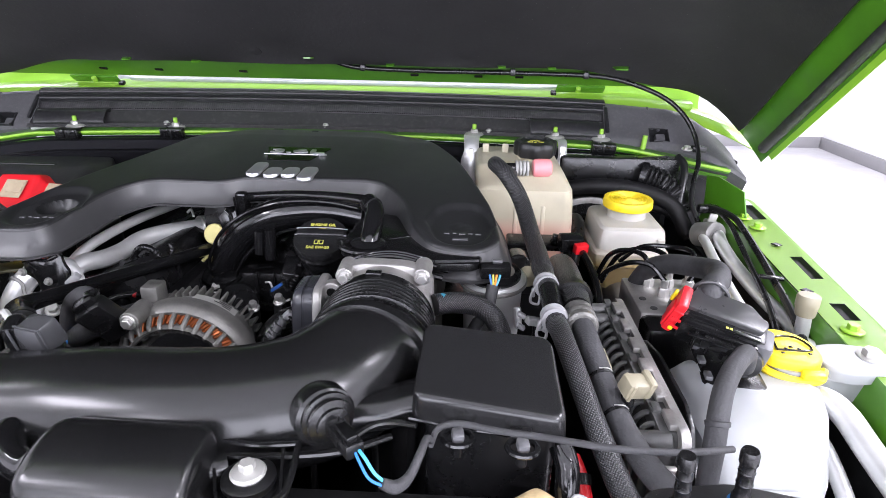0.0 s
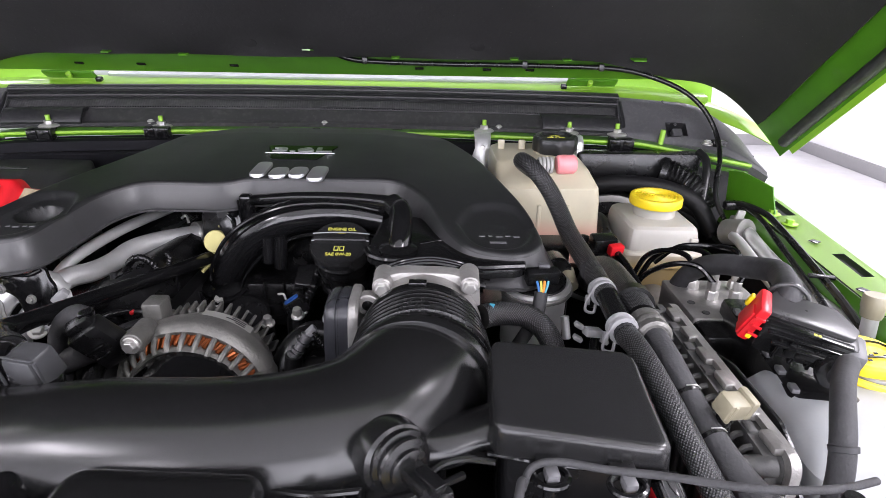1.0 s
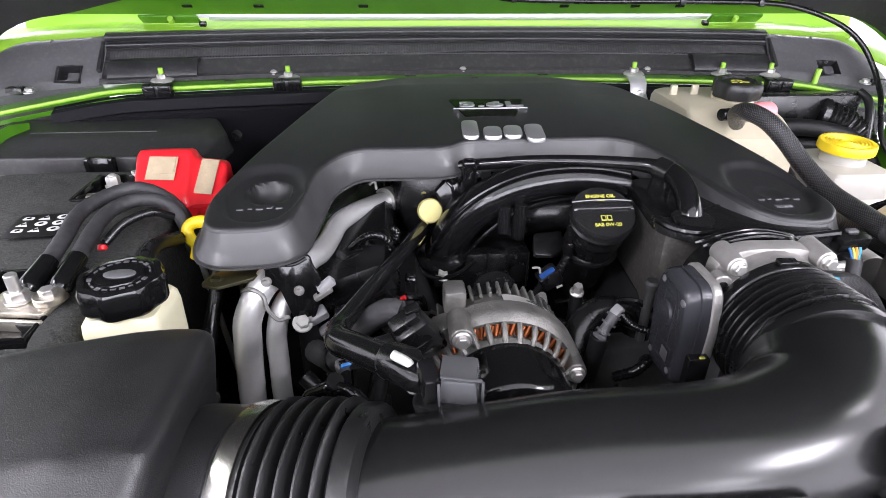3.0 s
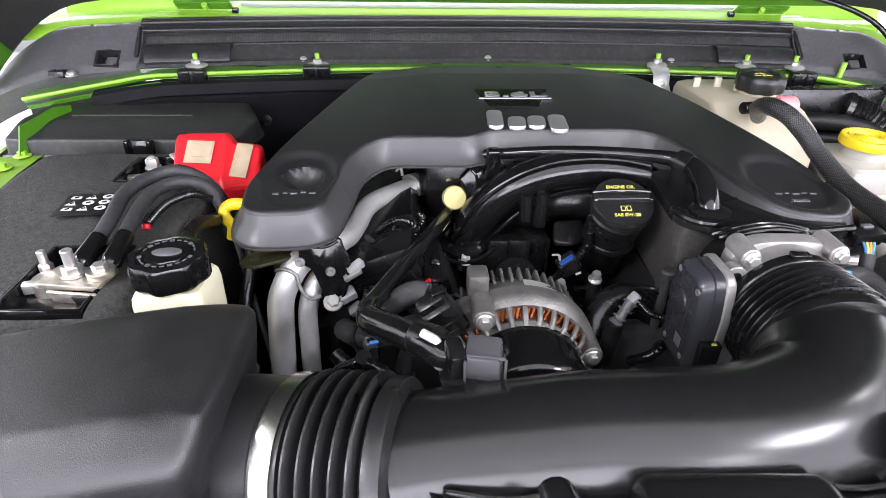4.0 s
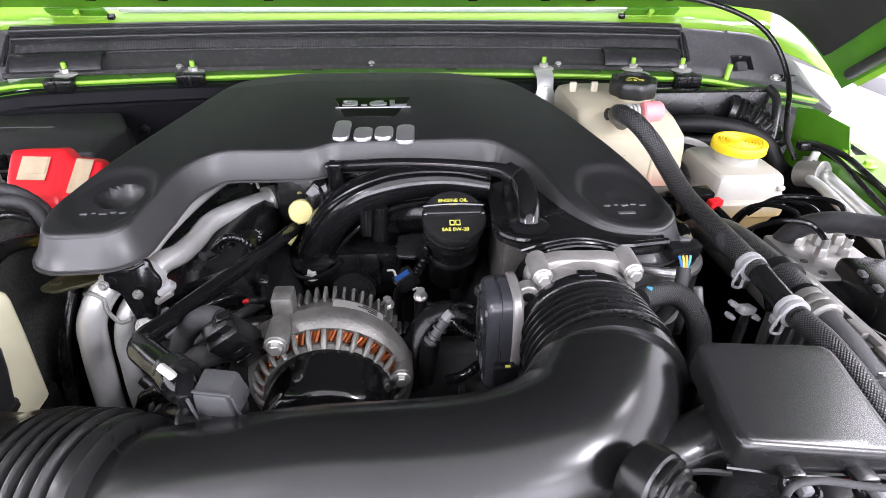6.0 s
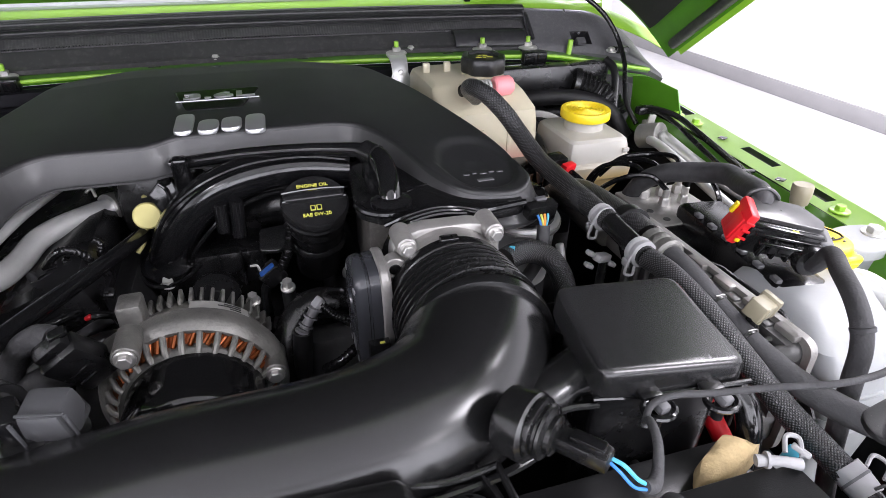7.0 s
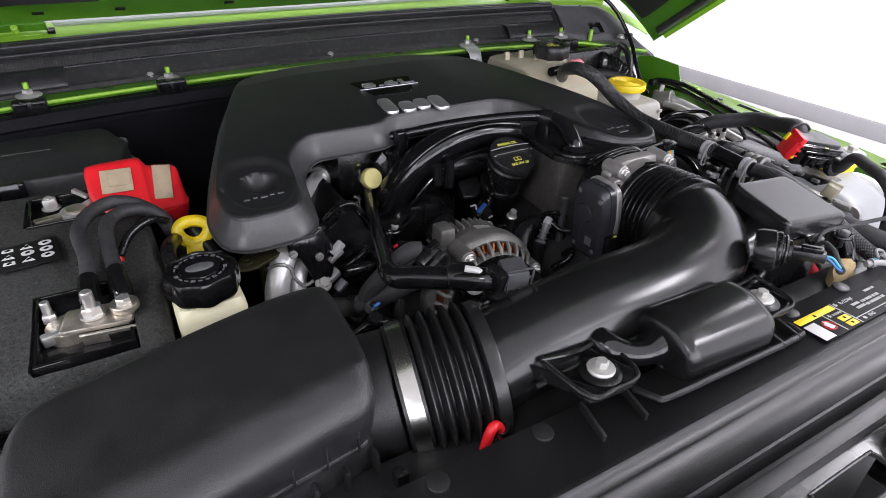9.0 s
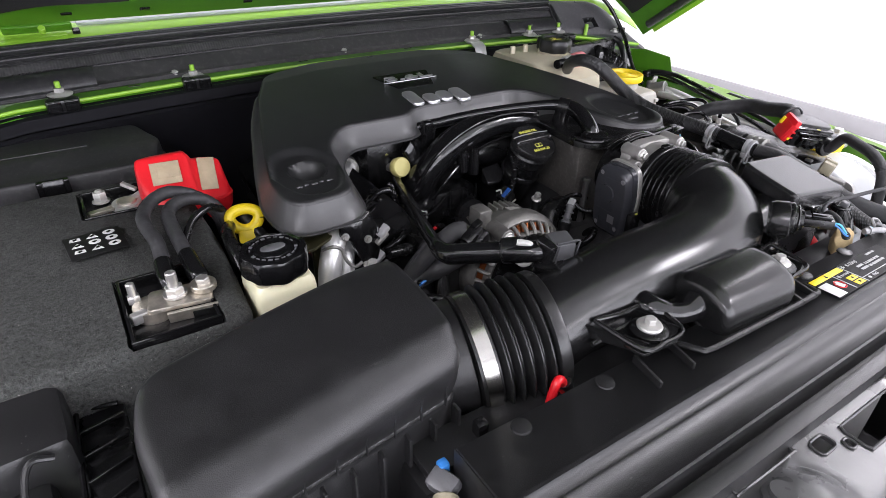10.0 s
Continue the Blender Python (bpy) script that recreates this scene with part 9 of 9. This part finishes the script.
# two valve posts on a steel plate at the headlamp
vp = thing("valve_bracket", (0.385, 0.375, 0.99), "grey steel bracket carrying two black valve stems", "bracket")
part("plate", prism(rounded([(0.332, 0.360), (0.345, 0.342), (0.43, 0.345), (0.44, 0.372), (0.39, 0.384), (0.34, 0.376)], 0.008), 1.040, 1.0435, 0.001), SHROUD, vp)
for bx, by in ((0.353, 0.360), (0.388, 0.366)):
    v = part("valve", lathe([(0, 0), (0.0055, 0), (0.0055, 0.006), (0.0042, 0.009), (0.0042, 0.015), (0.0046, 0.016), (0.0042, 0.017), (0.0042, 0.023), (0.0046, 0.024), (0.0042, 0.025), (0.0042, 0.029), (0.0050, 0.030), (0.0050, 0.036), (0.0042, 0.038), (0, 0.038)], (bx, by, 1.045), (-0.05, 0, 1), 16), RUBBER, vp, "black valve stem")
    part("valve_ring", lathe([(0.0050, 0), (0.0070, 0), (0.0070, 0.003), (0.0050, 0.004)], (bx, by, 1.044), (0, 0, 1), 20), BLUE, v, "blue collar")
part("leg", rbox((0.41, 0.372, 0.81), (0.03, 0.010, 0.46), 0.004), DARK, vp)
part("lip", rbox((0.388, 0.347, 1.036), (0.09, 0.003, 0.014), 0.001, (20, 0, 2)), SHROUD, vp)
part("hole", rod((0.415, 0.362, 1.0433), (0.415, 0.362, 1.0442), 0.006), BADGE, vp)
rag = thing("foam_pad", (0.258, 0.388, 1.0), "crumpled tan foam pad behind the radiator", "pad")
bm = moulding(rounded([(0.254, 0.391), (0.262, 0.400), (0.282, 0.408), (0.305, 0.399), (0.293, 0.393), (0.274, 0.386), (0.259, 0.385)], 0.003, 3),
              lambda x, y: 1.008 + 0.004 * sstep(0.250, 0.290, x) + 0.10 * (y - 0.400) - 5.0 * (x - 0.280) ** 2, 0.004, 0.004, 0.012, -0.002)
for v in bm.verts:
    v.co += V(noise.noise_vector(v.co * 70)) * 0.0016
part("pad", bm, FOAM, rag)
part("pad_base", rbox((0.278, 0.397, 0.974), (0.030, 0.012, 0.050), 0.004), DARK, rag)
for c, s, m_, nm in (((0.291, 0.376, 1.018), (0.020, 0.010, 0.009), LGREY, "grey_clip"), ((0.300, 0.372, 1.012), (0.003, 0.006, 0.008), CYAN, "blue_tab"), ((0.314, 0.385, 1.006), (0.003, 0.008, 0.012), CYAN, "blue_tab"),
                     ((0.325, 0.320, 1.006), (0.036, 0.008, 0.008), SUPPORT, "latch_bar"), ((0.340, 0.335, 1.004), (0.026, 0.008, 0.008), SUPPORT, "latch_bar")):
    lbl = {"grey_clip": "light grey hose clip by the radiator", "blue_tab": "small light blue tab on a hose", "latch_bar": "dark grey latch bar near the headlamp"}[nm]
    shape = [rbox(c, s, 0.0015, (12, 18, 25)), rbox((c[0], c[1], c[2] - s[2] * 0.5 - 0.02), (0.005, 0.005, 0.045), 0.001)]
    if nm == "grey_clip":
        q = V(c)
        shape = shape[1:] + [tube([q + V(-0.012, 0.004, 0.001), q + V(0.0, -0.001, 0.002), q + V(0.011, -0.006, 0.001)], [0.0036, 0.0030, 0.0036], 12),
                             lathe([(0.0030, -0.0012), (0.0050, -0.001), (0.0050, 0.001), (0.0030, 0.0012)], q + V(-0.006, 0.002, 0.0015), (0.9, -0.4, 0), 16),
                             tube([q + V(0.006, 0.002, 0.004), q + V(0.012, 0.009, 0.008), q + V(0.019, 0.006, 0.007), q + V(0.014, -0.003, 0.003)], 0.0015, 6),
                             rbox(q + V(0.016, 0.000, 0.004), (0.006, 0.011, 0.003), 0.001, (10, 25, 30))]
    solo(nm, join(*shape), m_, lbl, "clip", at=c)
rl2 = thing("red_lead", (0.322, 0.46, 0.96), "red sleeved lead under the square box", "cable")
part("lead", tube([(0.318, 0.472, 0.978), (0.322, 0.462, 0.972), (0.325, 0.450, 0.962), (0.330, 0.43, 0.94), (0.335, 0.41, 0.90)], 0.0075, 12), RED, rl2)
part("clip", lathe([(0.0077, -0.004), (0.0095, -0.004), (0.0095, 0.004), (0.0077, 0.004)], (0.323, 0.458, 0.969), (0.05, -0.8, -0.6), 16), BLACK, rl2)
# latch and hinge parts at the end of the shroud
lh = thing("hood_latch", (0.34, 0.31, 0.98), "dark steel latch parts beside the radiator shroud", "latch")
part("base", rbox((0.345, 0.300, 0.985), (0.075, 0.085, 0.012), 0.003, (0, 0, -8)), BLACK, lh)
for k in range(3):
    part("lever", rbox((0.318 + 0.016 * k, 0.318 - 0.020 * k, 1.000 + 0.004 * (k % 2)), (0.044, 0.008, 0.007), 0.002, (8, 6, -22 + 6 * k)), BLACK, lh)
part("pivot", rod((0.335, 0.300, 0.985), (0.335, 0.300, 1.008), 0.005), BLACK, lh)
part("spring", tube([(0.355 + 0.006 * math.cos(k * 1.2), 0.322 + 0.0025 * k, 0.998 + 0.006 * math.sin(k * 1.2)) for k in range(14)], 0.0010, 6, 3), CASTD, lh)

# plugs and looms deep between oil filler and throttle
sp2 = thing("spring_loom", (0.02, 0.72, 0.98), "coiled black loom with a blue plug", "wiring loom")
part("coil", tube([(0.045, 0.735, 1.040), (0.043, 0.722, 1.023), (0.038, 0.715, 1.007), (0.028, 0.710, 0.990)], 0.0046, 12, 26, rib=lambda s: 1 + 0.20 * math.sin(s * 2400)), GLOSS, sp2)
part("plug", rbox((0.021, 0.709, 0.990), (0.022, 0.016, 0.020), 0.003, (10, -32, 10)), BLACK, sp2)
part("plug_band", rbox((0.0175, 0.704, 0.9975), (0.016, 0.006, 0.004), 0.001, (10, -32, 10)), NAVY, sp2)
part("plug_clip", tube([(0.003, 0.708, 1.002), (0.009, 0.706, 1.003), (0.011, 0.706, 0.997)], 0.0012, 6), BOLTW, sp2)
part("plug_pin", tube([(0.028, 0.702, 0.982), (0.033, 0.701, 0.985)], 0.0013, 6), BOLTW, sp2)
part("lower_lead", tube([(0.018, 0.712, 0.982), (0.012, 0.715, 0.965), (0.012, 0.72, 0.93)], 0.005, 8), BLACK, sp2)
solo("heat_shield", prism(rounded([(0.012, 0.738), (0.031, 0.736), (0.044, 0.744), (0.045, 0.760), (0.014, 0.758)], 0.004), 0.996, 1.000, 0.001, top=lambda x, y: 0.7 * (y - 0.738)), BLACK, "small dull black shield beside the oil filler", "shield")
iv = thing("injector_plug", (0.05, 0.62, 0.94), "pale grey sensor plug with a black corrugated lead", "connector")
part("plug", tube([(0.042, 0.612, 0.992), (0.048, 0.616, 0.999), (0.054, 0.619, 1.007)], [0.0048, 0.0042, 0.0052], 10, 4), GREYP, iv)
part("plug_foot", lathe([(0, 0), (0.0062, 0), (0.0068, 0.002), (0.005, 0.004), (0, 0.004)], (0.040, 0.611, 0.989), (0.5, 0.25, 0.8), 14), GREYP, iv)
for k in range(3):
    part("plug_rib", lathe([(0.0052, -0.0008), (0.0064, -0.0008), (0.0064, 0.0008), (0.0052, 0.0008)], V(0.044, 0.6134, 0.9945).lerp(V(0.053, 0.6185, 1.006), k / 2), (0.5, 0.25, 0.8), 12), GREYP, iv)
part("plug_head", rbox((0.056, 0.620, 1.010), (0.010, 0.009, 0.006), 0.0015, (0, -40, 20)), LGREY, iv)
part("lead", tube([(0.058, 0.619, 1.010), (0.063, 0.617, 1.004), (0.072, 0.613, 0.997), (0.084, 0.610, 0.994), (0.092, 0.612, 0.985)], 0.0030, 10, 20, rib=lambda s: 1 + 0.12 * math.sin(s * 2600)), GLOSS, iv)
part("mount", rod((0.036, 0.612, 0.945), (0.041, 0.612, 0.991), 0.008), DARK, iv)
part("dark_hose", tube([(0.020, 0.60, 0.90), (0.026, 0.625, 0.960), (0.040, 0.642, 0.985), (0.062, 0.648, 0.990), (0.085, 0.645, 0.980), (0.10, 0.64, 0.94)], 0.014, 14), RUBBER, iv)
part("thin_hose", tube([(0.060, 0.655, 0.985), (0.066, 0.640, 1.006), (0.078, 0.632, 1.010), (0.092, 0.630, 1.002)], 0.003, 8), GLOSS, iv)
for p in ((0.003, 0.667, 0.990), (0.034, 0.662, 1.002)):
    bolt(iv, p, (0, -0.3, 1), 0.0045, 0.008, 0.0066, STEEL)
    part("bolt_post", rod(V(p) - V(0, 0, 0.06), p, 0.006), DARK, iv)
dw = thing("idler_wheel", (-0.032, 0.722, 0.981), "black vented disc behind the alternator", "disc")
WM = Matrix.Translation((-0.032, 0.722, 0.972)) @ V(0, -1.0, 0.15).to_track_quat("Z", "Y").to_matrix().to_4x4()
part("rim", moved(lathe([(0.017, 0), (0.021, 0.0), (0.022, 0.003), (0.022, 0.010), (0.017, 0.010)], (0, 0, 0), (0, 0, 1), 30), WM), BLACK, dw)
part("hub", moved(lathe([(0, 0), (0.005, 0), (0.005, 0.010), (0.004, 0.012), (0, 0.012)], (0, 0, 0), (0, 0, 1), 16), WM), BLACK, dw)
for k in range(6):
    a = k * math.pi / 3
    part("spoke", moved(rod((0.004 * math.cos(a), 0.004 * math.sin(a), 0.007), (0.0175 * math.cos(a), 0.0175 * math.sin(a), 0.007), 0.0016, seg=6), WM), BLACK, dw)
part("back", moved(lathe([(0, 0), (0.019, 0), (0.019, 0.003), (0, 0.003)], (0, 0, -0.002), (0, 0, 1), 24), WM), DARK, dw)

# red-tipped plug beside the coolant bottle, with its lead
rp = thing("red_clip_plug", (0.375, 0.80, 1.02), "black plug with a red clip beside the coolant bottle", "connector")
part("body", rbox((0.366, 0.815, 1.022), (0.030, 0.020, 0.020), 0.003, (10, 0, 10)), BLACK, rp)
part("clip", rbox((0.376, 0.795, 1.022), (0.018, 0.010, 0.013), 0.002, (10, 0, 20)), RED, rp, "red clip")
part("lead", tube([(0.378, 0.79, 1.018), (0.383, 0.76, 1.012), (0.384, 0.72, 1.004), (0.378, 0.68, 0.998), (0.372, 0.65, 0.98)], 0.0045, 10), GLOSS, rp)
part("stalk", rod((0.366, 0.83, 0.93), (0.366, 0.822, 1.018), 0.006), BLACK, rp)
bx_ = thing("bracket_shelf", (0.335, 0.86, 1.0), "black moulded bracket in front of the coolant bottle", "bracket")
part("shelf", rbox((0.325, 0.862, 1.002), (0.075, 0.030, 0.010), 0.003, (12, 0, 0)), BLACK, bx_)
part("web", rbox((0.315, 0.868, 0.96), (0.05, 0.008, 0.08), 0.002), BLACK, bx_)
part("hook", rbox((0.352, 0.848, 1.012), (0.012, 0.010, 0.016), 0.003, (0, 15, 0)), GLOSS, bx_)
